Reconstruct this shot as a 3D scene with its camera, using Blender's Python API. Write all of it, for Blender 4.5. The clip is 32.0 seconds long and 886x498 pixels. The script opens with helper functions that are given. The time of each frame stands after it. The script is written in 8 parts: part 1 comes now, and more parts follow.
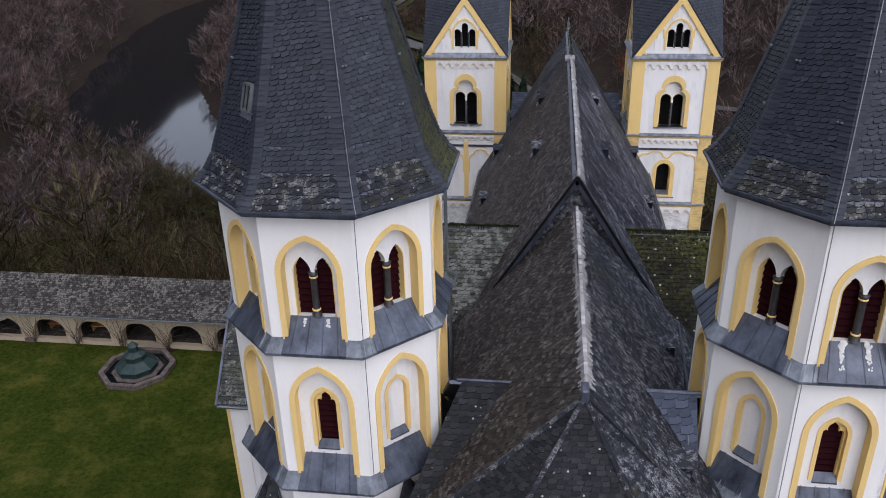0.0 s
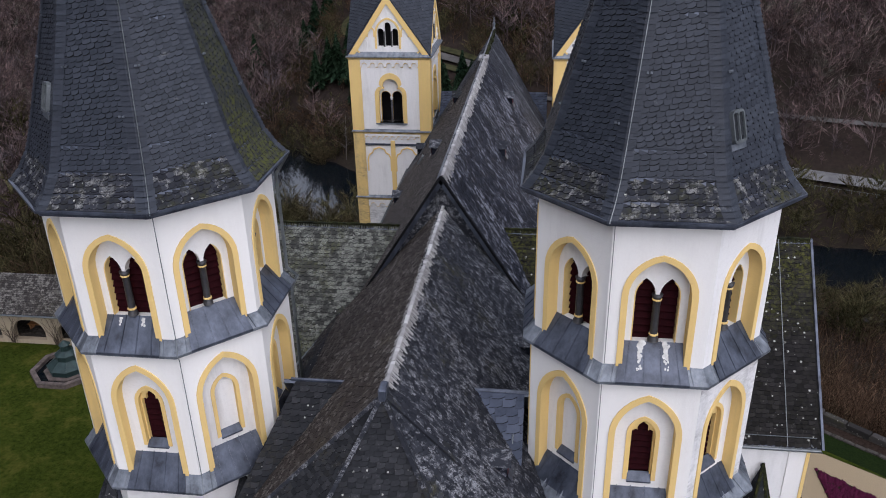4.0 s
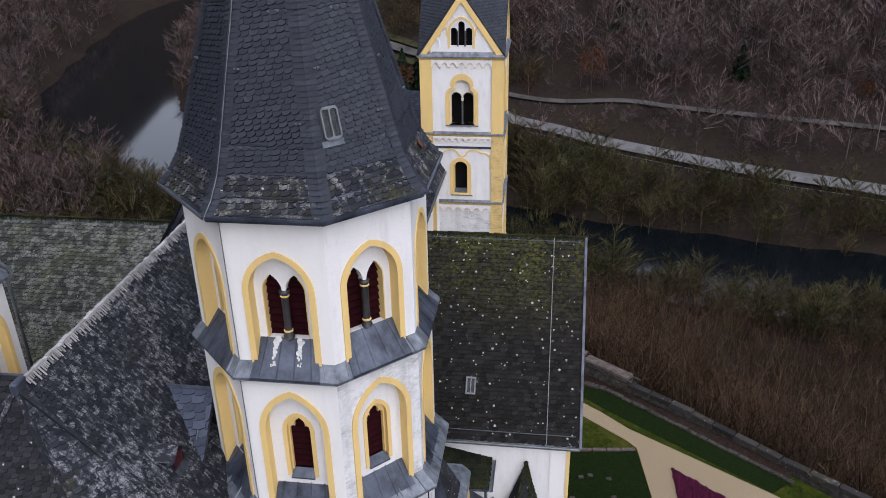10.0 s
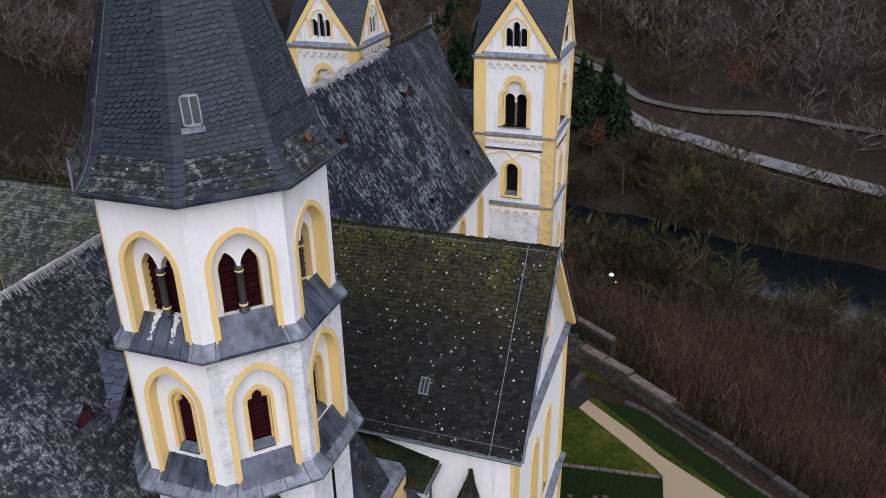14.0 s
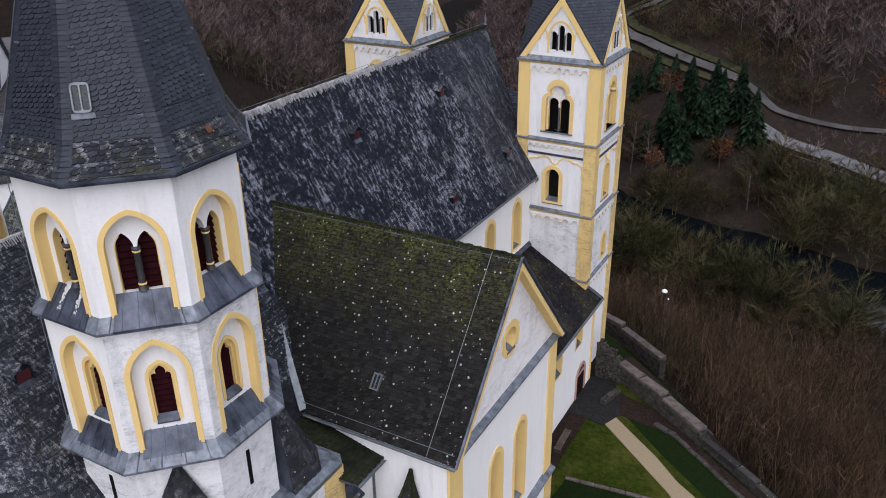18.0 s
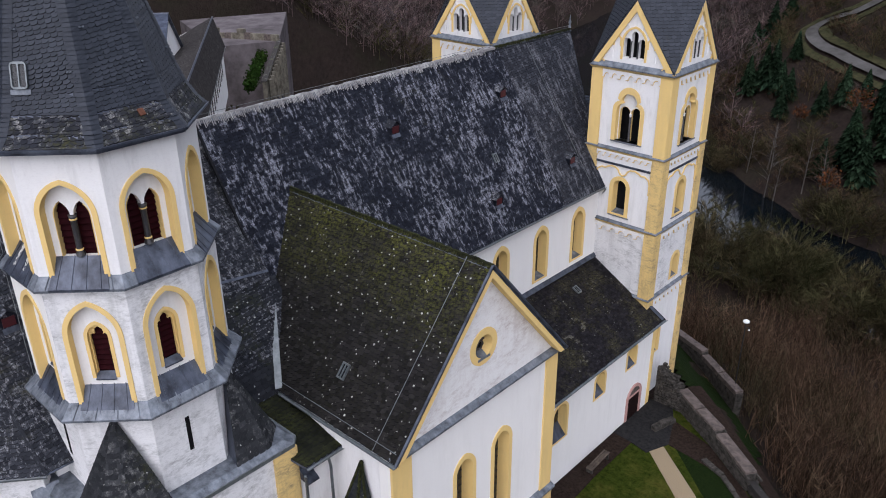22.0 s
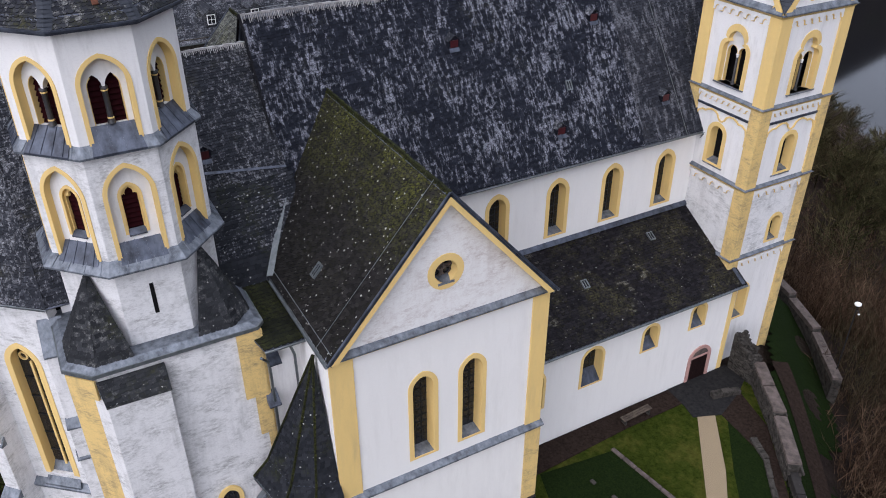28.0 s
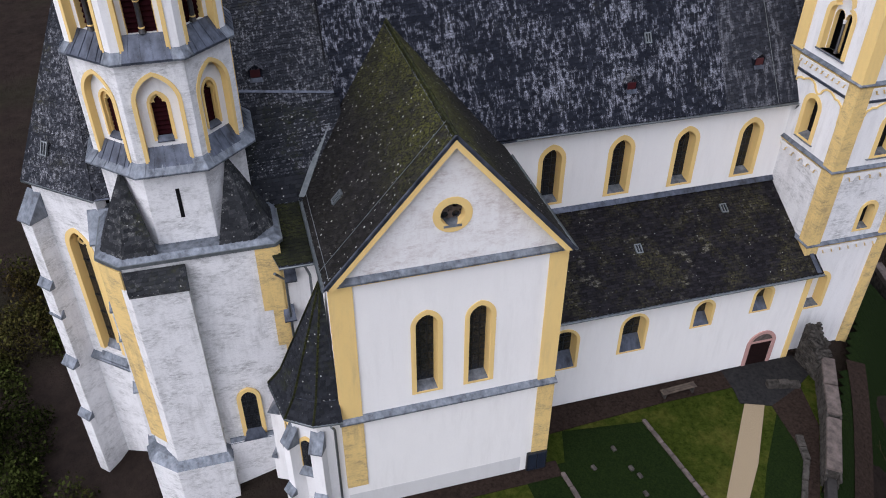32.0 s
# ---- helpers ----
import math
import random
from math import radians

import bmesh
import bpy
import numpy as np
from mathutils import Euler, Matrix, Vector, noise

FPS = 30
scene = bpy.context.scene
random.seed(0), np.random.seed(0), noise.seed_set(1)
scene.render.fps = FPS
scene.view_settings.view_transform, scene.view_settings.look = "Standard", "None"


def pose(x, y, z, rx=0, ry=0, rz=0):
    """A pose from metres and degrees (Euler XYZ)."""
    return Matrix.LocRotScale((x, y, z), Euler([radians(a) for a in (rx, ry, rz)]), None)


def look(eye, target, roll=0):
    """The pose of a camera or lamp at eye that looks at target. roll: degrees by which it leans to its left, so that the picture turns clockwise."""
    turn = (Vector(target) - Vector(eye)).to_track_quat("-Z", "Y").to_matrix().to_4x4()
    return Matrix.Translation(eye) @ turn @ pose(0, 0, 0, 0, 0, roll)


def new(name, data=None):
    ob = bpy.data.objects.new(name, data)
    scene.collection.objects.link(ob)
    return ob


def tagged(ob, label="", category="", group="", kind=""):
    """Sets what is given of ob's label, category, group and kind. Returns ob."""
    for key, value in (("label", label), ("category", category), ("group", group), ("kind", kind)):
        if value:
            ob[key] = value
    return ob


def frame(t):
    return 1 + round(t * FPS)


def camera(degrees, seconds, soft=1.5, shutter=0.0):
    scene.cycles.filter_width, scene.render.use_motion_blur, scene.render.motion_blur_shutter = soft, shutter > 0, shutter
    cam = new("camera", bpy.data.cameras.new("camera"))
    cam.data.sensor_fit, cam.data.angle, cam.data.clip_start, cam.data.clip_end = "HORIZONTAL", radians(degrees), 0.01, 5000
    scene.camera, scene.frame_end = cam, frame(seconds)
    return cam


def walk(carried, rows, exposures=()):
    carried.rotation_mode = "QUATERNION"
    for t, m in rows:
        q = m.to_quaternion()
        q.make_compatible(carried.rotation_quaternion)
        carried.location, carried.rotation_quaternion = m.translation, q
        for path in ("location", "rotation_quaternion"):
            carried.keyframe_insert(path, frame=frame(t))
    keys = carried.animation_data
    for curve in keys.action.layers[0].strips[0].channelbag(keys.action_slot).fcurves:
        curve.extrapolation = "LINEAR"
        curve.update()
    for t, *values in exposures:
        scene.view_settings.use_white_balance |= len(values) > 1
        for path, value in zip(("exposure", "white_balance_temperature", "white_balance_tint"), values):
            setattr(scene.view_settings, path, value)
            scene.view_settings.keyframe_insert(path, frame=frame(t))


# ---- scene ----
cam = camera(58.0, 32.0, 1.0)
METRES, EYE, TILT, LEAN, TURN = 45.0, 30.8, 0.0, 0.0, 8.0
ROWS = [
    (0.0, 0.0, 0.0, 0.0, -0.64, -25.57, 1.33),
    (0.5, 0.011, -0.0004, -0.0002, -0.65, -25.56, 1.3),
    (1.0, 0.0219, -0.0007, -0.0004, -0.67, -25.57, 1.27),
    (1.5, 0.0328, -0.001, -0.0005, -0.71, -25.57, 1.25),
    (2.0, 0.044, -0.0011, -0.0006, -0.74, -25.59, 1.19),
    (2.5, 0.056, -0.0014, -0.0007, -0.79, -25.62, 1.17),
    (4.5, 0.1108, -0.0023, -0.0017, -0.86, -25.67, 1.1),
    (5.0, 0.1248, -0.0026, -0.002, -0.92, -25.7, 1.08),
    (5.5, 0.1389, -0.0029, -0.0022, -0.97, -25.7, 1.07),
    (6.0, 0.1531, -0.0031, -0.0026, -1.0, -25.71, 1.04),
    (6.5, 0.1673, -0.0033, -0.0028, -1.04, -25.74, 1.03),
    (7.0, 0.181, -0.0036, -0.0031, -1.09, -25.73, 1.02),
    (7.5, 0.1959, -0.0038, -0.0033, -1.15, -25.76, 1.04),
    (8.0, 0.2115, -0.0033, -0.0033, -1.17, -25.82, 0.99),
    (8.5, 0.2278, -0.0043, -0.0038, -1.2, -25.77, 0.98),
    (9.0, 0.2444, -0.0051, -0.0045, -1.14, -25.71, 1.01),
    (9.5, 0.2614, -0.0056, -0.0052, -0.92, -25.67, 1.01),
    (10.0, 0.2782, -0.0053, -0.0056, -0.42, -25.71, 1.01),
    (10.5, 0.2951, -0.005, -0.0064, 0.38, -25.69, 1.02),
    (11.0, 0.3118, -0.0047, -0.007, 2.09, -25.63, 0.99),
    (11.5, 0.3285, -0.0032, -0.0075, 3.65, -25.61, 0.99),
    (12.0, 0.345, -0.0016, -0.0081, 5.38, -25.56, 0.96),
    (12.5, 0.3614, 0.0004, -0.0084, 6.99, -25.54, 0.95),
    (13.0, 0.3779, 0.0031, -0.0084, 8.55, -25.55, 0.92),
    (13.5, 0.3944, 0.006, -0.0086, 9.82, -25.56, 0.87),
    (14.0, 0.4111, 0.009, -0.0089, 10.93, -25.56, 0.85),
    (14.5, 0.4278, 0.0121, -0.0092, 12.06, -25.55, 0.84),
    (15.0, 0.4442, 0.0157, -0.0093, 13.2, -25.55, 0.83),
    (15.5, 0.46, 0.0198, -0.0094, 14.41, -25.55, 0.79),
    (17.5, 0.5196, 0.038, -0.0087, 19.76, -25.51, 0.74),
    (18.0, 0.534, 0.0433, -0.0084, 21.25, -25.51, 0.73),
    (18.5, 0.5486, 0.0494, -0.0084, 22.72, -25.51, 0.71),
    (19.0, 0.5641, 0.0562, -0.0082, 24.2, -25.49, 0.71),
    (19.5, 0.5798, 0.0639, -0.0079, 26.01, -25.51, 0.66),
    (20.0, 0.596, 0.0721, -0.0078, 27.82, -25.52, 0.63),
    (20.5, 0.6124, 0.0812, -0.0078, 29.59, -25.53, 0.6),
    (21.0, 0.6289, 0.0912, -0.0076, 31.34, -25.56, 0.54),
    (21.5, 0.6456, 0.1018, -0.0077, 33.06, -25.53, 0.55),
    (22.0, 0.6617, 0.1131, -0.0078, 34.58, -25.57, 0.51),
    (22.5, 0.6778, 0.1244, -0.0079, 35.99, -25.69, 0.49),
    (23.0, 0.6933, 0.1359, -0.0076, 37.39, -26.12, 0.48),
    (23.5, 0.7076, 0.1475, -0.0073, 38.85, -26.64, 0.46),
    (24.0, 0.7201, 0.1585, -0.007, 40.38, -27.18, 0.44),
    (24.5, 0.7325, 0.1698, -0.0066, 42.0, -27.74, 0.41),
    (25.0, 0.7444, 0.181, -0.0061, 43.62, -28.31, 0.39),
    (25.5, 0.7555, 0.1924, -0.0059, 45.2, -28.87, 0.36),
    (27.5, 0.7944, 0.2401, -0.0018, 51.61, -31.23, 0.16),
    (28.0, 0.803, 0.2519, -0.0013, 53.15, -31.78, 0.15),
    (28.5, 0.8111, 0.2635, -0.0011, 54.71, -32.3, 0.12),
    (29.0, 0.8186, 0.2748, -0.0012, 56.24, -32.81, 0.08),
    (29.5, 0.8261, 0.2869, -0.0002, 57.82, -33.38, 0.05),
    (30.0, 0.8332, 0.2991, 0.0002, 59.38, -33.94, 0.01),
    (30.5, 0.84, 0.3117, 0.0007, 61.01, -34.51, -0.02),
    (31.0, 0.8465, 0.3245, 0.0009, 62.73, -35.08, -0.06),
    (31.5, 0.8528, 0.3379, 0.0011, 64.6, -35.64, -0.11),
    (32.0, 0.8586, 0.3517, 0.0011, 66.45, -36.2, -0.15),
]
walk(cam, [(t, pose(-1.0, 0, EYE, TILT, LEAN, TURN) @ pose(METRES * x, METRES * y, METRES * z, 90 + pitch, roll, yaw)) for t, x, y, z, yaw, pitch, roll in ROWS],
     [(0.0, 0.82, 6300.0, 18.0), (8.0, 0.83, 6300.0, 18.0), (15.0, 0.82, 6300.0, 18.0), (22.0, 0.87, 6300.0, 18.0), (32.0, 0.97, 6300.0, 18.0)])

# ---- light: overcast winter day ----
SUN_EL, SUN_AZ = 48.0, 152.0
world = bpy.data.worlds.new("world")
scene.world = world
world.use_nodes = True
wn = world.node_tree.nodes
sky = wn.new("ShaderNodeTexSky")
sky.sky_type = "NISHITA"
sky.sun_disc = False
sky.sun_elevation, sky.sun_rotation = radians(SUN_EL), radians(SUN_AZ)
sky.dust_density, sky.air_density, sky.ozone_density = 3.0, 1.0, 1.5
wn["Background"].inputs["Strength"].default_value = 0.10
veil = wn.new("ShaderNodeMix")
veil.data_type = "RGBA"
veil.inputs[0].default_value = 0.7
veil.inputs[7].default_value = (5.6, 6.0, 6.5, 1)
world.node_tree.links.new(sky.outputs[0], veil.inputs[6])
world.node_tree.links.new(veil.outputs[2], wn["Background"].inputs["Color"])
sun = new("sun", bpy.data.lights.new("sun", "SUN"))
sun.data.energy, sun.data.angle, sun.data.color = 1.5, radians(100), (0.93, 0.965, 1.0)
sun.matrix_world = look((0, 0, 0), (-math.sin(radians(SUN_AZ)) * math.cos(radians(SUN_EL)),
                                    -math.cos(radians(SUN_AZ)) * math.cos(radians(SUN_EL)), -math.sin(radians(SUN_EL))))

# ---- materials ----
def nodes_of(name):
    m = bpy.data.materials.new(name)
    m.use_nodes = True
    nt = m.node_tree
    return m, nt, nt.nodes["Principled BSDF"]


def add(nt, kind, **inputs):
    n = nt.nodes.new(kind)
    for k, v in inputs.items():
        n.inputs[k.replace("_", " ")].default_value = v
    return n


def ramp(nt, src, stops):
    r = nt.nodes.new("ShaderNodeValToRGB")
    while len(r.color_ramp.elements) < len(stops):
        r.color_ramp.elements.new(0.5)
    for e, (p, c) in zip(r.color_ramp.elements, stops):
        e.position, e.color = p, (*c, 1) if len(c) == 3 else c
    nt.links.new(src, r.inputs[0])
    return r.outputs[0]


def mix(nt, fac, a, b, mode="MIX"):
    n = nt.nodes.new("ShaderNodeMix")
    n.data_type, n.blend_type = "RGBA", mode
    for sock, v in ((n.inputs[0], fac), (n.inputs[6], a), (n.inputs[7], b)):
        if hasattr(v, "is_linked"):
            nt.links.new(v, sock)
        elif isinstance(v, (int, float)):
            sock.default_value = v
        else:
            sock.default_value = (*v, 1)
    return n.outputs[2]


def coords(nt, scale=(1, 1, 1)):
    g = nt.nodes.new("ShaderNodeNewGeometry")
    mp = nt.nodes.new("ShaderNodeMapping")
    mp.inputs["Scale"].default_value = scale
    nt.links.new(g.outputs["Position"], mp.inputs[0])
    return mp.outputs[0]


def noisy(nt, scale, detail=6, rough=0.6, stretch=(1, 1, 1), out="Fac"):
    n = add(nt, "ShaderNodeTexNoise", Scale=scale, Detail=detail, Roughness=rough)
    nt.links.new(coords(nt, stretch), n.inputs["Vector"])
    return n.outputs[out]


def bumped(nt, bsdf, height, strength, dist=0.02):
    b = add(nt, "ShaderNodeBump", Strength=strength, Distance=dist)
    nt.links.new(height, b.inputs["Height"])
    nt.links.new(b.outputs[0], bsdf.inputs["Normal"])


def col(nt, bsdf, c):
    nt.links.new(c, bsdf.inputs["Base Color"])


def island(nt):
    g = nt.nodes.new("ShaderNodeNewGeometry")
    o = nt.nodes.new("ShaderNodeObjectInfo")
    a = nt.nodes.new("ShaderNodeMath")
    a.operation = "ADD"
    nt.links.new(g.outputs["Random Per Island"], a.inputs[0])
    nt.links.new(o.outputs["Random"], a.inputs[1])
    f = nt.nodes.new("ShaderNodeMath")
    f.operation = "FRACT"
    nt.links.new(a.outputs[0], f.inputs[0])
    return f.outputs[0]


def plaster(name, base, stain, amount, rough=0.85, brick=0.0):
    m, nt, b = nodes_of(name)
    big = ramp(nt, noisy(nt, 0.45, 5, 0.65), [(0.35, (0, 0, 0)), (0.75, (1, 1, 1))])
    drip = ramp(nt, noisy(nt, 2.6, 6, 0.7, (1, 1, 0.16)), [(0.46, (0, 0, 0)), (0.72, (1, 1, 1))])
    fine = ramp(nt, noisy(nt, 9, 8, 0.75, (1, 1, 2.2)), [(0.5, (0, 0, 0)), (0.66, (1, 1, 1))])
    f = mix(nt, 1.0, drip, big, "MULTIPLY")
    if brick:
        patch = ramp(nt, noisy(nt, 1.0, 6, 0.7, (1, 1, 1.6)), [(0.44, (0, 0, 0)), (0.62, (1, 1, 1))])
        rows = ramp(nt, noisy(nt, 3.4, 9, 0.78, (1, 1, 3.0)), [(0.42, (0, 0, 0)), (0.6, (1, 1, 1))])
        f = mix(nt, 1.0, f, mix(nt, 1.0, patch, rows, "MULTIPLY"), "SCREEN")
        f = mix(nt, 0.35, f, fine, "SCREEN")
    else:
        f = mix(nt, 0.18, f, fine, "SCREEN")
    s = nt.nodes.new("ShaderNodeMath")
    s.operation = "MULTIPLY"
    nt.links.new(f, s.inputs[0])
    s.inputs[1].default_value = amount
    tint = mix(nt, noisy(nt, 0.9, 3), tuple(v * 0.95 for v in base), base)
    col(nt, b, mix(nt, s.outputs[0], tint, stain))
    b.inputs["Roughness"].default_value = rough
    bumped(nt, b, noisy(nt, 7, 8, 0.7), 0.35, 0.03)
    return m


WHITE = plaster("white_lime_plaster", (0.775, 0.765, 0.755), (0.37, 0.36, 0.345), 0.7)
CLEAN = plaster("clean_white_plaster", (0.80, 0.785, 0.76), (0.50, 0.485, 0.46), 0.35)
WORN = plaster("weathered_white_plaster", (0.735, 0.73, 0.73), (0.30, 0.30, 0.295), 0.9, brick=1.0)
YELLOW = plaster("yellow_ochre_paint", (0.765, 0.54, 0.205), (0.50, 0.37, 0.18), 0.75)
YWORN = plaster("worn_ochre_paint", (0.72, 0.51, 0.195), (0.25, 0.19, 0.11), 0.9, brick=1.0)
PINK = plaster("red_sandstone", (0.44, 0.25, 0.22), (0.3, 0.18, 0.15), 0.5)
GABLE = plaster("flaking_gable_plaster", (0.77, 0.76, 0.745), (0.43, 0.36, 0.335), 0.75, brick=1.0)
GREYBAND = plaster("patched_grey_plaster", (0.60, 0.595, 0.585), (0.40, 0.39, 0.38), 0.5)
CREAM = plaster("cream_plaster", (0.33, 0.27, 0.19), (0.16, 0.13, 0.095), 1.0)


def slate(name, dark, light, lichen, lich_lo, moss=0.0, mossc=(0.10, 0.10, 0.03), rough=0.55, spots=0.0, streak=(1, 1, 1), gloss=0.04, grainy=1.1, per=0.17, sweep=0.35, high=None):
    m, nt, b = nodes_of(name)
    isl = island(nt)
    c = ramp(nt, isl, [(0.0, dark), (0.6, tuple((p + q) / 2 for p, q in zip(dark, light))), (1.0, light)])
    c = mix(nt, 0.35, c, ramp(nt, noisy(nt, 6, 6, 0.7), [(0.3, dark), (0.75, light)]))
    # lichen crust that follows slates and the weather
    n1 = noisy(nt, grainy, 7, 0.72, streak)
    j = nt.nodes.new("ShaderNodeMath")
    j.operation = "MULTIPLY_ADD"
    nt.links.new(isl, j.inputs[0])
    j.inputs[1].default_value = per
    nt.links.new(n1, j.inputs[2])
    big = nt.nodes.new("ShaderNodeMath")
    big.operation = "MULTIPLY_ADD"
    nt.links.new(noisy(nt, 0.5, 4, 0.6), big.inputs[0])
    big.inputs[1].default_value = sweep
    nt.links.new(j.outputs[0], big.inputs[2])
    sh = nt.nodes.new("ShaderNodeMath")
    sh.operation = "SUBTRACT"
    nt.links.new(big.outputs[0], sh.inputs[0])
    sh.inputs[1].default_value = sweep * 0.5
    lf = ramp(nt, sh.outputs[0], [(lich_lo, (0, 0, 0)), (min(lich_lo + 0.13, 1), (1, 1, 1))])
    grain = ramp(nt, noisy(nt, 26, 5, 0.75), [(0.40, (0.05,) * 3), (0.60, (1, 1, 1))])
    c = mix(nt, mix(nt, 1.0, lf, grain, "MULTIPLY"), c, lichen)
    if moss:
        mf = ramp(nt, noisy(nt, 0.55, 8, 0.75), [(0.62 - moss * 0.3, (0, 0, 0)), (0.78 - moss * 0.25, (1, 1, 1))])
        mg = ramp(nt, noisy(nt, 9, 5, 0.7), [(0.42, (0, 0, 0)), (0.6, (1, 1, 1))])
        mm = mix(nt, 1.0, mf, mg, "MULTIPLY")
        if high:
            # moss thrives near the ridge
            g = nt.nodes.new("ShaderNodeNewGeometry")
            sx = nt.nodes.new("ShaderNodeSeparateXYZ")
            nt.links.new(g.outputs["Position"], sx.inputs[0])
            mr = nt.nodes.new("ShaderNodeMapRange")
            mr.inputs[1].default_value, mr.inputs[2].default_value = high
            mr.inputs[3].default_value = 0.06
            nt.links.new(sx.outputs[2], mr.inputs[0])
            mm = mix(nt, 1.0, mm, mr.outputs[0], "MULTIPLY")
        c = mix(nt, mm, c, mossc)
    if spots:
        v = add(nt, "ShaderNodeTexVoronoi", Scale=4.6, Randomness=1.0)
        nt.links.new(coords(nt), v.inputs["Vector"])
        wob = nt.nodes.new("ShaderNodeMath")
        wob.operation = "MULTIPLY_ADD"
        nt.links.new(noisy(nt, 30, 3), wob.inputs[0])
        wob.inputs[1].default_value = 0.22
        nt.links.new(v.outputs["Distance"], wob.inputs[2])
        size = nt.nodes.new("ShaderNodeMath")
        size.operation = "MULTIPLY_ADD"
        hue = nt.nodes.new("ShaderNodeSeparateColor")
        nt.links.new(v.outputs["Color"], hue.inputs[0])
        nt.links.new(hue.outputs[1], size.inputs[0])
        size.inputs[1].default_value = 0.16
        nt.links.new(wob.outputs[0], size.inputs[2])
        sf = ramp(nt, size.outputs[0], [(0.20 + 0.06 * spots, (1, 1, 1)), (0.26 + 0.07 * spots, (0, 0, 0))])
        gate = ramp(nt, v.outputs["Color"], [(0.26, (0, 0, 0)), (0.31, (1, 1, 1))])
        c = mix(nt, mix(nt, 1.0, sf, gate, "MULTIPLY"), c, (0.37, 0.37, 0.34))
    col(nt, b, c)
    b.inputs["Roughness"].default_value = rough
    b.inputs["Specular IOR Level"].default_value = gloss
    bumped(nt, b, noisy(nt, 30, 6, 0.7), 0.5, 0.01)
    return m


SLATE_SPIRE = slate("spire_slate", (0.019, 0.0225, 0.030), (0.037, 0.043, 0.056), (0.15, 0.15, 0.15), 0.70, 0.06, (0.05, 0.047, 0.032), 0.42, grainy=3.0, per=0.08, gloss=0.16)
SLATE_SPIREMOSS = slate("mossy_spire_slate", (0.020, 0.022, 0.026), (0.040, 0.042, 0.046), (0.15, 0.15, 0.13), 0.72, 1.15, (0.070, 0.074, 0.020), 0.7, grainy=3.0, per=0.08, high=(29.0, 24.6))
SLATE_EAVE = slate("mossy_eave_slate", (0.012, 0.013, 0.017), (0.044, 0.047, 0.058), (0.26, 0.26, 0.25), 0.60, 0.55, (0.040, 0.040, 0.017), 0.6, 0.55, grainy=4.0, per=0.12)
SLATE_NAVE = slate("lichened_nave_slate", (0.006, 0.0068, 0.0105), (0.023, 0.026, 0.036), (0.31, 0.32, 0.37), 0.572, 0.15, (0.035, 0.035, 0.022), 0.55, 0, (0.3, 1, 0.3), grainy=6.5, per=0.1, sweep=0.48)
SLATE_APSE = slate("speckled_apse_slate", (0.013, 0.014, 0.016), (0.042, 0.043, 0.047), (0.19, 0.19, 0.185), 0.66, 0.42, (0.042, 0.037, 0.024), 0.6, 0.75, grainy=12.0, per=0.06, sweep=0.25)
SLATE_CHOIR = slate("choir_slate", (0.011, 0.012, 0.0155), (0.040, 0.043, 0.052), (0.27, 0.275, 0.295), 0.545, 0.3, (0.046, 0.044, 0.024), 0.6, 0, (0.5, 1, 0.5), grainy=10.0, per=0.08, sweep=0.35)
SLATE_CHOIR_S = slate("brown_choir_slate", (0.016, 0.013, 0.012), (0.070, 0.060, 0.054), (0.19, 0.178, 0.166), 0.58, 0.25, (0.06, 0.050, 0.030), 0.6, 0, (0.5, 1, 0.5), grainy=7.0, per=0.1)
SLATE_NAVE_S = slate("brown_nave_slate", (0.018, 0.015, 0.015), (0.075, 0.066, 0.062), (0.22, 0.21, 0.20), 0.60, 0.2, (0.05, 0.044, 0.028), 0.6, 0, (0.4, 1, 0.4), grainy=5.0, per=0.14)
SLATE_TRANS = slate("mossy_transept_slate", (0.006, 0.0057, 0.006), (0.026, 0.024, 0.024), (0.21, 0.205, 0.18), 0.66, 0.9, (0.078, 0.080, 0.018), 0.7, 1.5, (1, 0.35, 0.35), grainy=9.0, per=0.05, sweep=0.2, high=(15.6, 18.3))
SLATE_LEAN = slate("dark_spotted_slate", (0.008, 0.009, 0.011), (0.030, 0.032, 0.038), (0.22, 0.22, 0.22), 0.70, 0.3, (0.035, 0.040, 0.014), 0.6, 1.3, grainy=8.0, per=0.06, sweep=0.3)
SLATE_AISLE = slate("aisle_slate", (0.0045, 0.0042, 0.005), (0.022, 0.020, 0.023), (0.2, 0.19, 0.16), 0.72, 0.5, (0.06, 0.055, 0.025), 0.6, 0.35)
SLATE_PALE = slate("pale_mossy_slate", (0.032, 0.033, 0.031), (0.088, 0.090, 0.082), (0.25, 0.26, 0.23), 0.52, 0.45, (0.11, 0.115, 0.05), 0.7, 0.4, grainy=3.0, per=0.1)
SLATE_NEW = slate("blue_grey_new_slate", (0.038, 0.046, 0.066), (0.090, 0.104, 0.142), (0.2, 0.2, 0.2), 0.85, 0, rough=0.42)
SLATE_MOSSDARK = slate("dark_mossy_slate", (0.007, 0.008, 0.006), (0.02, 0.022, 0.014), (0.12, 0.12, 0.1), 0.75, 0.8, (0.042, 0.045, 0.014), 0.8)
SLATE_BROWN = slate("brown_arcade_slate", (0.019, 0.017, 0.016), (0.066, 0.060, 0.055), (0.20, 0.19, 0.175), 0.56, 0.3, (0.05, 0.044, 0.03), 0.75, grainy=7.0, per=0.16)
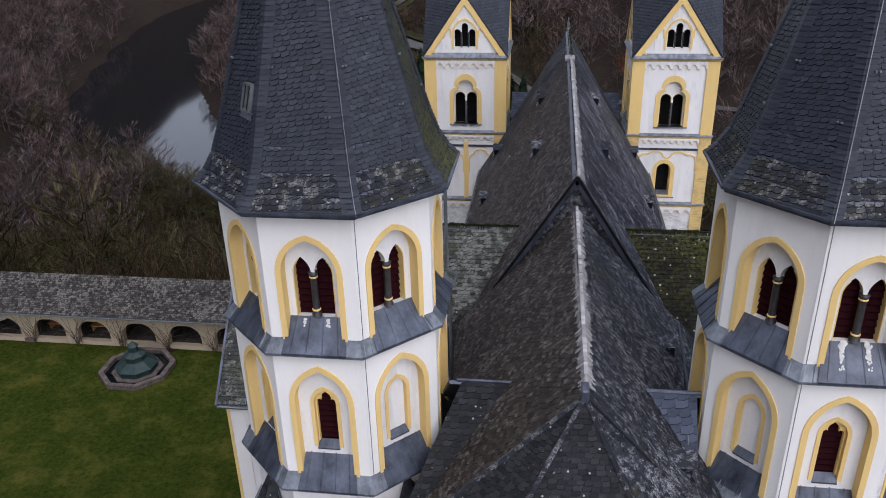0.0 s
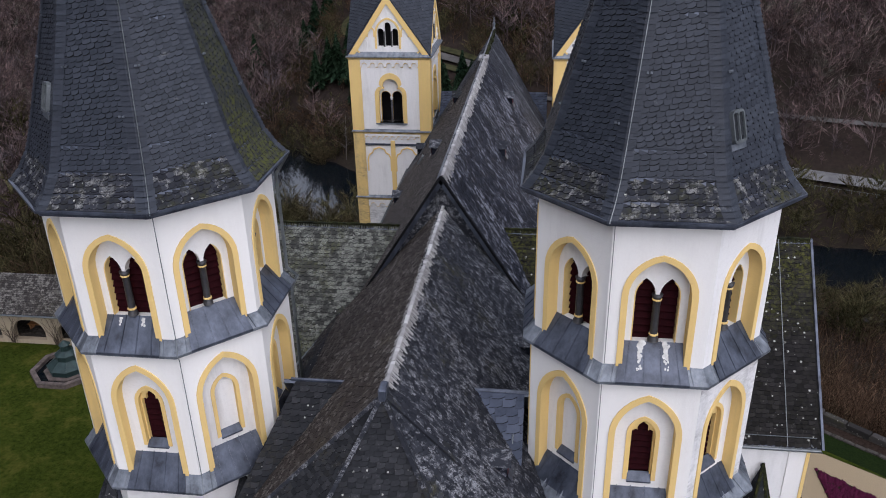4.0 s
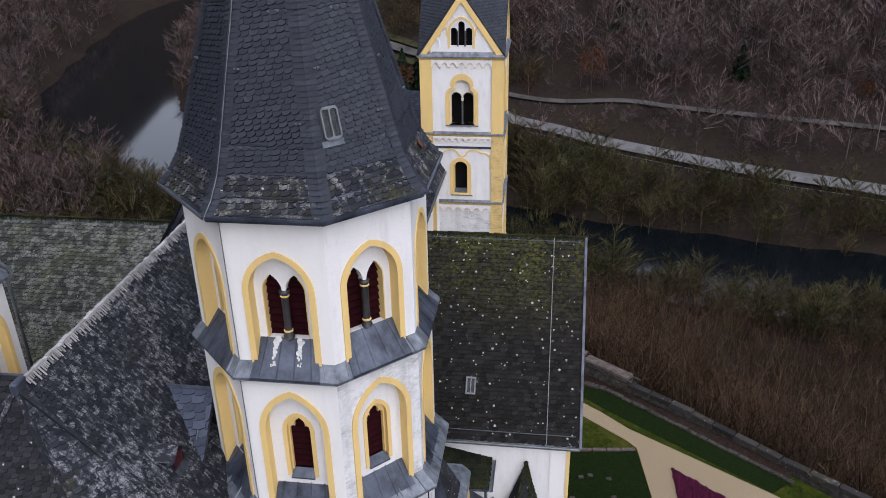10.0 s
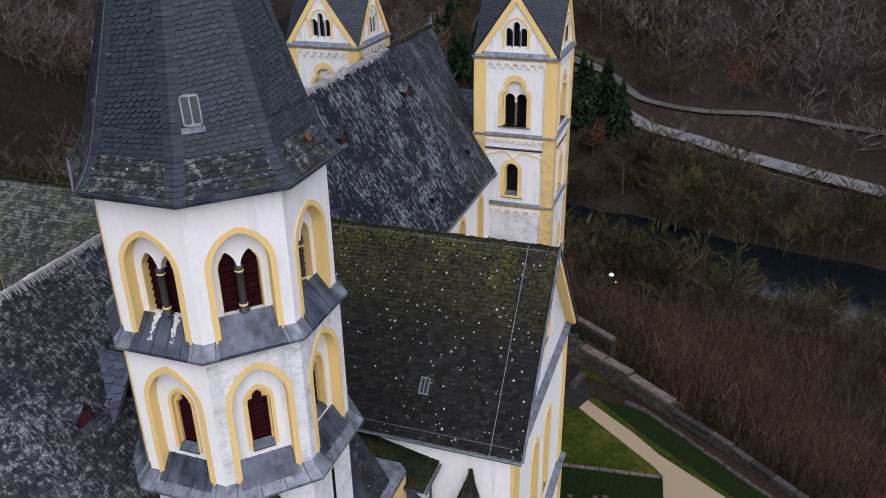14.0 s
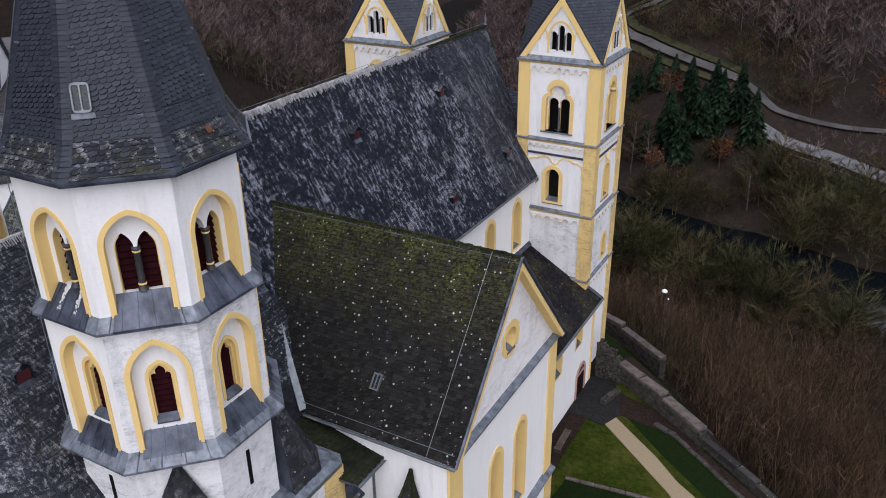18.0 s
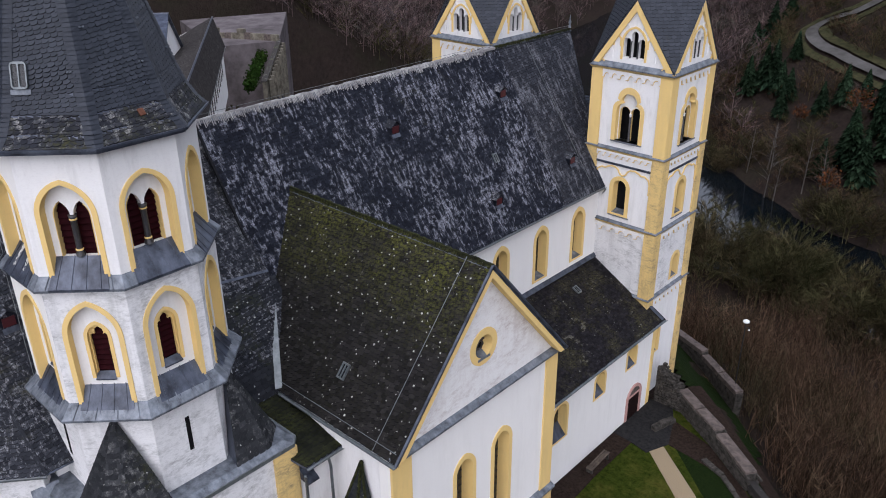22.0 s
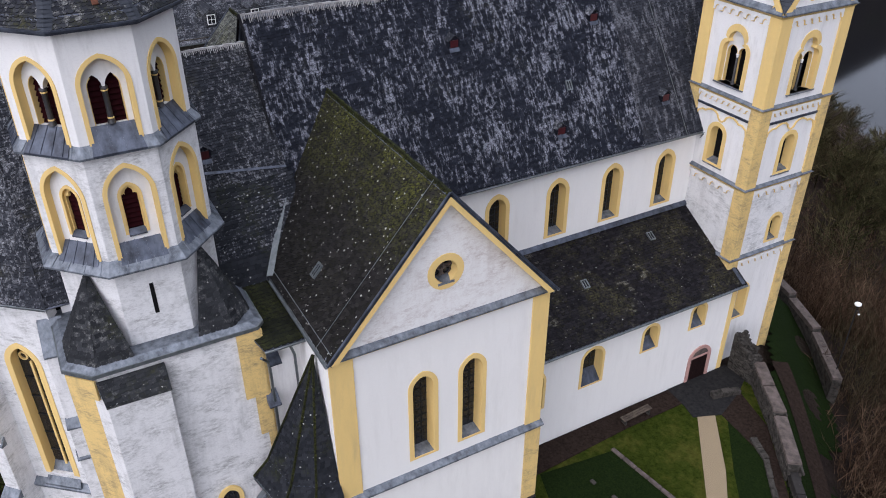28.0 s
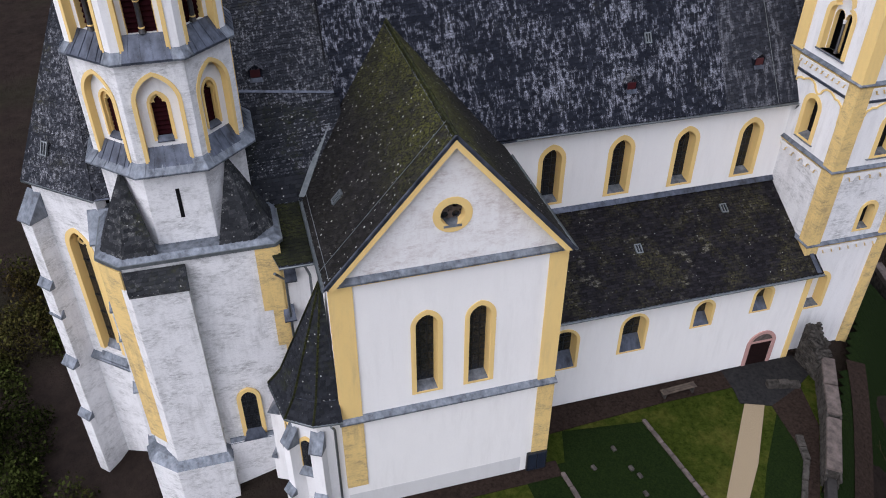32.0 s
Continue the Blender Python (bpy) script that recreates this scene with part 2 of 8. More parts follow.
SLATE_WING = slate("grey_brown_wing_slate", (0.024, 0.022, 0.021), (0.060, 0.054, 0.052), (0.13, 0.125, 0.12), 0.68, 0.15, (0.05, 0.046, 0.03), 0.7)
SLATE_WEST = slate("even_west_slate", (0.012, 0.013, 0.017), (0.040, 0.043, 0.053), (0.16, 0.165, 0.185), 0.54, 0.1, (0.03, 0.03, 0.02), 0.5, 0, (0.22, 1, 0.22), grainy=4.0, per=0.08, sweep=0.55)
RIDGE = slate("pale_ridge_slate", (0.19, 0.185, 0.185), (0.44, 0.43, 0.43), (0.52, 0.52, 0.51), 0.62, 0, rough=0.7)
SLATE_GREY = slate("grey_lichened_slate", (0.013, 0.014, 0.016), (0.044, 0.046, 0.050), (0.17, 0.17, 0.165), 0.60, 0.28, (0.040, 0.042, 0.014), 0.65, 0.45, grainy=5.0, per=0.1)


def simple(name, a, b2, scale=5, rough=0.6, metal=0.0, bump=0.3, detail=6, stretch=(1, 1, 1), lo=0.3, hi=0.7):
    m, nt, b = nodes_of(name)
    col(nt, b, ramp(nt, noisy(nt, scale, detail, 0.65, stretch), [(lo, a), (hi, b2)]))
    b.inputs["Roughness"].default_value = rough
    b.inputs["Specular IOR Level"].default_value = 0.5 if rough < 0.6 else 0.04
    b.inputs["Metallic"].default_value = metal
    if bump:
        bumped(nt, b, noisy(nt, scale * 5, 6, 0.7, stretch), bump, 0.02)
    return m


# near-black slate edges: the shadow line under each course, put into colour
SLATE_EDGE_SHADE = simple("slate_edge_shade", (0.007, 0.007, 0.008), (0.020, 0.020, 0.023), 9, 0.9, bump=0)
LEAD = simple("weathered_lead_sheet", (0.045, 0.053, 0.066), (0.215, 0.24, 0.275), 3.2, 0.46, 0.3, 0.15, stretch=(1, 1, 0.5))
LEAD_DARK = simple("dark_lead_sheet", (0.014, 0.017, 0.026), (0.105, 0.122, 0.162), 2.2, 0.40, 0.4, 0.12, stretch=(1, 1, 0.5))
DROPPING = simple("pale_bird_droppings", (0.7, 0.7, 0.68), (0.4, 0.4, 0.38), 8, 0.8)
LOUVRE = simple("dark_red_louvre_paint", (0.013, 0.0022, 0.0036), (0.026, 0.004, 0.0062), 6, 0.7)
# near-black colour that stands in for shade inside towers and openings
INSIDE_SHADE = simple("interior_shade", (0.006, 0.006, 0.007), (0.012, 0.012, 0.012), 2, 0.9, bump=0)
SHAFT = simple("dark_slate_column", (0.02, 0.02, 0.022), (0.045, 0.045, 0.05), 9, 0.45)
GLASS = simple("leaded_dark_glass", (0.006, 0.007, 0.009), (0.022, 0.025, 0.030), 9, 0.18, bump=0.5)
PLANK = simple("dark_red_door_planks", (0.010, 0.006, 0.006), (0.020, 0.010, 0.009), 8, 0.7)
ZINC = simple("zinc_gutter", (0.10, 0.115, 0.12), (0.2, 0.22, 0.23), 4, 0.4, 0.5, 0.1)
IRON = simple("dark_iron", (0.012, 0.013, 0.014), (0.03, 0.03, 0.03), 9, 0.5, 0.5, 0.1)
WHITEPAINT = simple("white_paint", (0.75, 0.75, 0.74), (0.82, 0.82, 0.8), 5, 0.5)
STONE = simple("mossy_sandstone", (0.050, 0.042, 0.038), (0.14, 0.113, 0.102), 2.5, 0.85, bump=0.8)
STONE_DARK = simple("dark_rubble_stone", (0.014, 0.0135, 0.012), (0.080, 0.072, 0.064), 3.5, 0.9, bump=0.9)
GRAVEL = simple("beige_gravel", (0.115, 0.088, 0.055), (0.40, 0.315, 0.205), 22, 0.95, bump=0.8, lo=0.25, hi=0.75)
MULCH = simple("dark_brown_soil", (0.010, 0.007, 0.006), (0.034, 0.023, 0.018), 7, 0.95, bump=0.9)
ASPHALT = simple("wet_asphalt", (0.010, 0.010, 0.011), (0.028, 0.027, 0.026), 6, 0.75, bump=0.4)
ROAD = simple("pale_road_asphalt", (0.085, 0.083, 0.085), (0.16, 0.157, 0.157), 0.35, 0.6, bump=0.2)
TRACK = simple("worn_track", (0.042, 0.039, 0.036), (0.108, 0.104, 0.10), 0.12, 0.8, bump=0.2)
COPPER = simple("green_copper_sheet", (0.005, 0.017, 0.017), (0.016, 0.038, 0.036), 3, 0.5, 0.3, 0.2)
HEATHER = simple("purple_heather", (0.028, 0.005, 0.014), (0.105, 0.016, 0.050), 14, 0.9, bump=1.0)
BARK = simple("grey_brown_bark", (0.045, 0.036, 0.03), (0.12, 0.095, 0.075), 3, 0.9)
BARK_PALE = simple("pale_birch_bark", (0.07, 0.062, 0.056), (0.17, 0.155, 0.14), 3, 0.85)

# ---- building helpers ----
from mathutils.geometry import tessellate_polygon


def part(name, data, material, parent, label="", smooth=False, edge=None):
    me = bpy.data.meshes.new(name)
    me.from_pydata([tuple(v) for v in data[0]], [], [tuple(f) for f in data[1]])
    me.materials.append(material)
    # every face but the top takes the painted shade of the joints
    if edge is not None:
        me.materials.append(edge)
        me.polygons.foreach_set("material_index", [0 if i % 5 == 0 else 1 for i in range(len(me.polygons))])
    if smooth:
        me.shade_smooth()
    ob = new(name, me)
    if parent is not None:
        ob.parent = parent
        if parent.parent is None:
            ob.matrix_parent_inverse = parent.matrix_basis.inverted()
    return tagged(ob, label)


def thing(name, loc, label, category, group="", kind=""):
    e = new(name)
    e.location = loc
    e.empty_display_size = 0.3
    e.matrix_basis = Matrix.Translation(loc)
    return tagged(e, label, category, group, kind)


def join(*datas):
    V, F = [], []
    for v, f in datas:
        o = len(V)
        V += list(v)
        F += [tuple(i + o for i in q) for q in f]
    return V, F


def xf(m, data):
    return [m @ Vector(v) for v in data[0]], data[1]


def box(x0, x1, y0, y1, z0, z1):
    v = [(x, y, z) for z in (z0, z1) for y in (y0, y1) for x in (x0, x1)]
    return v, [(0, 2, 3, 1), (4, 5, 7, 6), (0, 1, 5, 4), (2, 6, 7, 3), (0, 4, 6, 2), (1, 3, 7, 5)]


def bevbox(x0, x1, y0, y1, z0, z1, b=0.01):
    bm = bmesh.new()
    bmesh.ops.create_cube(bm, size=1.0)
    for v in bm.verts:
        v.co = Vector(((x0 + x1) / 2 + v.co.x * (x1 - x0), (y0 + y1) / 2 + v.co.y * (y1 - y0), (z0 + z1) / 2 + v.co.z * (z1 - z0)))
    bmesh.ops.bevel(bm, geom=list(bm.edges), offset=b, segments=1, affect="EDGES")
    bm.verts.index_update()
    d = [tuple(v.co) for v in bm.verts], [tuple(v.index for v in f.verts) for f in bm.faces]
    bm.free()
    return d


def prism(loop, z0, z1, loop1=None):
    """A solid between a loop of (x, y) at z0 and the same or another loop at z1."""
    n = len(loop)
    top = loop1 or loop
    v = [(x, y, z0) for x, y in loop] + [(x, y, z1) for x, y in top]
    f = [(i, (i + 1) % n, n + (i + 1) % n, n + i) for i in range(n)]
    tri = tessellate_polygon([[Vector((x, y, 0)) for x, y in loop]])
    f += [tuple(t) for t in tri] + [tuple(n + i for i in t) for t in tri]
    return v, f


def plate(outer, holes=(), w0=-0.3, w1=0.0):
    """A flat slab in (u, v, w) with openings through it."""
    loops = [list(outer), *[list(h) for h in holes]]
    tri = tessellate_polygon([[Vector((u, v, 0)) for u, v in lp] for lp in loops])
    flat = [p for lp in loops for p in lp]
    n = len(flat)
    V = [(u, v, w1) for u, v in flat] + [(u, v, w0) for u, v in flat]
    F = [tuple(t) for t in tri] + [tuple(n + i for i in reversed(t)) for t in tri]
    o = 0
    for lp in loops:
        k = len(lp)
        F += [(o + i, o + (i + 1) % k, n + o + (i + 1) % k, n + o + i) for i in range(k)]
        o += k
    return V, F


def arch(cx, z0, half, spring, rise, n=7):
    """The outline of an arched opening from its lower left over the top to its lower right."""
    r = (half * half + rise * rise) / (2 * half)
    end = math.atan2(rise, r - half)
    left = [(cx - half + r - r * math.cos(a), spring + r * math.sin(a)) for a in [end * i / n for i in range(n + 1)]]
    return [(cx - half, z0), *left, *[(2 * cx - u, v) for u, v in reversed(left[:-1])], (cx + half, z0)]


def ring(out, inn, w0, w1):
    return plate([*out, *reversed(inn)], (), w0, w1)


def face_frame(origin, out):
    """u to the right as seen from outside, v up, w outwards."""
    o = Vector(out).normalized()
    u = (-o).cross(Vector((0, 0, 1)))
    m = Matrix((u, Vector((0, 0, 1)), o)).transposed().to_4x4()
    return Matrix.Translation(origin) @ m


def tube(points, r, n=6):
    V, F = [], []
    pts = [Vector(p) for p in points]
    for i, p in enumerate(pts):
        d = (pts[min(i + 1, len(pts) - 1)] - pts[max(i - 1, 0)]).normalized()
        a = d.orthogonal().normalized()
        b = d.cross(a)
        rr = r[i] if isinstance(r, (list, tuple)) else r
        V += [p + rr * (math.cos(t) * a + math.sin(t) * b) for t in [2 * math.pi * k / n for k in range(n)]]
    for i in range(len(pts) - 1):
        F += [(i * n + k, i * n + (k + 1) % n, (i + 1) * n + (k + 1) % n, (i + 1) * n + k) for k in range(n)]
    F += [tuple(range(n)), tuple((len(pts) - 1) * n + k for k in range(n))]
    return V, F


def lathe(profile, centre, n=12):
    V, F = [], []
    for r, z in profile:
        V += [(centre[0] + r * math.cos(2 * math.pi * k / n), centre[1] + r * math.sin(2 * math.pi * k / n), centre[2] + z) for k in range(n)]
    for i in range(len(profile) - 1):
        F += [(i * n + k, i * n + (k + 1) % n, (i + 1) * n + (k + 1) % n, (i + 1) * n + k) for k in range(n)]
    F += [tuple(range(n)), tuple((len(profile) - 1) * n + k for k in range(n))]
    return V, F


CHIP = 0.017


def slate_mesh(w, h, key):
    """One slate with a cut tail, thickest at its foot."""
    key = "slate_%s" % key
    me = bpy.data.meshes.get(key)
    if me is None:
        me = bpy.data.meshes.new(key)
        e = CHIP
        me.from_pydata([(e * 0.15, e, 0.034), (0.55 * w, e, 0.037), (w - e * 0.3, 0.4 * h + e, 0.034), (w, 1.35 * h, 0.004), (0, 1.35 * h, 0.004), (0, 0, -0.002), (0.55 * w, 0, -0.002), (w, 0.4 * h, -0.002)],
                       [], [(0, 1, 2, 3, 4), (0, 5, 6, 1), (1, 6, 7, 2), (0, 4, 5), (2, 7, 3)])
        # foot and side faces carry the painted joint shade
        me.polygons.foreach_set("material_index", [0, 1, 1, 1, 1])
    return me


def slates(poly, w=0.26, h=0.17, lift=0.034, seed=1, cut=0.3, wob=0.25, slant=0.0, single=None):
    """Overlapping slates on a flat convex roof face, joined; single: (parent, material, first row, last row), rows laid as slates of their own."""
    rng = random.Random(seed)
    P = [Vector(p) for p in poly]
    n = Vector((0, 0, 0))
    for i in range(len(P)):
        n += (P[i] - P[0]).cross(P[(i + 1) % len(P)] - P[0])
    n.normalize()
    if n.z < 0:
        n = -n
    u = Vector((0, 0, 1)).cross(n).normalized()
    v = n.cross(u)
    if slant:
        u, v = u * math.cos(slant) + v * math.sin(slant), v * math.cos(slant) - u * math.sin(slant)
    Q = [((p - P[0]).dot(u), (p - P[0]).dot(v)) for p in P]
    lo, hi = min(q[1] for q in Q), max(q[1] for q in Q)

    def span(y):
        y = min(max(y, lo + 1e-4), hi - 1e-4)
        xs = []
        for (x0, y0), (x1, y1) in zip(Q, Q[1:] + Q[:1]):
            if (y0 - y) * (y1 - y) <= 0 and abs(y1 - y0) > 1e-9:
                xs.append(x0 + (x1 - x0) * (y - y0) / (y1 - y0))
        return (min(xs), max(xs)) if xs else (0, 0)

    V, F, o = [], [], P[0]
    rows = max(1, int(round((hi - lo) / h)))
    h = (hi - lo) / rows
    for r in range(rows):
        y0, y1 = lo + r * h, min(lo + (r + 1.35) * h, hi)
        (a0, b0), (a1, b1) = span(y0), span(y1)
        a, b = min(a0, a1), max(b0, b1)
        x = a - rng.random() * w
        while x < b:
            ww = w * (1 + wob * (rng.random() - 0.5))
            xb0, xb1 = max(x, a0), min(x + ww, b0)
            xt0, xt1 = max(x, a1), min(x + ww, b1)
            x += ww
            if xb1 - xb0 < 0.01 and xt1 - xt0 < 0.01:
                continue
            xb1, xt1 = max(xb1, xb0), max(xt1, xt0)
            l = lift * (0.7 + 0.6 * rng.random())
            dy = h * 0.12 * (rng.random() - 0.5)
            if single and single[2] <= r < single[3] and min(xb1 - xb0, xt1 - xt0) > ww * 0.999:
                ob = new("slate", slate_mesh(w, h, single[1].name))
                if not ob.data.materials:
                    ob.data.materials.append(single[1])
                    ob.data.materials.append(SLATE_EDGE_SHADE)
                ob.parent = single[0]
                p = o + u * xb0 + v * (y0 + dy)
                ob.matrix_basis = Matrix.Translation(p) @ Matrix((u * (ww / w), v, n)).transposed().to_4x4()
                continue
            k = len(V)
            c = cut * h
            e = CHIP * (0.6 + 0.8 * rng.random())
            xm = xb0 + 0.55 * (xb1 - xb0)
            for px, py, pz in ((min(xb0 + e * 0.15, xm), y0 + dy + e, l), (xm, y0 + dy + e, l * 1.1), (max(xb1 - e * 0.3, xm), y0 + dy + c + e, l), (xt1, y1, 0.004), (xt0, y1, 0.004),
                               (xb0, y0 + dy, -0.002), (xm, y0 + dy, -0.002), (xb1, y0 + dy + c, -0.002)):
                V.append(o + u * px + v * py + n * pz)
            F += [(k, k + 1, k + 2, k + 3, k + 4), (k, k + 5, k + 6, k + 1), (k + 1, k + 6, k + 7, k + 2), (k, k + 4, k + 5), (k + 2, k + 7, k + 3)]
    return V, F


def roof_face(poly, material, parent, seed=1, w=0.26, h=0.17, thick=0.12, label="", slant=0.0, lift=0.025, single=None):
    """A roof face: a solid deck and its slates as one field."""
    P = [Vector(p) for p in poly]
    n = (P[1] - P[0]).cross(P[2] - P[0]).normalized()
    if n.z < 0:
        n = -n
    k = len(P)
    V = [p - n * 0.006 for p in P] + [p - n * thick for p in P]
    F = [tuple(range(k)), tuple(range(k, 2 * k))] + [(i, (i + 1) % k, k + (i + 1) % k, k + i) for i in range(k)]
    deck = part("roof_deck", (V, F), LEAD_DARK, parent)
    tagged(part("slate_cover", slates(poly, w, h, lift, seed, slant=slant, single=(deck, material, *single) if single else None), material, deck, label, edge=SLATE_EDGE_SHADE), kind="stuff")
    return deck


def stepped(M, half, pts):
    """A solid of one side profile (w, v), drawn out to both sides."""
    n = len(pts)
    V = [(q * half, v, w) for q in (-1, 1) for w, v in pts]
    F = [tuple(range(n)), tuple(range(n, 2 * n))] + [(i, (i + 1) % n, n + (i + 1) % n, n + i) for i in range(n)]
    return xf(M, (V, F))

# ---- the two octagonal east towers ----
def octagon(c, a, ang0=0.0):
    r = a / math.cos(math.pi / 8)
    return [(c[0] + r * math.cos(math.pi / 8 + k * math.pi / 4), c[1] + r * math.sin(math.pi / 8 + k * math.pi / 4)) for k in range(8)]


def seams(poly_a, poly_b, count, r=0.018):
    """Standing seams between two edges of a metal sheet."""
    a0, a1 = Vector(poly_a[0]), Vector(poly_a[1])
    b0, b1 = Vector(poly_b[0]), Vector(poly_b[1])
    return join(*[tube([a0.lerp(a1, (i + 0.5) / count), b0.lerp(b1, (i + 0.5) / count)], r, 4) for i in range(count)])


def lead_ring(c, a_in, z_in, a_out, z_out, parent, per_side=4, name="lead_ledge"):
    """A sloping lead-covered ledge round an octagon, one sheet a side."""
    oi, oo = octagon(c, a_in), octagon(c, a_out)
    for k in range(8):
        j = (k + 1) % 8
        V = [(*oi[k], z_in), (*oi[j], z_in), (*oo[j], z_out), (*oo[k], z_out), (*oo[j], z_out - 0.07), (*oo[k], z_out - 0.07), (*oi[j], z_out - 0.07), (*oi[k], z_out - 0.07)]
        d = V, [(0, 1, 2, 3), (3, 2, 4, 5), (5, 4, 6, 7), (0, 3, 5, 7), (1, 6, 4, 2)]
        s = seams(((*oi[k], z_in + 0.01), (*oi[j], z_in + 0.01)), ((*oo[k], z_out + 0.01), (*oo[j], z_out + 0.01)), per_side)
        part(name, join(d, s), LEAD, parent)


def lead_sill(M, half_top, half_bot, w_in, v_in, w_out, v_out, parent, n=4, stain=0):
    V = [(-half_top, v_in, w_in), (half_top, v_in, w_in), (half_bot, v_out, w_out), (-half_bot, v_out, w_out),
         (-half_top, v_out - 0.1, w_in), (half_top, v_out - 0.1, w_in), (half_bot, v_out - 0.06, w_out), (-half_bot, v_out - 0.06, w_out)]
    F = [(0, 1, 2, 3), (3, 2, 6, 7), (0, 3, 7, 4), (1, 5, 6, 2), (4, 7, 6, 5)]
    s = seams(((-half_top, v_in + 0.01, w_in), (half_top, v_in + 0.01, w_in)), ((-half_bot, v_out + 0.01, w_out), (half_bot, v_out + 0.01, w_out)), n, 0.016)
    sill = part("sill", xf(M, join((V, F), s)), LEAD_DARK, parent, "dark lead sill with standing seams")
    if stain:
        rng = random.Random(5)
        for u in (-0.26, 0.27):
            blots = []
            for i in range(34 if stain > 1 else 7):
                t = 0.08 + abs(rng.gauss(0, 0.26 if stain > 1 else 0.08))
                p = Vector((u + rng.gauss(0, 0.030), v_in, w_in)).lerp(Vector((u * 1.2 + rng.gauss(0, 0.038), v_out, w_out)), min(t, 0.85))
                r = (0.022 + 0.030 * rng.random()) * (1.25 - t) * (1.0 if stain > 1 else 0.7)
                q = [(p.x + r * math.cos(a) * (0.6 + 0.7 * rng.random()), p.y + 0.012 + 0.0008 * i + r * 1.5 * math.sin(a) * 0.75, p.z - r * 1.5 * math.sin(a) * 0.45) for a in [k * 0.8976 for k in range(7)]]
                blots.append((q, [tuple(range(7))]))
            part("dropping_splash", xf(M, join(*blots)), DROPPING, sill, "pale splashes of bird droppings")


def louvres(M, cx, half, v0, v1, w, parent, n=9):
    for i in range(n):
        v = v0 + (v1 - v0) * (i + 0.5) / n
        h = (v1 - v0) / n * 0.62
        V = [(cx - half, v + h, w - 0.10), (cx + half, v + h, w - 0.10), (cx + half, v - h, w + 0.02), (cx - half, v - h, w + 0.02),
             (cx - half, v + h - 0.03, w - 0.11), (cx + half, v + h - 0.03, w - 0.11), (cx + half, v - h - 0.025, w + 0.01), (cx - half, v - h - 0.025, w + 0.01)]
        part("louvre", xf(M, (V, [(0, 1, 2, 3), (3, 2, 6, 7), (7, 6, 5, 4), (0, 3, 7, 4), (1, 5, 6, 2)])), LOUVRE, parent)


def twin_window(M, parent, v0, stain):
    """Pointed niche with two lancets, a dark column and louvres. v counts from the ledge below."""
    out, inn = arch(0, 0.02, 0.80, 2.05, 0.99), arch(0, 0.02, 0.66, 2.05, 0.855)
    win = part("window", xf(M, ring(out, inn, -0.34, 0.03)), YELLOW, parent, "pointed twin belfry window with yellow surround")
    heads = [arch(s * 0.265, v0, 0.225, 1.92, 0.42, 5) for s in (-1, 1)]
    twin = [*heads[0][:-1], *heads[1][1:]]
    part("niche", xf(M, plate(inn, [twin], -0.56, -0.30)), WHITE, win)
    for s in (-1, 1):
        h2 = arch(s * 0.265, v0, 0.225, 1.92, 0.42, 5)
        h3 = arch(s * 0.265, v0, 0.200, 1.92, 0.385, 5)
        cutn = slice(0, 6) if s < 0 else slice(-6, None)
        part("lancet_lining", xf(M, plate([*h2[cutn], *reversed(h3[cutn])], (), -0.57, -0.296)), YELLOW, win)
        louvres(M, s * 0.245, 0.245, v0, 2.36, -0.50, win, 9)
    # near-black sheet behind the louvres, painted shade of the belfry
    part("dark_opening", xf(M, plate(arch(0, v0 - 0.05, 0.56, 2.0, 0.56), (), -0.72, -0.64)), INSIDE_SHADE, win)
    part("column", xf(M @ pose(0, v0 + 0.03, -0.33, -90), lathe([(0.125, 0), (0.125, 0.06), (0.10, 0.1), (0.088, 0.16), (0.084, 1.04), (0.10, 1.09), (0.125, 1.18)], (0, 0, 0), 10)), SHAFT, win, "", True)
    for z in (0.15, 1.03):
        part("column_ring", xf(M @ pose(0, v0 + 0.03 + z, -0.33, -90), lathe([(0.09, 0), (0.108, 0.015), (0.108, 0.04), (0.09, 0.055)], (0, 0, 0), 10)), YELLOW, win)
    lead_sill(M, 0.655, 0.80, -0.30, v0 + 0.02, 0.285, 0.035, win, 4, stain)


def trefoil(cx, v0, half, spring):
    """A lancet with a cusped, three-lobed head."""
    L = [(cx - half, v0), (cx - half, spring), (cx - half * 0.95, spring + 0.07), (cx - half * 0.6, spring + 0.11), (cx - half * 0.5, spring + 0.07),
         (cx - half * 0.52, spring + 0.16), (cx - half * 0.4, spring + 0.24), (cx, spring + 0.33)]
    return L + [(2 * cx - u, v) for u, v in reversed(L[:-1])]


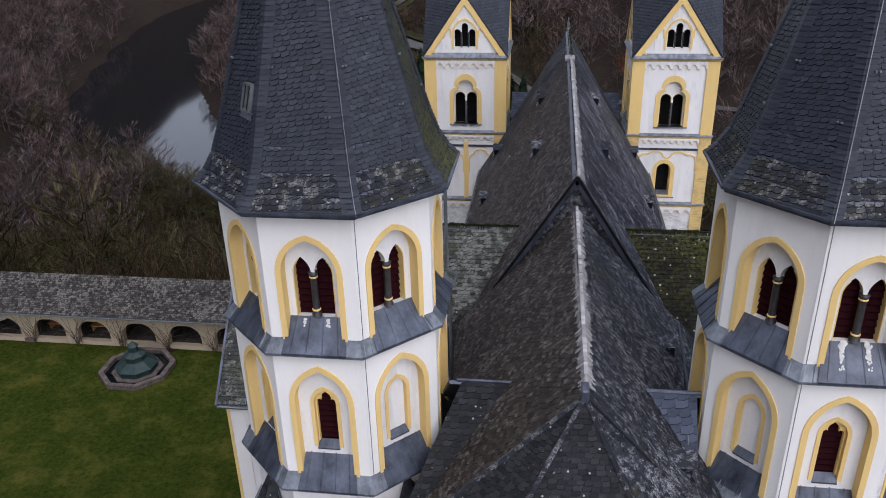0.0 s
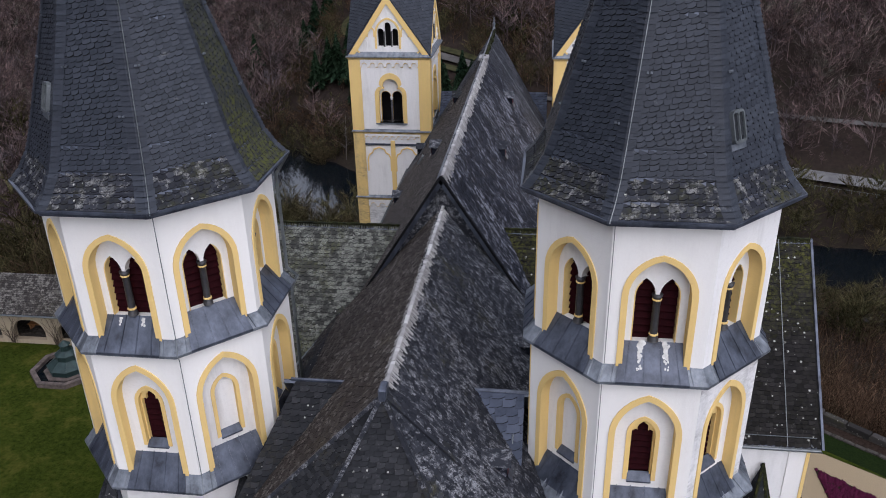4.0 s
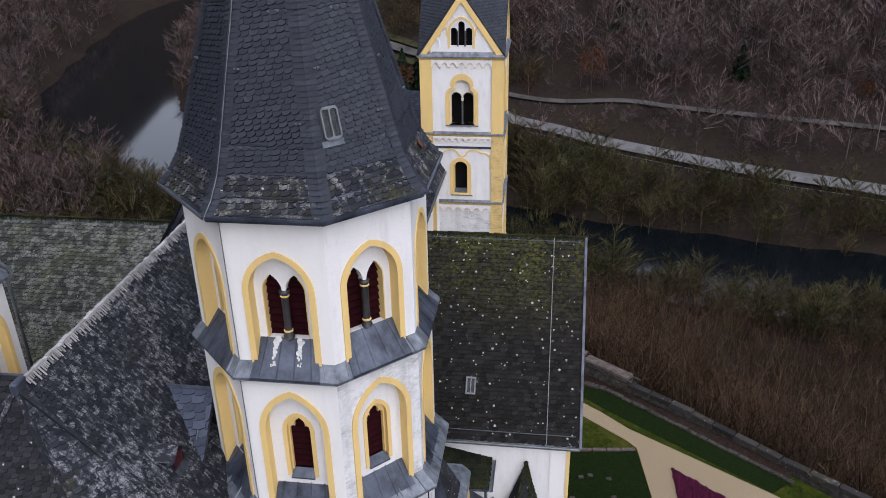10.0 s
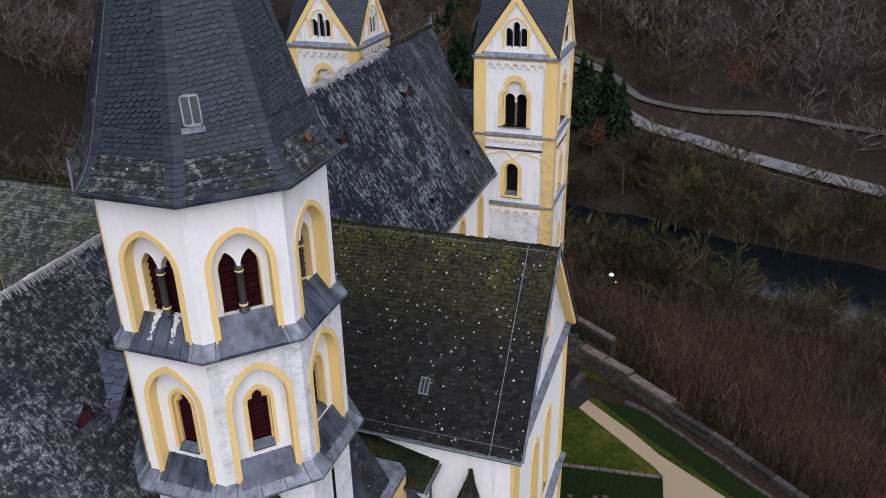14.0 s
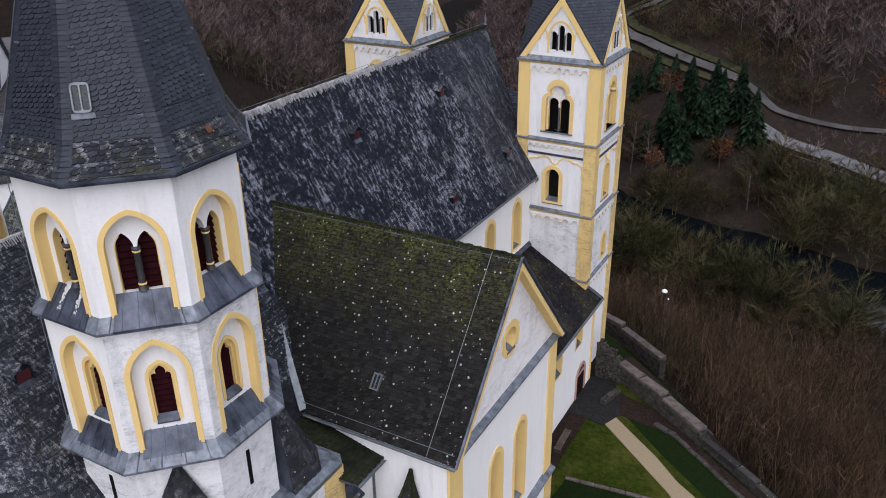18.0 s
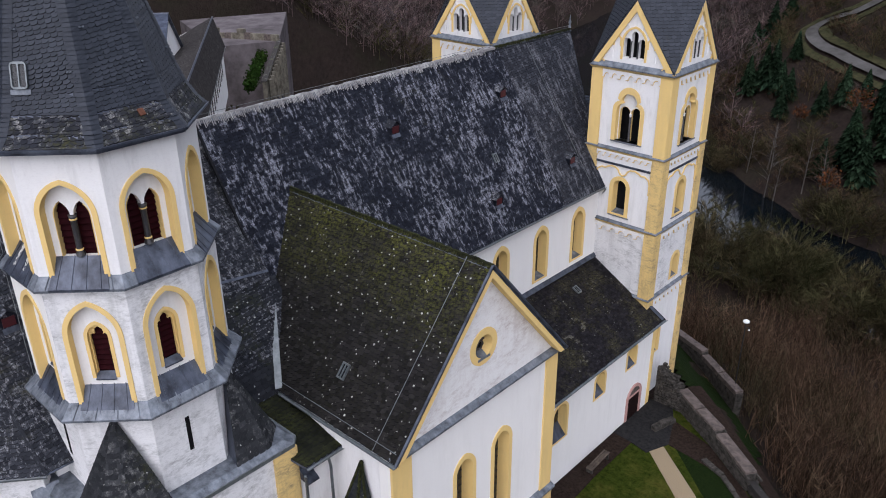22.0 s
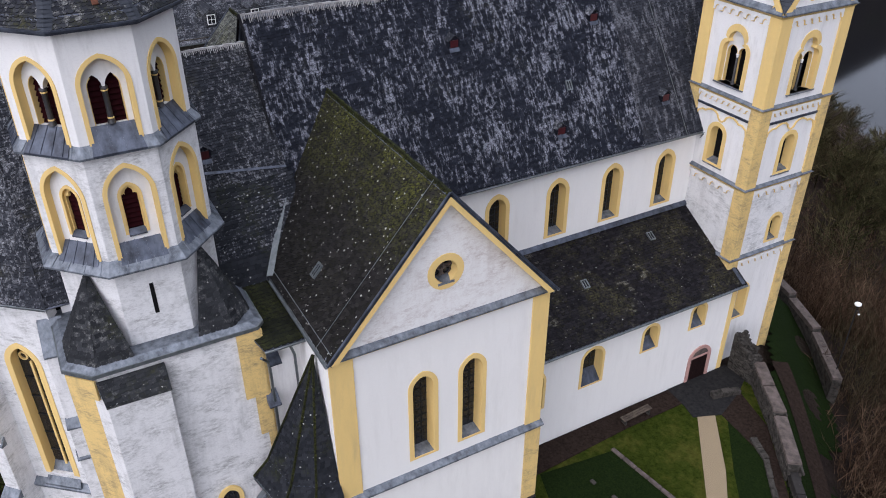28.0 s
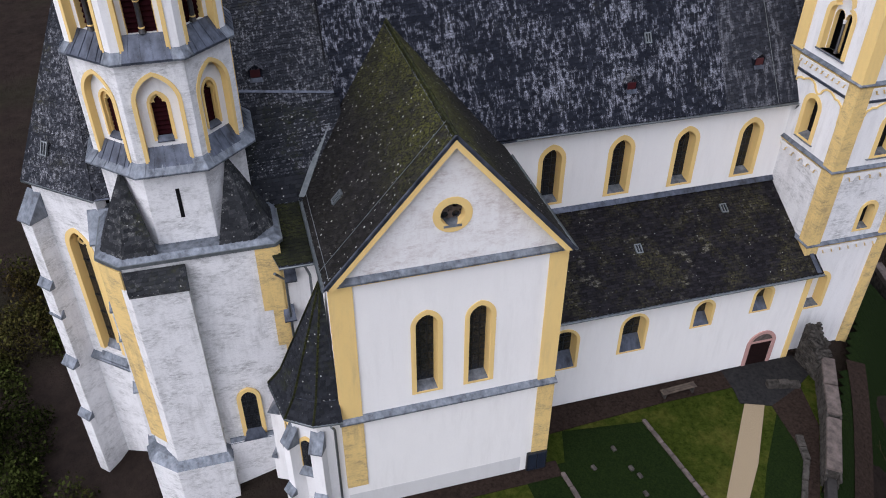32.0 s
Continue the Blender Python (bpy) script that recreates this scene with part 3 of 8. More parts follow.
def single_window(M, parent, blind):
    out, inn = arch(0, 0.02, 0.83, 2.58, 1.14), arch(0, 0.02, 0.685, 2.58, 0.98)
    win = part("window", xf(M, ring(out, inn, -0.3, 0.03)), YELLOW, parent,
               "blind pointed niche with yellow surround" if blind else "pointed louvred window with yellow surround")
    o2, i2 = arch(0, 1.06, 0.385, 2.42, 0.52, 5), arch(0, 1.06, 0.285, 2.42, 0.41, 5)
    part("niche", xf(M, plate(inn, [o2], -0.5, -0.26)), WHITE, win)
    part("inner_surround", xf(M, ring(o2, i2, -0.5, -0.235)), YELLOW, win)
    if blind:
        part("blind_panel", xf(M, plate(i2, (), -0.5, -0.38)), WHITE, win)
    else:
        part("tracery", xf(M, plate(i2, [trefoil(0, 1.08, 0.25, 2.38)], -0.46, -0.36)), YELLOW, win)
        louvres(M, 0, 0.275, 1.06, 2.80, -0.47, win, 10)
        # near-black sheet in place of the shade behind the slats
        part("dark_opening", xf(M, plate(arch(0, 1.0, 0.35, 2.42, 0.47, 5), (), -0.66, -0.6)), INSIDE_SHADE, win)
    V = [(-0.28, 1.20, -0.4), (0.28, 1.20, -0.4), (0.29, 1.04, -0.20), (-0.29, 1.04, -0.20), (-0.28, 1.0, -0.4), (0.28, 1.0, -0.4), (0.29, 1.0, -0.20), (-0.29, 1.0, -0.20)]
    part("inner_sill", xf(M, (V, [(0, 1, 2, 3), (3, 2, 6, 7), (0, 3, 7, 4), (1, 5, 6, 2)])), LEAD_DARK, win)
    lead_sill(M, 0.66, 0.80, -0.28, 0.86, 0.30, 0.035, win, 4)


def spire(c, parent, seed, mossy, foot=2.97, dz=0.0):
    """The slate spire; foot: the eave's half width, dz: how far the eave lies off its twin's."""
    wide = foot / 2.97
    prof = [(a * wide, z + dz) for a, z in ((2.97, 24.28), (2.73, 24.58), (2.50, 25.0), (2.32, 25.55), (1.60, 28.1))] + [(0.06, 34.8)]
    rings = [octagon(c, a) for a, z in prof]
    V = [(x, y, prof[i][1] - 0.01) for i, rg in enumerate(rings) for x, y in rg]
    F = [(i * 8 + k, i * 8 + (k + 1) % 8, i * 8 + 8 + (k + 1) % 8, i * 8 + 8 + k) for i in range(len(prof) - 1) for k in range(8)] + [tuple(range(8))]
    deck = part("roof_deck", (V, F), LEAD_DARK, parent)
    for k in range(8):
        fields = []
        for i in range(len(prof) - 1):
            j = (k + 1) % 8
            lo, hi = prof[i], prof[i + 1]
            if i == 4:
                hi = (0.06, 34.8)
            poly = [(*rings[i][k], lo[1]), (*rings[i][j], lo[1]), (*rings[i + 1][j], hi[1]), (*rings[i + 1][k], hi[1])]
            d = slates(poly, 0.18, 0.115, 0.02, seed * 100 + k * 10 + i, slant=0.12 if i > 2 else 0.05, single=(deck, SLATE_SPIRE, 0, 7) if i == 3 and k in (5, 6, 7) and seed == 1 else None)
            if i < 2:
                tagged(part("eave_cover", d, SLATE_SPIREMOSS if (k in mossy) else SLATE_EAVE, deck, "mossy slates along the flared eave", edge=SLATE_EDGE_SHADE), kind="stuff")
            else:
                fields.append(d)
        tagged(part("slate_cover", join(*fields), SLATE_SPIREMOSS if k in mossy else SLATE_SPIRE, deck, edge=SLATE_EDGE_SHADE), kind="stuff")
        # hip slates laid over each arris
        rng = random.Random(seed * 7 + k)
        V, F = [], []
        for i in range(len(prof) - 1):
            p, q = Vector((*rings[i][k], prof[i][1])), Vector((*rings[i + 1][k], prof[i + 1][1]))
            radial = Vector((rings[i][k][0] - c[0], rings[i][k][1] - c[1], 0)).normalized()
            tang = Vector((-radial.y, radial.x, 0))
            along = (q - p).normalized()
            out = tang.cross(along)
            if out.dot(radial) < 0:
                out = -out
            m = max(1, int((q - p).length / 0.11))
            for s in range(m):
                b = p.lerp(q, s / m) + out * 0.01
                t = p.lerp(q, min((s + 1.4) / m, 1)) - out * 0.005
                wd = 0.19 + 0.03 * rng.random()
                if (b - Vector((c[0], c[1], b.z))).length < 0.4:
                    wd *= 0.4
                f = len(V)
                drop = radial * 0.06
                V += [b - tang * wd - drop, b + out * 0.035, b + tang * wd - drop, t + tang * wd - drop, t + out * 0.012, t - tang * wd - drop]
                F += [(f, f + 1, f + 4, f + 5), (f + 1, f + 2, f + 3, f + 4)]
        tagged(part("hip_cover", (V, F), SLATE_SPIRE, deck), kind="stuff")
    oo, oi = octagon(c, foot + 0.05), octagon(c, foot - 0.04)
    for k in range(8):
        j = (k + 1) % 8
        z = 24.24 + dz
        V = [(*q, z + h) for h in (0, 0.06) for q in (oi[k], oi[j], oo[j], oo[k])]
        part("eave_board", (V, [(0, 1, 2, 3), (4, 5, 6, 7), (3, 2, 6, 7), (0, 3, 7, 4), (1, 2, 6, 5)]), LEAD_DARK, deck)
    # soffit
    part("soffit", prism(octagon(c, foot - 0.04), 24.15 + dz, 24.22 + dz, octagon(c, foot - 0.04)), LEAD_DARK, deck)
    part("finial", lathe([(0.12, 34.5), (0.05, 35.2), (0.2, 35.4), (0.2, 35.6), (0.04, 35.8), (0.03, 36.8)], (c[0], c[1], 0), 8), LEAD, deck, "", True)


def pill(a, b, r, cx=0.0):
    """A rounded rectangle of half sizes a, b."""
    return [(cx + sx * (a - r) + r * math.cos(t), sy * (b - r) + r * math.sin(t)) for sx, sy, t0 in ((1, 1, 0), (-1, 1, 1), (-1, -1, 2), (1, -1, 3)) for t in [math.pi / 2 * (t0 + k / 3) for k in range(4)]]


def hatch(c, parent, k, frac, z, prof0=(2.32, 25.55), prof1=(1.60, 28.1)):
    """A small two-pane roof hatch lying on face k of the spire."""
    a = math.pi / 8 + k * math.pi / 4 + math.pi / 8
    out = Vector((math.cos(a), math.sin(a), 0))
    side = Vector((-out.y, out.x, 0))
    t = (z - prof0[1]) / (prof1[1] - prof0[1])
    ap = prof0[0] + (prof1[0] - prof0[0]) * t
    up = (Vector((0, 0, prof1[1] - prof0[1])) + out * (prof1[0] - prof0[0])).normalized()
    nrm = side.cross(up)
    if nrm.dot(out) < 0:
        nrm = -nrm
    M = Matrix.Translation(Vector((c[0], c[1], z)) + out * ap + side * frac + nrm * 0.02) @ Matrix((side, up, nrm)).transposed().to_4x4()
    h = part("roof_hatch", xf(M, plate(pill(0.20, 0.33, 0.09), [pill(0.075, 0.275, 0.035, -0.09), pill(0.075, 0.275, 0.035, 0.09)], 0.0, 0.10)), ZINC, parent, "small two-pane metal roof hatch")
    for s in (-1, 1):
        part("pane", xf(M, box(s * 0.09 - 0.076, s * 0.09 + 0.076, -0.276, 0.276, 0.03, 0.06)), GLASS, h)
    part("flashing", xf(M, box(-0.26, 0.24, -0.46, -0.335, 0.012, 0.035)), LEAD, h)


def east_tower(cx, cy, blind, stained, hatch_at, mossy, seed, label, foot=2.97, dz=0.0, ledge=2.97):
    c = (cx, cy)
    tw = thing("octagonal_tower", (cx, cy, 0), label, "church tower", "pair of east towers")
    A1, A2 = 2.62, 2.68
    walls = ((A1, 20.35, 24.2 + dz, "upper"), (A2, 16.2, 20.32, "lower"))
    for a, z0, z1, lev in walls:
        half = a * math.tan(math.pi / 8)
        for k in range(8):
            ang = math.pi / 4 * (k + 1)
            out = Vector((math.cos(ang), math.sin(ang), 0))
            M = face_frame((c[0] + a * out.x, c[1] + a * out.y, z0), out)
            hole = arch(0, 0.02, 0.799, 2.05, 0.99) if lev == "upper" else arch(0, 0.02, 0.829, 2.58, 1.14)
            w = part("wall_panel", xf(M, plate([(-half, -0.02), (half, -0.02), (half, z1 - z0), (-half, z1 - z0)], [hole], -0.3, 0.0)), (WHITE if cx > 0 and k in (6, 7, 0, 1) else CLEAN) if lev == "upper" else (WORN if cx > 0 and k in (6, 7, 0, 1) else CLEAN), tw)
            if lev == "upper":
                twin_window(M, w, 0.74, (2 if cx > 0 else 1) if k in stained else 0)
            else:
                single_window(M, w, k in blind)
    # a solid near-black core, added in place of the shade inside
    part("tower_core", prism(octagon(c, 1.8), 13.2, 24.1 + dz), INSIDE_SHADE, tw)
    lead_ring(c, A1, 20.66, 2.89, 20.36, tw)
    lead_ring(c, A2, 16.58, ledge, 16.22, tw)
    part("drum", prism(octagon(c, 2.62), 12.4, 16.2), WORN if cx > 0 else WHITE, tw)
    spire(c, tw, seed, mossy, foot, dz)
    hatch(c, tw, *hatch_at)
    return tw, c


NT, NC = east_tower(5.87, 18.39, (4,), (5,), (6, -0.52, 25.95), (), 1, "white eight-sided church tower with yellow pointed windows and slate spire", 2.99, 0.0, 3.06)
ST, SC = east_tower(-6.36, 18.42, (6,), (5,), (4, 0.45, 26.3), (7,), 2, "white eight-sided church tower with mossy slate spire beside the lawn", 3.06, -0.18)


def slit(parent, M, v0, v1, half=0.07):
    # the slit's inner shade is a near-black box on the wall
    part("slit", xf(M, box(-half, half, v0, v1, -0.02, 0.012)), INSIDE_SHADE, parent, "narrow dark slit window")


def tower_base(c, sgn, tw):
    """The square, chamfered foot of an octagonal tower with its broaches."""
    H, ch = 3.38, 0.85
    loop = [(H, -H + ch), (H, H - 0.3), (H - 0.3, H), (-H, H), (-H, -H), (H - ch, -H)]
    wl = lambda k: [(c[0] + sgn * x * k, c[1] + y * k) for x, y in loop]
    foot = part("tower_foot", prism(wl(0.985), -4.0, 12.9), WORN, tw, "weathered white plaster foot of the tower")
    part("foot_cornice", prism(wl(1.03), 12.72, 12.86), ZINC, foot)
    part("foot_capping", prism(wl(1.015), 12.86, 13.02, wl(0.95)), LEAD, foot, "pale lead capping")
    for sx, sy in ((1, -1), (1, 1), (-1, -1), (-1, 1)):
        if sx < 0 and sgn > 0 and sy > 0:
            continue
        e = 3.22
        t = e * 0.36
        apex = Vector((c[0] + sgn * sx * 1.87, c[1] + sy * 1.87, 16.05))
        tip = Vector((c[0] + sgn * sx * (e - 0.42), c[1] + sy * (e - 0.42), 13.0))
        pa = Vector((c[0] + sgn * sx * e, c[1] + sy * t * 0.95, 13.0))
        pa2 = Vector((c[0] + sgn * sx * e, c[1] + sy * (e - 0.8), 13.0))
        pb2 = Vector((c[0] + sgn * sx * (e - 0.8), c[1] + sy * e, 13.0))
        pb = Vector((c[0] + sgn * sx * t * 0.95, c[1] + sy * e, 13.0))
        inn = Vector((c[0] + sgn * sx * 1.5, c[1] + sy * 1.5, 13.0))
        br = part("broach", ([apex, pa, pa2, pb2, pb, inn], [(0, 1, 2), (0, 2, 3), (0, 3, 4), (1, 2, 3, 4, 5), (0, 5, 1), (0, 4, 5)]), LEAD_DARK, tw, "grey lichened slate corner broach")
        for poly, s in (([pa, pa2, apex], 1), ([pa2, pb2, apex], 2), ([pb2, pb, apex], 3)):
            tagged(part("slate_cover", slates(poly, 0.24, 0.16, 0.02, s), SLATE_GREY, br), kind="stuff")
    for ang, off in ((0 if sgn > 0 else math.pi, 0), (-math.pi / 2, 0)):
        out = Vector((math.cos(ang), math.sin(ang), 0))
        slit(tw, face_frame((c[0] + 2.62 * out.x, c[1] + 2.62 * out.y, 0), out), 14.1, 15.35)


tower_base(NC, 1, NT)
tower_base(SC, -1, ST)
# lightning wires run down one hip and the wall of each tower
for tw, c, k, drop in ((NT, NC, 5, 0.0), (ST, SC, 6, -0.18)):
    pts = []
    for a, z in ((0.2, 34.2), (1.66, 28.1), (2.40, 25.55), (2.58, 25.0), (2.80, 24.58), (3.06, 24.26), (2.70, 24.1), (2.70, 20.7), (2.95, 20.4), (2.76, 20.2), (2.76, 16.6), (3.04, 16.3)):
        r = a / math.cos(math.pi / 8)
        ang = math.pi / 8 + k * math.pi / 4
        pts.append((c[0] + (r + 0.02) * math.cos(ang) + 0.07, c[1] + (r + 0.02) * math.sin(ang), z + (drop if 22 < z < 30 else 0)))
    part("lightning_wire", tube(pts, 0.011, 4), ZINC, tw)
    for i in range(8):
        a, b = Vector(pts[0]), Vector(pts[1])
        q = a.lerp(b, 0.3 + 0.09 * i)
        part("wire_clip", bevbox(q.x - 0.03, q.x + 0.03, q.y - 0.03, q.y + 0.03, q.z - 0.02, q.z + 0.05, 0.008), WHITEPAINT, tw)
    # pairs of slate hooks beside the hips
    for kk in range(8):
        ang = math.pi / 8 + kk * math.pi / 4
        for (z, ap), turn in (((30.2, 1.17), 0.13), ((28.6, 1.52), -0.1), ((27.0, 1.95), 0.1), ((26.0, 2.22), -0.085)):
            for d in (0.0, 0.035):
                r = ap / math.cos(math.pi / 8 - abs(turn) - d) + 0.03
                aa = ang + turn + math.copysign(d, turn)
                part("slate_hook", box(c[0] + r * math.cos(aa) - 0.022, c[0] + r * math.cos(aa) + 0.022, c[1] + r * math.sin(aa) - 0.022, c[1] + r * math.sin(aa) + 0.022, z, z + 0.035), LEAD, tw)


CLAY = simple("orange_clay_tile", (0.09, 0.038, 0.026), (0.15, 0.07, 0.045), 7, 0.85)
part("clay_patch", xf(pose(NC[0] + 2.64, NC[1] + 0.25, 24.84, 0, 52, 8), bevbox(-0.10, 0.10, -0.09, 0.09, 0.0, 0.04, 0.012)), CLAY, NT, "orange clay piece laid on the slates")


# ---- the two square west towers ----
def scallops(u0, u1, v_top, v_low, n, drop):
    """A strip with a row of small round bites along its lower edge."""
    w = (u1 - u0) / n
    pts = [(u0, v_top), (u0, v_low)]
    for i in range(n):
        a = u0 + i * w + w * 0.14
        b = u0 + (i + 1) * w - w * 0.14
        r = (b - a) / 2
        pts += [(a, v_low)] + [((a + b) / 2 - r * math.cos(t), v_low + drop * math.sin(t)) for t in [math.pi * j / 6 for j in range(1, 6)]] + [(b, v_low)]
    pts += [(u1, v_low), (u1, v_top)]
    return [p for i, p in enumerate(pts) if i == 0 or (abs(p[0] - pts[i - 1][0]) + abs(p[1] - pts[i - 1][1])) > 1e-5]


def frieze(M, u0, u1, v_top, parent, n=7, h=0.42):
    f = part("arched_frieze", xf(M, plate(scallops(u0, u1, v_top, v_top - h, n, h * 0.62), (), -0.02, 0.10)), WHITE, parent)
    part("frieze_edge", xf(M, plate(scallops(u0, u1, v_top - 0.02, v_top - h - 0.05, n, h * 0.60), (), -0.02, 0.06)), YELLOW, f)


def string_course(c, half, z, parent, out=0.16, h=0.16):
    q = lambda k: [(c[0] + x * k, c[1] + y * k) for x, y in ((-1, -1), (1, -1), (1, 1), (-1, 1))]
    s = part("string_course", prism(q(half + 0.06), z - h, z, q(half + out)), YWORN, parent)
    part("course_capping", prism(q(half + out + 0.02), z, z + 0.03, q(half + out + 0.02)), LEAD, s)
    part("course_slope", prism(q(half + out), z + 0.03, z + 0.14, q(half + 0.01)), LEAD, s)


def shouldered(half, v0, spring, lobe):
    """An arch of three lobes: two shoulders and a round crown."""
    L = [(-half, v0), (-half, spring)]
    r = half - lobe * 0.82
    L += [(-half + r * (1 - math.cos(t)), spring + 1.2 * r * math.sin(t) + 0.06) for t in [math.pi / 2 * k / 4 for k in range(0, 5)]]
    cv = spring + 1.2 * r + 0.10 + lobe * 0.12
    L += [(lobe * math.cos(t), cv + lobe * math.sin(t)) for t in [math.pi - math.pi / 2 * k / 5 for k in range(6)]]
    return L + [(-u, v) for u, v in reversed(L[:-1])]


def band(pts, width):
    """A flat strip of even width along a line."""
    A, B = [], []
    for i, p in enumerate(pts):
        d = Vector(pts[min(i + 1, len(pts) - 1)]) - Vector(pts[max(i - 1, 0)])
        d.normalize()
        n = Vector((-d.y, d.x)) * width / 2
        A.append((p[0] + n.x, p[1] + n.y))
        B.append((p[0] - n.x, p[1] - n.y))
    return A, B


def round_twin(M, v0, parent):
    out, inn = shouldered(0.98, v0, v0 + 1.72, 0.70), shouldered(0.74, v0, v0 + 1.68, 0.50)
    win = part("window", xf(M, ring(out, inn, -0.30, 0.04)), YELLOW, parent, "shouldered twin belfry window with yellow surround")
    lan = [arch(s * 0.35, v0, 0.325, v0 + 1.60, 0.34, 6) for s in (-1, 1)]
    part("niche", xf(M, plate(inn, lan, -0.44, -0.26)), WHITE, win)
    for s in (-1, 1):
        part("lancet_lining", xf(M, ring(arch(s * 0.35, v0, 0.326, v0 + 1.60, 0.34, 6), arch(s * 0.35, v0, 0.305, v0 + 1.60, 0.32, 6), -0.45, -0.25)), YELLOW, win)
    # near-black sheet as the shade behind the lancets
    part("dark_opening", xf(M, plate(arch(0, v0 - 0.05, 0.7, v0 + 1.9, 0.7), (), -1.3, -1.2)), INSIDE_SHADE, win)
    part("column", xf(M @ pose(0, v0, -0.27, -90), lathe([(0.10, 0), (0.10, 0.08), (0.065, 0.16), (0.06, 1.40)], (0, 0, 0), 10)), SHAFT, win, "", True)
    part("capital", xf(M @ pose(0, v0 + 1.39, -0.27, -90), lathe([(0.055, 0), (0.065, 0.08), (0.085, 0.14), (0.085, 0.18)], (0, 0, 0), 10)), WHITE, win, "pale column capital", True)
    part("sill", xf(M, join(box(-0.98, 0.98, v0 - 0.06, v0, -0.4, 0.10))), LEAD, win)


def round_window(M, cx, v0, half, height, sur, parent, depth=0.4, glass=INSIDE_SHADE, bars=False, point=1.0, mat=YELLOW, label="round-arched window with yellow splayed surround", rise=0.16):
    """A round-arched window; returns the outline of the hole it needs."""
    out = arch(cx, v0 - sur * 0.5, half + sur, v0 + height - half, (half + sur) * point, 7)
    inn = arch(cx, v0, half, v0 + height - half, half * point, 7)
    k = 0.88
    small = arch(cx, v0 + rise, half * k, v0 + height - half - 0.05, half * k * point, 7)
    win = part("window", xf(M, plate(out, [inn], -0.06, 0.03)), mat, parent, label)
    n = len(inn)
    V = [(u, v, 0.0) for u, v in inn] + [(u, v, -depth) for u, v in small]
    F = [(i, i + 1, n + i + 1, n + i) for i in range(n - 1)]
    part("splay", xf(M, (V, F)), mat, win)
    part("sill", xf(M, ([V[0], V[n - 1], V[2 * n - 1], V[n]], [(0, 1, 2, 3)])), LEAD_DARK if rise > 0.2 else LEAD, win, "grey sloping sill")
    # without a glass given, this pane is near-black painted inner shade
    part("glass", xf(M, plate(small, (), -depth - 0.06, -depth + 0.005)), glass, win)
    if bars:
        u0, u1, va, vb = cx - half * k, cx + half * k, v0 + rise + 0.1, v0 + height - half * 0.45
        g = [box(u - 0.012, u + 0.012, va, vb, -depth, -depth + 0.03) for u in (cx - half * k * 0.4, cx + half * k * 0.4)]
        m = max(3, int((vb - va) / 0.35))
        g += [box(u0, u1, va + (vb - va) * i / m - 0.012, va + (vb - va) * i / m + 0.012, -depth, -depth + 0.025) for i in range(1, m)]
        part("glazing_grid", xf(M, join(*g)), IRON, win)
    return out


def gable(M, half, h, parent):
    """A helm gable with yellow verge, stepped blind arcade and triple opening. v from the cornice."""
    tri = [(-half, 0.12), (half, 0.12), (0, h)]
    lan = [arch(u, 0.62, 0.195, 0.62 + hh, 0.2, 5) for u, hh in ((-0.43, 0.85), (0, 1.2), (0.43, 0.85))]
    g = part("gable", xf(M, plate(tri, lan, -0.3, 0.0)), WHITE, parent, "gable with triple opening and stepped arcade")
    e = 0.30
    sl = math.hypot(half, h)
    inner = [(-half + e * sl / h, 0.10), (half - e * sl / h, 0.10), (0, h - e * sl / half * 0.98)]
    for s in (-1, 1):
        part("verge_band", xf(M, plate([(s * half * 1.03, 0.0), (0, h * 1.03), (0, h * 1.03 - e * sl / half), (s * (half * 1.03 - e * sl / h), 0.0)], (), -0.05, 0.12)), YELLOW, g)
    o = arch(0, 0.5, 0.78, 1.35, 0.95, 7)
    i = arch(0, 0.5, 0.66, 1.35, 0.84, 7)
    part("surround", xf(M, ring(o, i, -0.02, 0.06)), YELLOW, g)
    # near-black slab as the shade behind the triple opening
    part("dark_opening", xf(M, box(-0.75, 0.75, 0.55, 2.2, -0.6, -0.5)), INSIDE_SHADE, g)
    for u in (-0.215, 0.215):
        part("column", xf(M @ pose(u, 0.62, -0.01, -90), lathe([(0.06, 0), (0.044, 0.06), (0.040, 0.78), (0.06, 0.88)], (0, 0, 0), 8)), SHAFT, g, "", True)
    # stepped arcade along the rakes
    for s in (-1, 1):
        for k in range(4):
            u = s * (half * 0.80 - k * half * 0.19)
            v = (1 - abs(u) / half) * h - 0.50
            a = arch(u, v - 0.34, 0.25, v - 0.02, 0.22, 5)
            b = arch(u, v - 0.34, 0.17, v - 0.02, 0.15, 5)
            part("arcade_arch", xf(M, ring(a, b, -0.02, 0.05)), YELLOW if k % 2 == 0 else WHITE, g)
    lead_slope = [(-half, 0.30, 0.0), (half, 0.30, 0.0), (half, 0.06, 0.22), (-half, 0.06, 0.22)]
    part("lead_apron", xf(M, (lead_slope + [(-half, 0.0, 0.22), (half, 0.0, 0.22)], [(0, 1, 2, 3), (3, 2, 5, 4)])), LEAD, g)


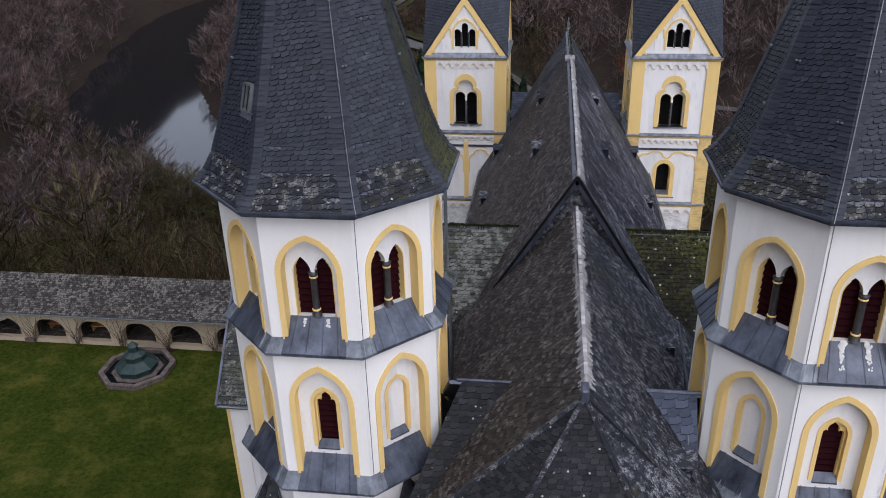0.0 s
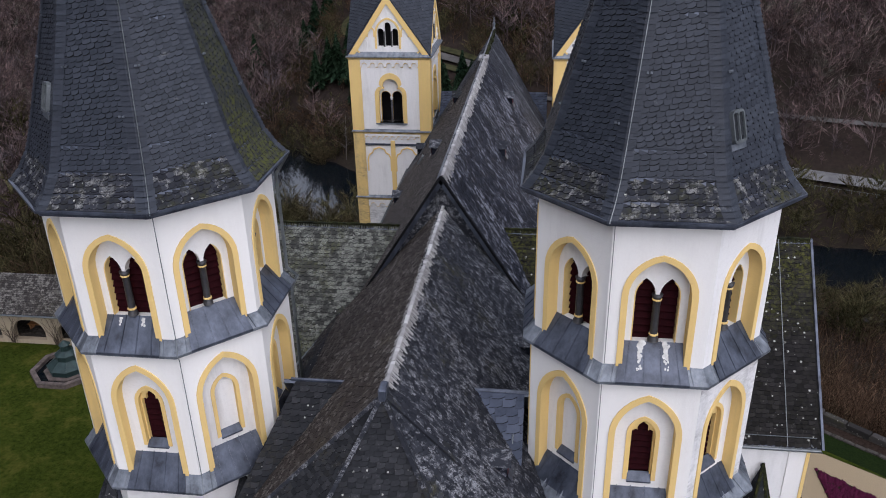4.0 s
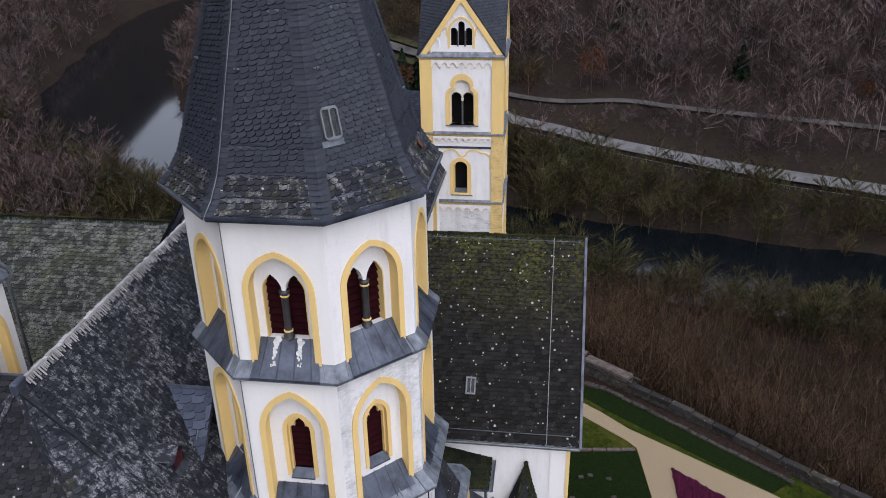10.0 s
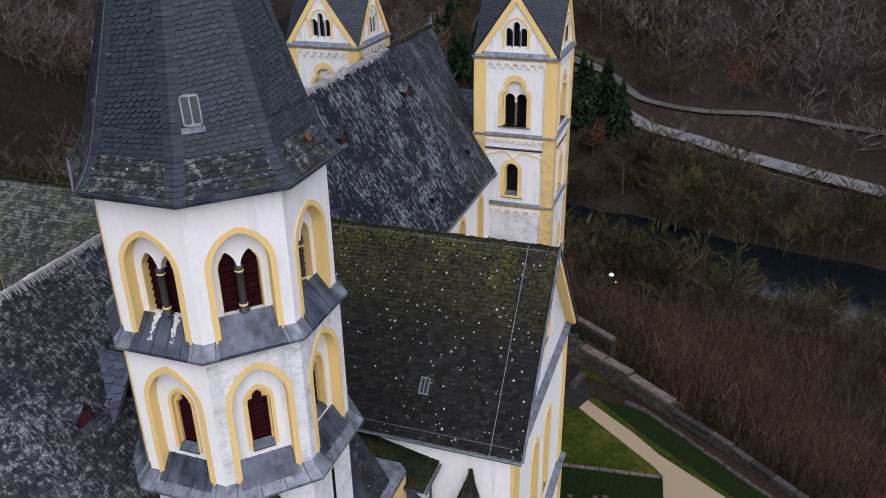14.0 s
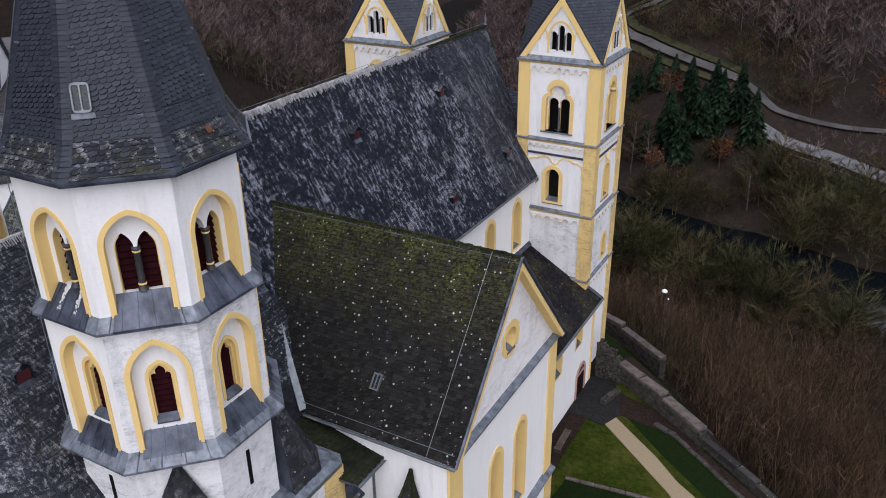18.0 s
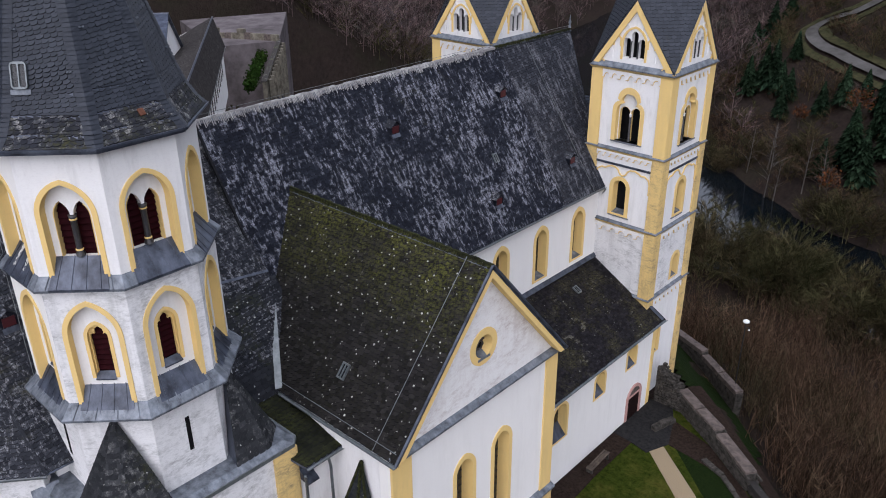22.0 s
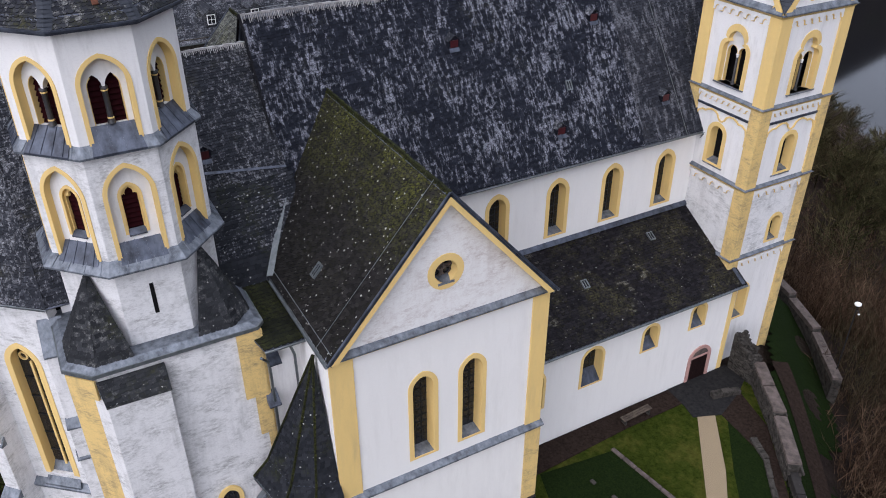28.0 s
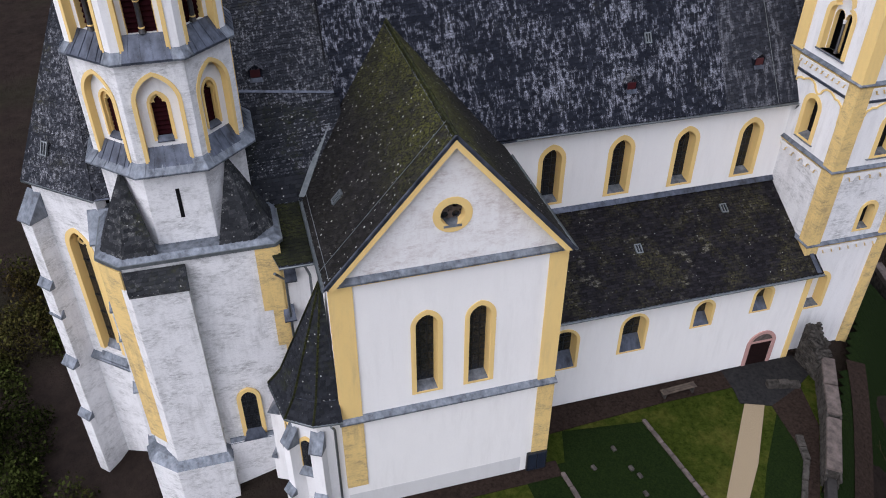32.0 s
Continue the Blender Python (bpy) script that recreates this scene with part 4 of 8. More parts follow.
def west_tower(cx, cy, mir, label):
    half = 2.38
    c = (cx, cy)
    tw = thing("square_tower", (cx, cy, 0), label, "church tower", "pair of west towers")
    S = (-6.0, 7.2, 11.5, 15.9, 20.5)
    for k, out in enumerate(((0, -1), (1, 0), (0, 1), (-1, 0))):
        o = Vector((*out, 0))
        M = face_frame((cx + half * o.x, cy + half * o.y, 0), o)
        for i in range(4):
            z0, z1 = S[i], S[i + 1]
            holes = []
            ih = half - 0.0
            if i == 3:
                holes = [shouldered(0.98, 16.45, 18.17, 0.70)]
            elif i == 2 and (k != 0 or mir > 0):
                holes = [arch(-0.12 if k == 0 else 0.1, 12.1 - 0.11, 0.66, 13.72, 0.66, 7)]
            elif i == 1 and k == 1:
                holes = [arch(0.6, 7.75 - 0.1, 0.56, 8.9, 0.56, 7)]
            elif i == 0 and k == 1:
                holes = [arch(-0.9, 2.9 - 0.1, 0.72, 4.6, 0.72, 7)]
            w = part("wall", xf(M, plate([(-ih, z0), (ih, z0), (ih, z1), (-ih, z1)], holes, -0.45, 0.0)), WORN if i == 1 else WHITE, tw)
            pw = 0.62
            part("corner_pilaster", xf(M, box(half - pw, half + 0.09, z0, z1 - 0.05, -pw, 0.09)), YWORN if i < 3 else YELLOW, w)
            if i == 3:
                round_twin(M, 16.45, w)
                frieze(M, -half + pw, half - pw, 20.35, w)
            elif i == 2:
                frieze(M, -half + pw, half - pw, 15.75, w, 9, 0.3)
                part("dark_band", xf(M, box(-half + pw, half - pw, 15.0, 15.12, 0, 0.06)), LEAD_DARK, w)
                if holes:
                    round_window(M, -0.12 if k == 0 else 0.1, 12.1, 0.42, 2.05, 0.24, w, 0.45)
                    part("outer_sill", xf(M, box(-0.72, 0.62, 11.93, 11.98, 0.0, 0.08)), LEAD, w)
                else:
                    part("lesene", xf(M, box(-0.14, 0.14, 11.6, 15.3, 0, 0.07)), YELLOW, w)
                    slit(w, M, 13.2, 14.0, 0.07)
                if holes:
                    half_line = [(-1.88, 13.7), (-1.88, 14.3), (-1.78, 14.58), (-1.5, 14.74), (-1.25, 14.72), (-1.1, 14.82), (-0.8, 14.92), (-0.5, 14.88), (-0.32, 14.76), (-0.22, 14.58), (-0.1, 14.5), (0.0, 14.46)]
                    half_line = [(u * 0.92, v) for u, v in half_line]
                    spans = [half_line + [(-u, v) for u, v in reversed(half_line[:-1])]]
                else:
                    spans = [[(q * 0.90 + u * 0.80, v) for u, v in ((-0.92, 13.3), (-0.92, 14.1), (-0.8, 14.38), (-0.55, 14.5), (-0.42, 14.72), (0, 14.86), (0.42, 14.72), (0.55, 14.5), (0.8, 14.38), (0.92, 14.1), (0.92, 13.3))] for q in (-1, 1)]
                for line_ in spans:
                    A, B = band(line_, 0.085)
                    part("blind_arch", xf(M, ring(A, B, -0.02, 0.055)), YELLOW, w)
            elif i == 1:
                frieze(M, -half + pw, half - pw, 11.3, w, 6, 0.4)
                if holes:
                    round_window(M, 0.6, 7.75, 0.36, 1.5, 0.2, w, 0.4)
            else:
                frieze(M, -half + pw, half - pw, 7.0, w, 7, 0.36)
                if holes:
                    round_window(M, -0.9, 2.9, 0.5, 2.2, 0.22, w, 0.5, WHITE)
        gable(face_frame((cx + (half + 0.02) * o.x, cy + (half + 0.02) * o.y, 20.5), o), half + 0.06, 3.5, tw)
    for z in S[1:4]:
        string_course(c, half, z, tw)
    string_course(c, half, 20.5, tw, 0.2, 0.2)
    # added near-black fill for the shade inside the tower
    part("tower_core", box(cx - 1.5, cx + 1.5, cy - 1.5, cy + 1.5, -2, 22), INSIDE_SHADE, tw)
    # rhombic helm
    z0, a, h = 20.6, half + 0.16, 3.55
    top = (cx, cy, z0 + 2 * h)
    for sx, sy in ((1, 1), (1, -1), (-1, 1), (-1, -1)):
        poly = [(cx + sx * a, cy + sy * a, z0), (cx + sx * a, cy, z0 + h), top, (cx, cy + sy * a, z0 + h)]
        roof_face(poly, SLATE_SPIRE, tw, int(7 + sx + 3 * sy), 0.28, 0.19, 0.08)
    part("finial", lathe([(0.12, 0), (0.05, 0.5), (0.16, 0.65), (0.04, 0.85), (0.03, 2.0)], (cx, cy, z0 + 2 * h - 0.1), 8), LEAD, tw, "", True)
    return tw


west_tower(6.2, 49.96, 1, "white square church tower with yellow corners and gabled slate helm")
west_tower(-6.06, 49.99, -1, "white square church tower with yellow corners, blind lesenes and gabled helm")

# ---- nave, aisles, transepts and choir ----
def gutter(a, b, parent, r=0.075, name="gutter"):
    a, b = Vector(a), Vector(b)
    d = (b - a).normalized()
    s = d.cross(Vector((0, 0, 1))).normalized()
    prof = [(s * math.cos(t) * r + Vector((0, 0, 1)) * math.sin(t) * r) for t in [math.pi + math.pi * i / 6 for i in range(7)]]
    V = [p + q for p in (a, b) for q in prof]
    F = [(i, i + 1, 8 + i, 7 + i) for i in range(6)]
    m = [p * 0.9 for p in prof]
    V += [p + q for p in (a, b) for q in m]
    F += [(14 + i, 15 + i, 22 + i, 21 + i) for i in range(6)]
    return part(name, (V, F), ZINC, parent)


def downpipe(pts, parent, r=0.055):
    return part("downpipe", tube(pts, r, 8), ZINC, parent, "", True)


def ridge_comb(a, b, parent, seed, material=RIDGE, slope=1.5, length=0.32, tall=0.07):
    """A pale ridge of short cap slates with uneven teeth hanging down both slopes. slope: rise over run."""
    rng = random.Random(seed)
    a, b = Vector(a), Vector(b)
    L = (b - a).length
    d = (b - a) / L
    s = d.cross(Vector((0, 0, 1))).normalized()
    V, F = [], []

    def slab(p0, p1, p2, p3, up):
        k = len(V)
        V.extend([p0, p1, p2, p3, p0 + up, p1 + up, p2 + up, p3 + up])
        F.extend([(k, k + 1, k + 2, k + 3), (k + 4, k + 5, k + 6, k + 7), (k, k + 1, k + 5, k + 4), (k + 1, k + 2, k + 6, k + 5), (k + 2, k + 3, k + 7, k + 6), (k + 3, k, k + 4, k + 7)])

    t = 0.0
    while t < L:
        w = 0.16 + 0.06 * rng.random()
        c = a + d * t
        r = 0.038 + 0.015 * rng.random()
        slab(c - s * r, c + s * r, c + s * r + d * w * 1.05, c - s * r + d * w * 1.05, Vector((0, 0, tall * (0.7 + 0.6 * rng.random()))))
        t += w
    for side in (-1, 1):
        down = (s * side - Vector((0, 0, slope))).normalized()
        nrm = (s * side * slope + Vector((0, 0, 1))).normalized()
        t = 0.0
        while t < L:
            w = 0.02 + 0.03 * rng.random()
            l = length * (0.4 + 0.75 * rng.random())
            c = a + d * t + nrm * 0.035
            slab(c, c + d * w, c + d * w * 0.7 + down * l, c + d * w * 0.1 + down * l, nrm * 0.022)
            t += w + 0.02 + 0.04 * rng.random()
    return tagged(part("ridge_cover", (V, F), material, parent, "pale ridge slates with ragged teeth" if material is RIDGE else ""), kind="stuff")


def roof_vent(p, nrm, parent, kind="dormer"):
    """A tiny dormer with a red shutter, or a flat rooflight, on a roof slope. nrm: the slope's horizontal way down."""
    o = Vector((nrm[0], nrm[1], 0)).normalized()
    M = face_frame(p, o)
    if kind == "dormer":
        d = part("vent_dormer", xf(M, join(([(-0.28, 0, 0), (0.28, 0, 0), (0.28, 0.36, 0), (0, 0.56, 0), (-0.28, 0.36, 0), (-0.28, 0, -0.6), (0.28, 0, -0.6), (0.28, 0.36, -0.9), (0, 0.56, -0.95), (-0.28, 0.36, -0.9)],
                                            [(0, 1, 2, 3, 4), (2, 3, 8, 7), (3, 4, 9, 8), (0, 4, 9, 5), (1, 2, 7, 6)]))), SLATE_NAVE, parent, "tiny slate vent dormer with red shutter")
        part("shutter", xf(M, box(-0.2, 0.2, 0.03, 0.36, 0.005, 0.03)), simple_red, d, "dark red shutter")
        part("hood", xf(M, join(([(-0.36, 0.34, 0.1), (0, 0.62, 0.1), (0, 0.62, -1.0), (-0.36, 0.34, -0.9)], [(0, 1, 2, 3)]), ([(0.36, 0.34, 0.1), (0, 0.62, 0.1), (0, 0.62, -1.0), (0.36, 0.34, -0.9)], [(0, 1, 2, 3)]))), SLATE_CHOIR, d)
        part("apron", xf(M, ([(-0.26, 0.0, 0.02), (0.26, 0.0, 0.02), (0.26, -0.16, 0.13), (-0.26, -0.16, 0.13)], [(0, 1, 2, 3)])), LEAD_DARK, d)


simple_red = simple("oxide_red_paint", (0.040, 0.004, 0.007), (0.065, 0.006, 0.010), 6, 0.5)


def rooflight(p, out, slope, parent, w=0.32, h=0.5):
    """A small metal rooflight lying on a slope; slope: rise over run."""
    o = Vector((out[0], out[1], 0)).normalized()
    side = Vector((-o.y, o.x, 0))
    up = (Vector((0, 0, slope)) - o).normalized()
    nrm = side.cross(up)
    if nrm.z < 0:
        nrm = -nrm
    M = Matrix.Translation(Vector(p) + nrm * 0.02) @ Matrix((side, up, nrm)).transposed().to_4x4()
    r = part("rooflight", xf(M, plate([(-w / 2, -h / 2), (w / 2, -h / 2), (w / 2, h / 2), (-w / 2, h / 2)], [[(-w * .36, -h * .4), (-0.015, -h * .4), (-0.015, h * .4), (-w * .36, h * .4)], [(0.015, -h * .4), (w * .36, -h * .4), (w * .36, h * .4), (0.015, h * .4)]], 0, 0.09)), ZINC, parent, "small metal-framed rooflight")
    part("pane", xf(M, box(-w * .37, w * .37, -h * .41, h * .41, 0.03, 0.05)), GLASS, r)


# nave
NZ, NE, NX, NY0, NY1 = 21.55, 13.55, 5.12, 24.9, 50.6
nave = thing("nave", (0, 36, 0), "white church nave with yellow windows and steep lichened slate roof", "church nave")
slope_n = (NZ - NE) / NX
for s in (1, -1):
    roof_face([(s * NX, NY0, NE), (s * NX, 43.6, NE), (0, 43.6, NZ), (0, NY0, NZ)], SLATE_NAVE if s > 0 else SLATE_NAVE_S, nave, 31 + s, 0.21, 0.135, 0.18, "dark roof slates crusted with pale lichen", 0.06 * s)
    roof_face([(s * NX, 43.6, NE), (s * NX, 47.6, NE), (0, NY1, NZ), (0, 43.6, NZ)], SLATE_WEST, nave, 35 + s, 0.21, 0.135, 0.18, "even grey-blue roof slates", 0.06 * s)
    M = face_frame((s * 4.72, 36.0, 0), (s, 0, 0))
    wins = []
    wall_holes = []
    specs = [(s * (y - 36.0), 9.55) for y in (34.9, 38.5, 42.0, 45.6)]
    for u, v in specs:
        wall_holes.append(arch(u, v - 0.11, 0.70, v + 2.85 - 0.48, 0.70 * 1.25, 7))
    u0, u1 = sorted((s * (24.0 - 36), s * (47.7 - 36)))
    wall = part("clerestory_wall", xf(M, plate([(u0, 8.0), (u1, 8.0), (u1, 13.5), (u0, 13.5)], wall_holes, -0.6, 0)), CLEAN, nave, "white plastered clerestory wall")
    for u, v in specs:
        round_window(M, u, v, 0.48, 2.85, 0.22, wall, 0.5, GLASS, True, 1.25)
    gutter((s * (NX + 0.06), NY0 + 8, NE - 0.02), (s * (NX + 0.06), 47.6, NE - 0.02), nave)
    part("eave_board", box(*sorted((s * 4.7, s * (NX - 0.05))), 24.9, 47.6, NE - 0.16, NE - 0.08), LEAD_DARK, nave)
ridge_comb((0.05, NY0, NZ), (0.05, 42.5, NZ), nave, 3, RIDGE, 1.56)
ridge_comb((0.05, 42.5, NZ), (0.05, NY1, NZ), nave, 4, SLATE_MOSSDARK, 1.56, 0.15)
part("ridge_patch", box(-0.25, 0.25, 42.3, 43.2, NZ - 0.05, NZ + 0.08), RIDGE, nave)
part("finial", lathe([(0.10, 0), (0.06, 0.25), (0.10, 0.4), (0.03, 0.55), (0.02, 0.8)], (0, NY1, NZ), 8), LEAD, nave, "", True)
# east and west gables of the nave
part("east_gable", ([(-NX, NY0 + 0.2, NE - 0.2), (NX, NY0 + 0.2, NE - 0.2), (0, NY0 + 0.2, NZ - 0.15), (-NX, NY0 + 0.5, NE - 0.2), (NX, NY0 + 0.5, NE - 0.2), (0, NY0 + 0.5, NZ - 0.15)],
                    [(0, 1, 2), (3, 4, 5), (0, 1, 4, 3), (1, 2, 5, 4), (0, 2, 5, 3)]), SLATE_CHOIR, nave)
for s in (1, -1):
    part("verge", tube([(s * (NX + 0.02), NY0 - 0.05, NE), (0, NY0 - 0.05, NZ + 0.02)], 0.06, 4), SLATE_EDGE_SHADE, nave)
for s in (1, -1):
    for y, z, kind in ((34.2, 19.2, "dormer"), (38.7, 14.95, "dormer"), (42.3, 19.3, "dormer"), (45.5, 15.3, "dormer")):
        x = s * (NZ - z) / slope_n
        roof_vent((x + s * 0.12, y, z - 0.02), (s, 0), nave)
    rooflight((s * (NZ - 16.8) / slope_n, 39.9, 16.8), (s, 0), slope_n, nave)
    # lightning wire down the slope
    part("lightning_wire", tube([(s * 0.1, 46.0, NZ + 0.05), (s * (NX + 0.02), 46.4, NE + 0.1)], 0.012, 4), ZINC, nave)
part("ridge_wire", tube([(0, NY0, NZ + 0.2), (0, NY1, NZ + 0.2)], 0.01, 4), ZINC, nave)
part("west_link", box(-4.0, 4.0, 48.6, 54.0, -2, 14.5), WHITE, nave, "plain white wall between the west towers")
roof_face([(-3.4, 48.5, 14.4), (3.4, 48.5, 14.4), (3.4, 51.0, 17.6), (-3.4, 51.0, 17.6)], SLATE_NEW, nave, 40)
roof_face([(-3.4, 54.1, 14.4), (3.4, 54.1, 14.4), (3.4, 51.0, 17.6), (-3.4, 51.0, 17.6)], SLATE_NEW, nave, 41)

# aisles
for s in (1, -1):
    ai = thing("side_aisle", (s * 7, 40, 0), "white side aisle with round-arched windows under a lean-to slate roof", "church aisle", "side aisles")
    M = face_frame((s * 9.2, 40.0, 0), (s, 0, 0))
    spec = [(34.35, 2.65, 0.72, 2.45, 0.75), (38.1, 2.95, 0.62, 2.3, 0.7), (41.9, 3.75, 0.47, 1.55, 0.5), (45.25, 4.0, 0.46, 1.5, 0.5)]
    holes = [arch(s * (y - 40), z - 0.075, hf + 0.15, z + ht - hf, hf + 0.15, 7) for y, z, hf, ht, rise in spec]
    dz = arch(s * (46.0 - 40), 0.02, 0.95, 1.75, 0.95, 8) if s > 0 else None
    u0, u1 = sorted((s * (32.0 - 40), s * (48.0 - 40)))
    wall = part("aisle_wall", xf(M, plate([(u0, -3.0), (u1, -3.0), (u1, 6.05), (u0, 6.05)], holes, -0.6, 0)), CLEAN, ai)
    for i, (y, z, hf, ht, rise) in enumerate(spec):
        round_window(M, s * (y - 40), z, hf, ht, 0.15, wall, 0.5, GLASS, i < 2, rise=rise)
    for y0, y1, p in ((47.62, 47.95, 0.04),):
        part("corner_pilaster", xf(M, box(*sorted((s * (y0 - 40), s * (y1 - 40))), -0.5, 6.0, 0, p)), YELLOW, wall)
    deck = roof_face([(s * 9.62, 31.0, 6.1), (s * 9.62, 48.15, 6.1), (s * 4.7, 48.15, 8.95), (s * 4.7, 31.0, 8.95)], SLATE_AISLE, ai, 50 + s, 0.22, 0.14, 0.16)
    gutter((s * 9.68, 32.4, 6.08), (s * 9.68, 48.2, 6.08), ai)
    part("lead_flashing", ([(s * 4.73, 31, 9.18), (s * 4.73, 48.1, 9.18), (s * 4.93, 48.1, 8.97), (s * 4.93, 31, 8.97)], [(0, 1, 2, 3)]), LEAD_DARK, ai)
    part("verge_flashing", ([(s * 4.7, 48.0, 9.05), (s * 9.6, 48.0, 6.2), (s * 9.6, 47.75, 6.2), (s * 4.7, 47.75, 9.05)], [(0, 1, 2, 3)]), LEAD_DARK, ai)
    sl = (8.95 - 6.1) / 4.92
    for y, z in ((38.9, 7.6), (44.2, 8.3)) if s > 0 else ((40.0, 7.5),):
        rooflight((s * (9.62 - (z - 6.1) / sl), y, z), (s, 0), sl, ai, 0.36, 0.5)
    # portal
    if s > 0:
        o = arch(6.0, 0.0, 0.86, 1.55, 0.86, 8)
        i1 = arch(6.0, 0.0, 0.66, 1.55, 0.66, 8)
        dr = part("portal", xf(M, ring(o, i1, -0.1, 0.07)), PINK, wall, "red sandstone arched portal")
        part("tympanum", xf(M, plate(arch(6.0, 1.72, 0.66, 1.73, 0.62, 8), (), -0.05, 0.025)), STONE, dr)
        part("lintel", xf(M, box(5.34, 6.66, 1.60, 1.74, -0.05, 0.045)), PINK, dr)
        part("door_leaf", xf(M, join(*[box(5.36 + 0.215 * k, 5.36 + 0.205 + 0.215 * k, 0.0, 1.6, -0.05, 0.012 + 0.004 * (k % 2)) for k in range(6)])), PLANK, dr, "closed dark red plank door")
        part("step", xf(M, box(5.0, 7.0, -0.3, 0.02, 0.0, 0.4)), STONE, dr)

# transepts
TZ, TE, TX, TY0, TY1 = 18.45, 12.98, 12.85, 22.95, 32.5
TYM = (TY0 + TY1) / 2
for s in (1, -1):
    tr = thing("transept", (s * 9, TYM, 0), "white transept with yellow corners, round window and mossy slate roof" if s > 0 else "white transept with yellow corners and pale mossy slate roof", "church transept", "transepts")
    mt = SLATE_TRANS if s > 0 else SLATE_PALE
    roof_face([(s * 0.3, TY0, TE), (s * TX, TY0, TE), (s * TX, TYM, TZ), (s * 0.3, TYM, TZ)], mt, tr, 60 + s, 0.23, 0.15, 0.16, "slates with moss and white lichen spots", single=(4, 10) if s > 0 else None)
    roof_face([(s * 0.3, TY1, TE), (s * TX, TY1, TE), (s * TX, TYM, TZ), (s * 0.3, TYM, TZ)], mt, tr, 63 + s, 0.23, 0.15, 0.16)
    ridge_comb((s * 1.5, TYM, TZ), (s * TX, TYM, TZ), tr, 9, SLATE_MOSSDARK, 1.15, 0.15)
    for yy in (TY0, TY1):
        k = 1 if yy == TY0 else -1
        part("verge", tube([(s * (TX + 0.02), yy - 0.05 * k, TE), (s * (TX + 0.02), TYM, TZ + 0.02)], 0.06, 4), LEAD_DARK, tr)
        gutter((s * 5.3, yy - k * 0.07, TE - 0.02), (s * TX, yy - k * 0.07, TE - 0.02), tr)
    M = face_frame((s * 12.5, TYM, 0), (s, 0, 0))
    hw = 4.65
    oc = lambda r: [(r * math.cos(t), 15.15 + r * math.sin(t)) for t in [2 * math.pi * i / 24 for i in range(24)]]
    g = part("gable_wall", xf(M, plate([(-4.55, 12.95), (4.55, 12.95), (0, 18.18)], [oc(0.74)], -0.5, 0)), WHITE if s < 0 else GABLE, tr, "white plaster gable with flaking paint")
    w = part("end_wall", xf(M, plate([(-hw, 5.9), (hw, 5.9), (hw, 12.95), (-hw, 12.95)], [arch(u, 6.6 - 0.1, 0.65, 6.6 + 4.0 - 0.45, 0.65 * 1.25, 7) for u in (s * -1.0, s * 1.2)], -0.6, 0)), CLEAN, tr)
    part("plinth_wall", xf(M, box(-hw, hw, -3.0, 5.8, -0.6, 0.10)), CLEAN, tr, "white plastered lower wall")
    part("patched_band", xf(M, box(-hw + 0.02, hw - 1.25, -3.0, 1.05, 0.0, 0.106)), GREYBAND, tr, "grey patched plaster along the ground")
    for u in (s * -1.0, s * 1.2):
        round_window(M, u, 6.6, 0.45, 4.0, 0.2, w, 0.5, GLASS, True, 1.25, label="tall pointed leaded window with yellow surround")
    rg = part("round_window", xf(M, ring([*oc(0.74), oc(0.74)[0]], [*oc(0.46), oc(0.46)[0]], -0.4, 0.03)), YELLOW, g, "small round window with quatrefoil tracery")
    part("pane", xf(M, plate(oc(0.5), (), -0.5, -0.42)), GLASS, rg)
    bars = [box(-0.03, 0.03, 14.7, 15.6, -0.4, -0.33), box(-0.45, 0.45, 15.12, 15.18, -0.4, -0.33)]
    part("tracery", xf(M, join(*bars, *[ring([*[(u + 0.2 * math.cos(t), v + 0.2 * math.sin(t)) for t in [2 * math.pi * i / 12 for i in range(13)]]], [*[(u + 0.15 * math.cos(t), v + 0.15 * math.sin(t)) for t in [2 * math.pi * i / 12 for i in range(13)]]], -0.4, -0.33) for u, v in ((0.21, 15.36), (-0.21, 15.36), (0.21, 14.94), (-0.21, 14.94))])), STONE, rg)
    lead = [(-0.34, 14.72, 0.03), (0.34, 14.72, 0.03), (0.30, 14.80, -0.38), (-0.30, 14.80, -0.38)]
    part("sill", xf(M, (lead + [(-0.34, 14.63, 0.05), (0.34, 14.63, 0.05)], [(0, 1, 2, 3), (0, 1, 5, 4)])), LEAD, rg)
    sl = math.hypot(hw, 5.3)
    for q in (-1, 1):
        part("verge_band", xf(M, plate([(q * (hw + 0.02), 12.93), (0, 18.30), (0, 18.30 - 0.30), (q * (hw - 0.24), 12.93)], (), 0.0, 0.362)), YELLOW, g)
        wd = (hw - 0.88) if q * s < 0 else (hw - 0.75)
        a, b = sorted((q * (hw + 0.03), q * wd))
        part("corner_pilaster", xf(M, box(a, b, 5.9, 12.9, -0.05, 0.06)), YELLOW, w)
        part("corner_pilaster", xf(M, box(a, b, 1.2 if q * s > 0 else 1.6, 5.78, 0.0, 0.15)), YWORN, w)
    part("frieze_band", xf(M, box(-hw + 0.9, hw - 0.77, 12.70, 12.86, 0.0, 0.05)), YELLOW, w)
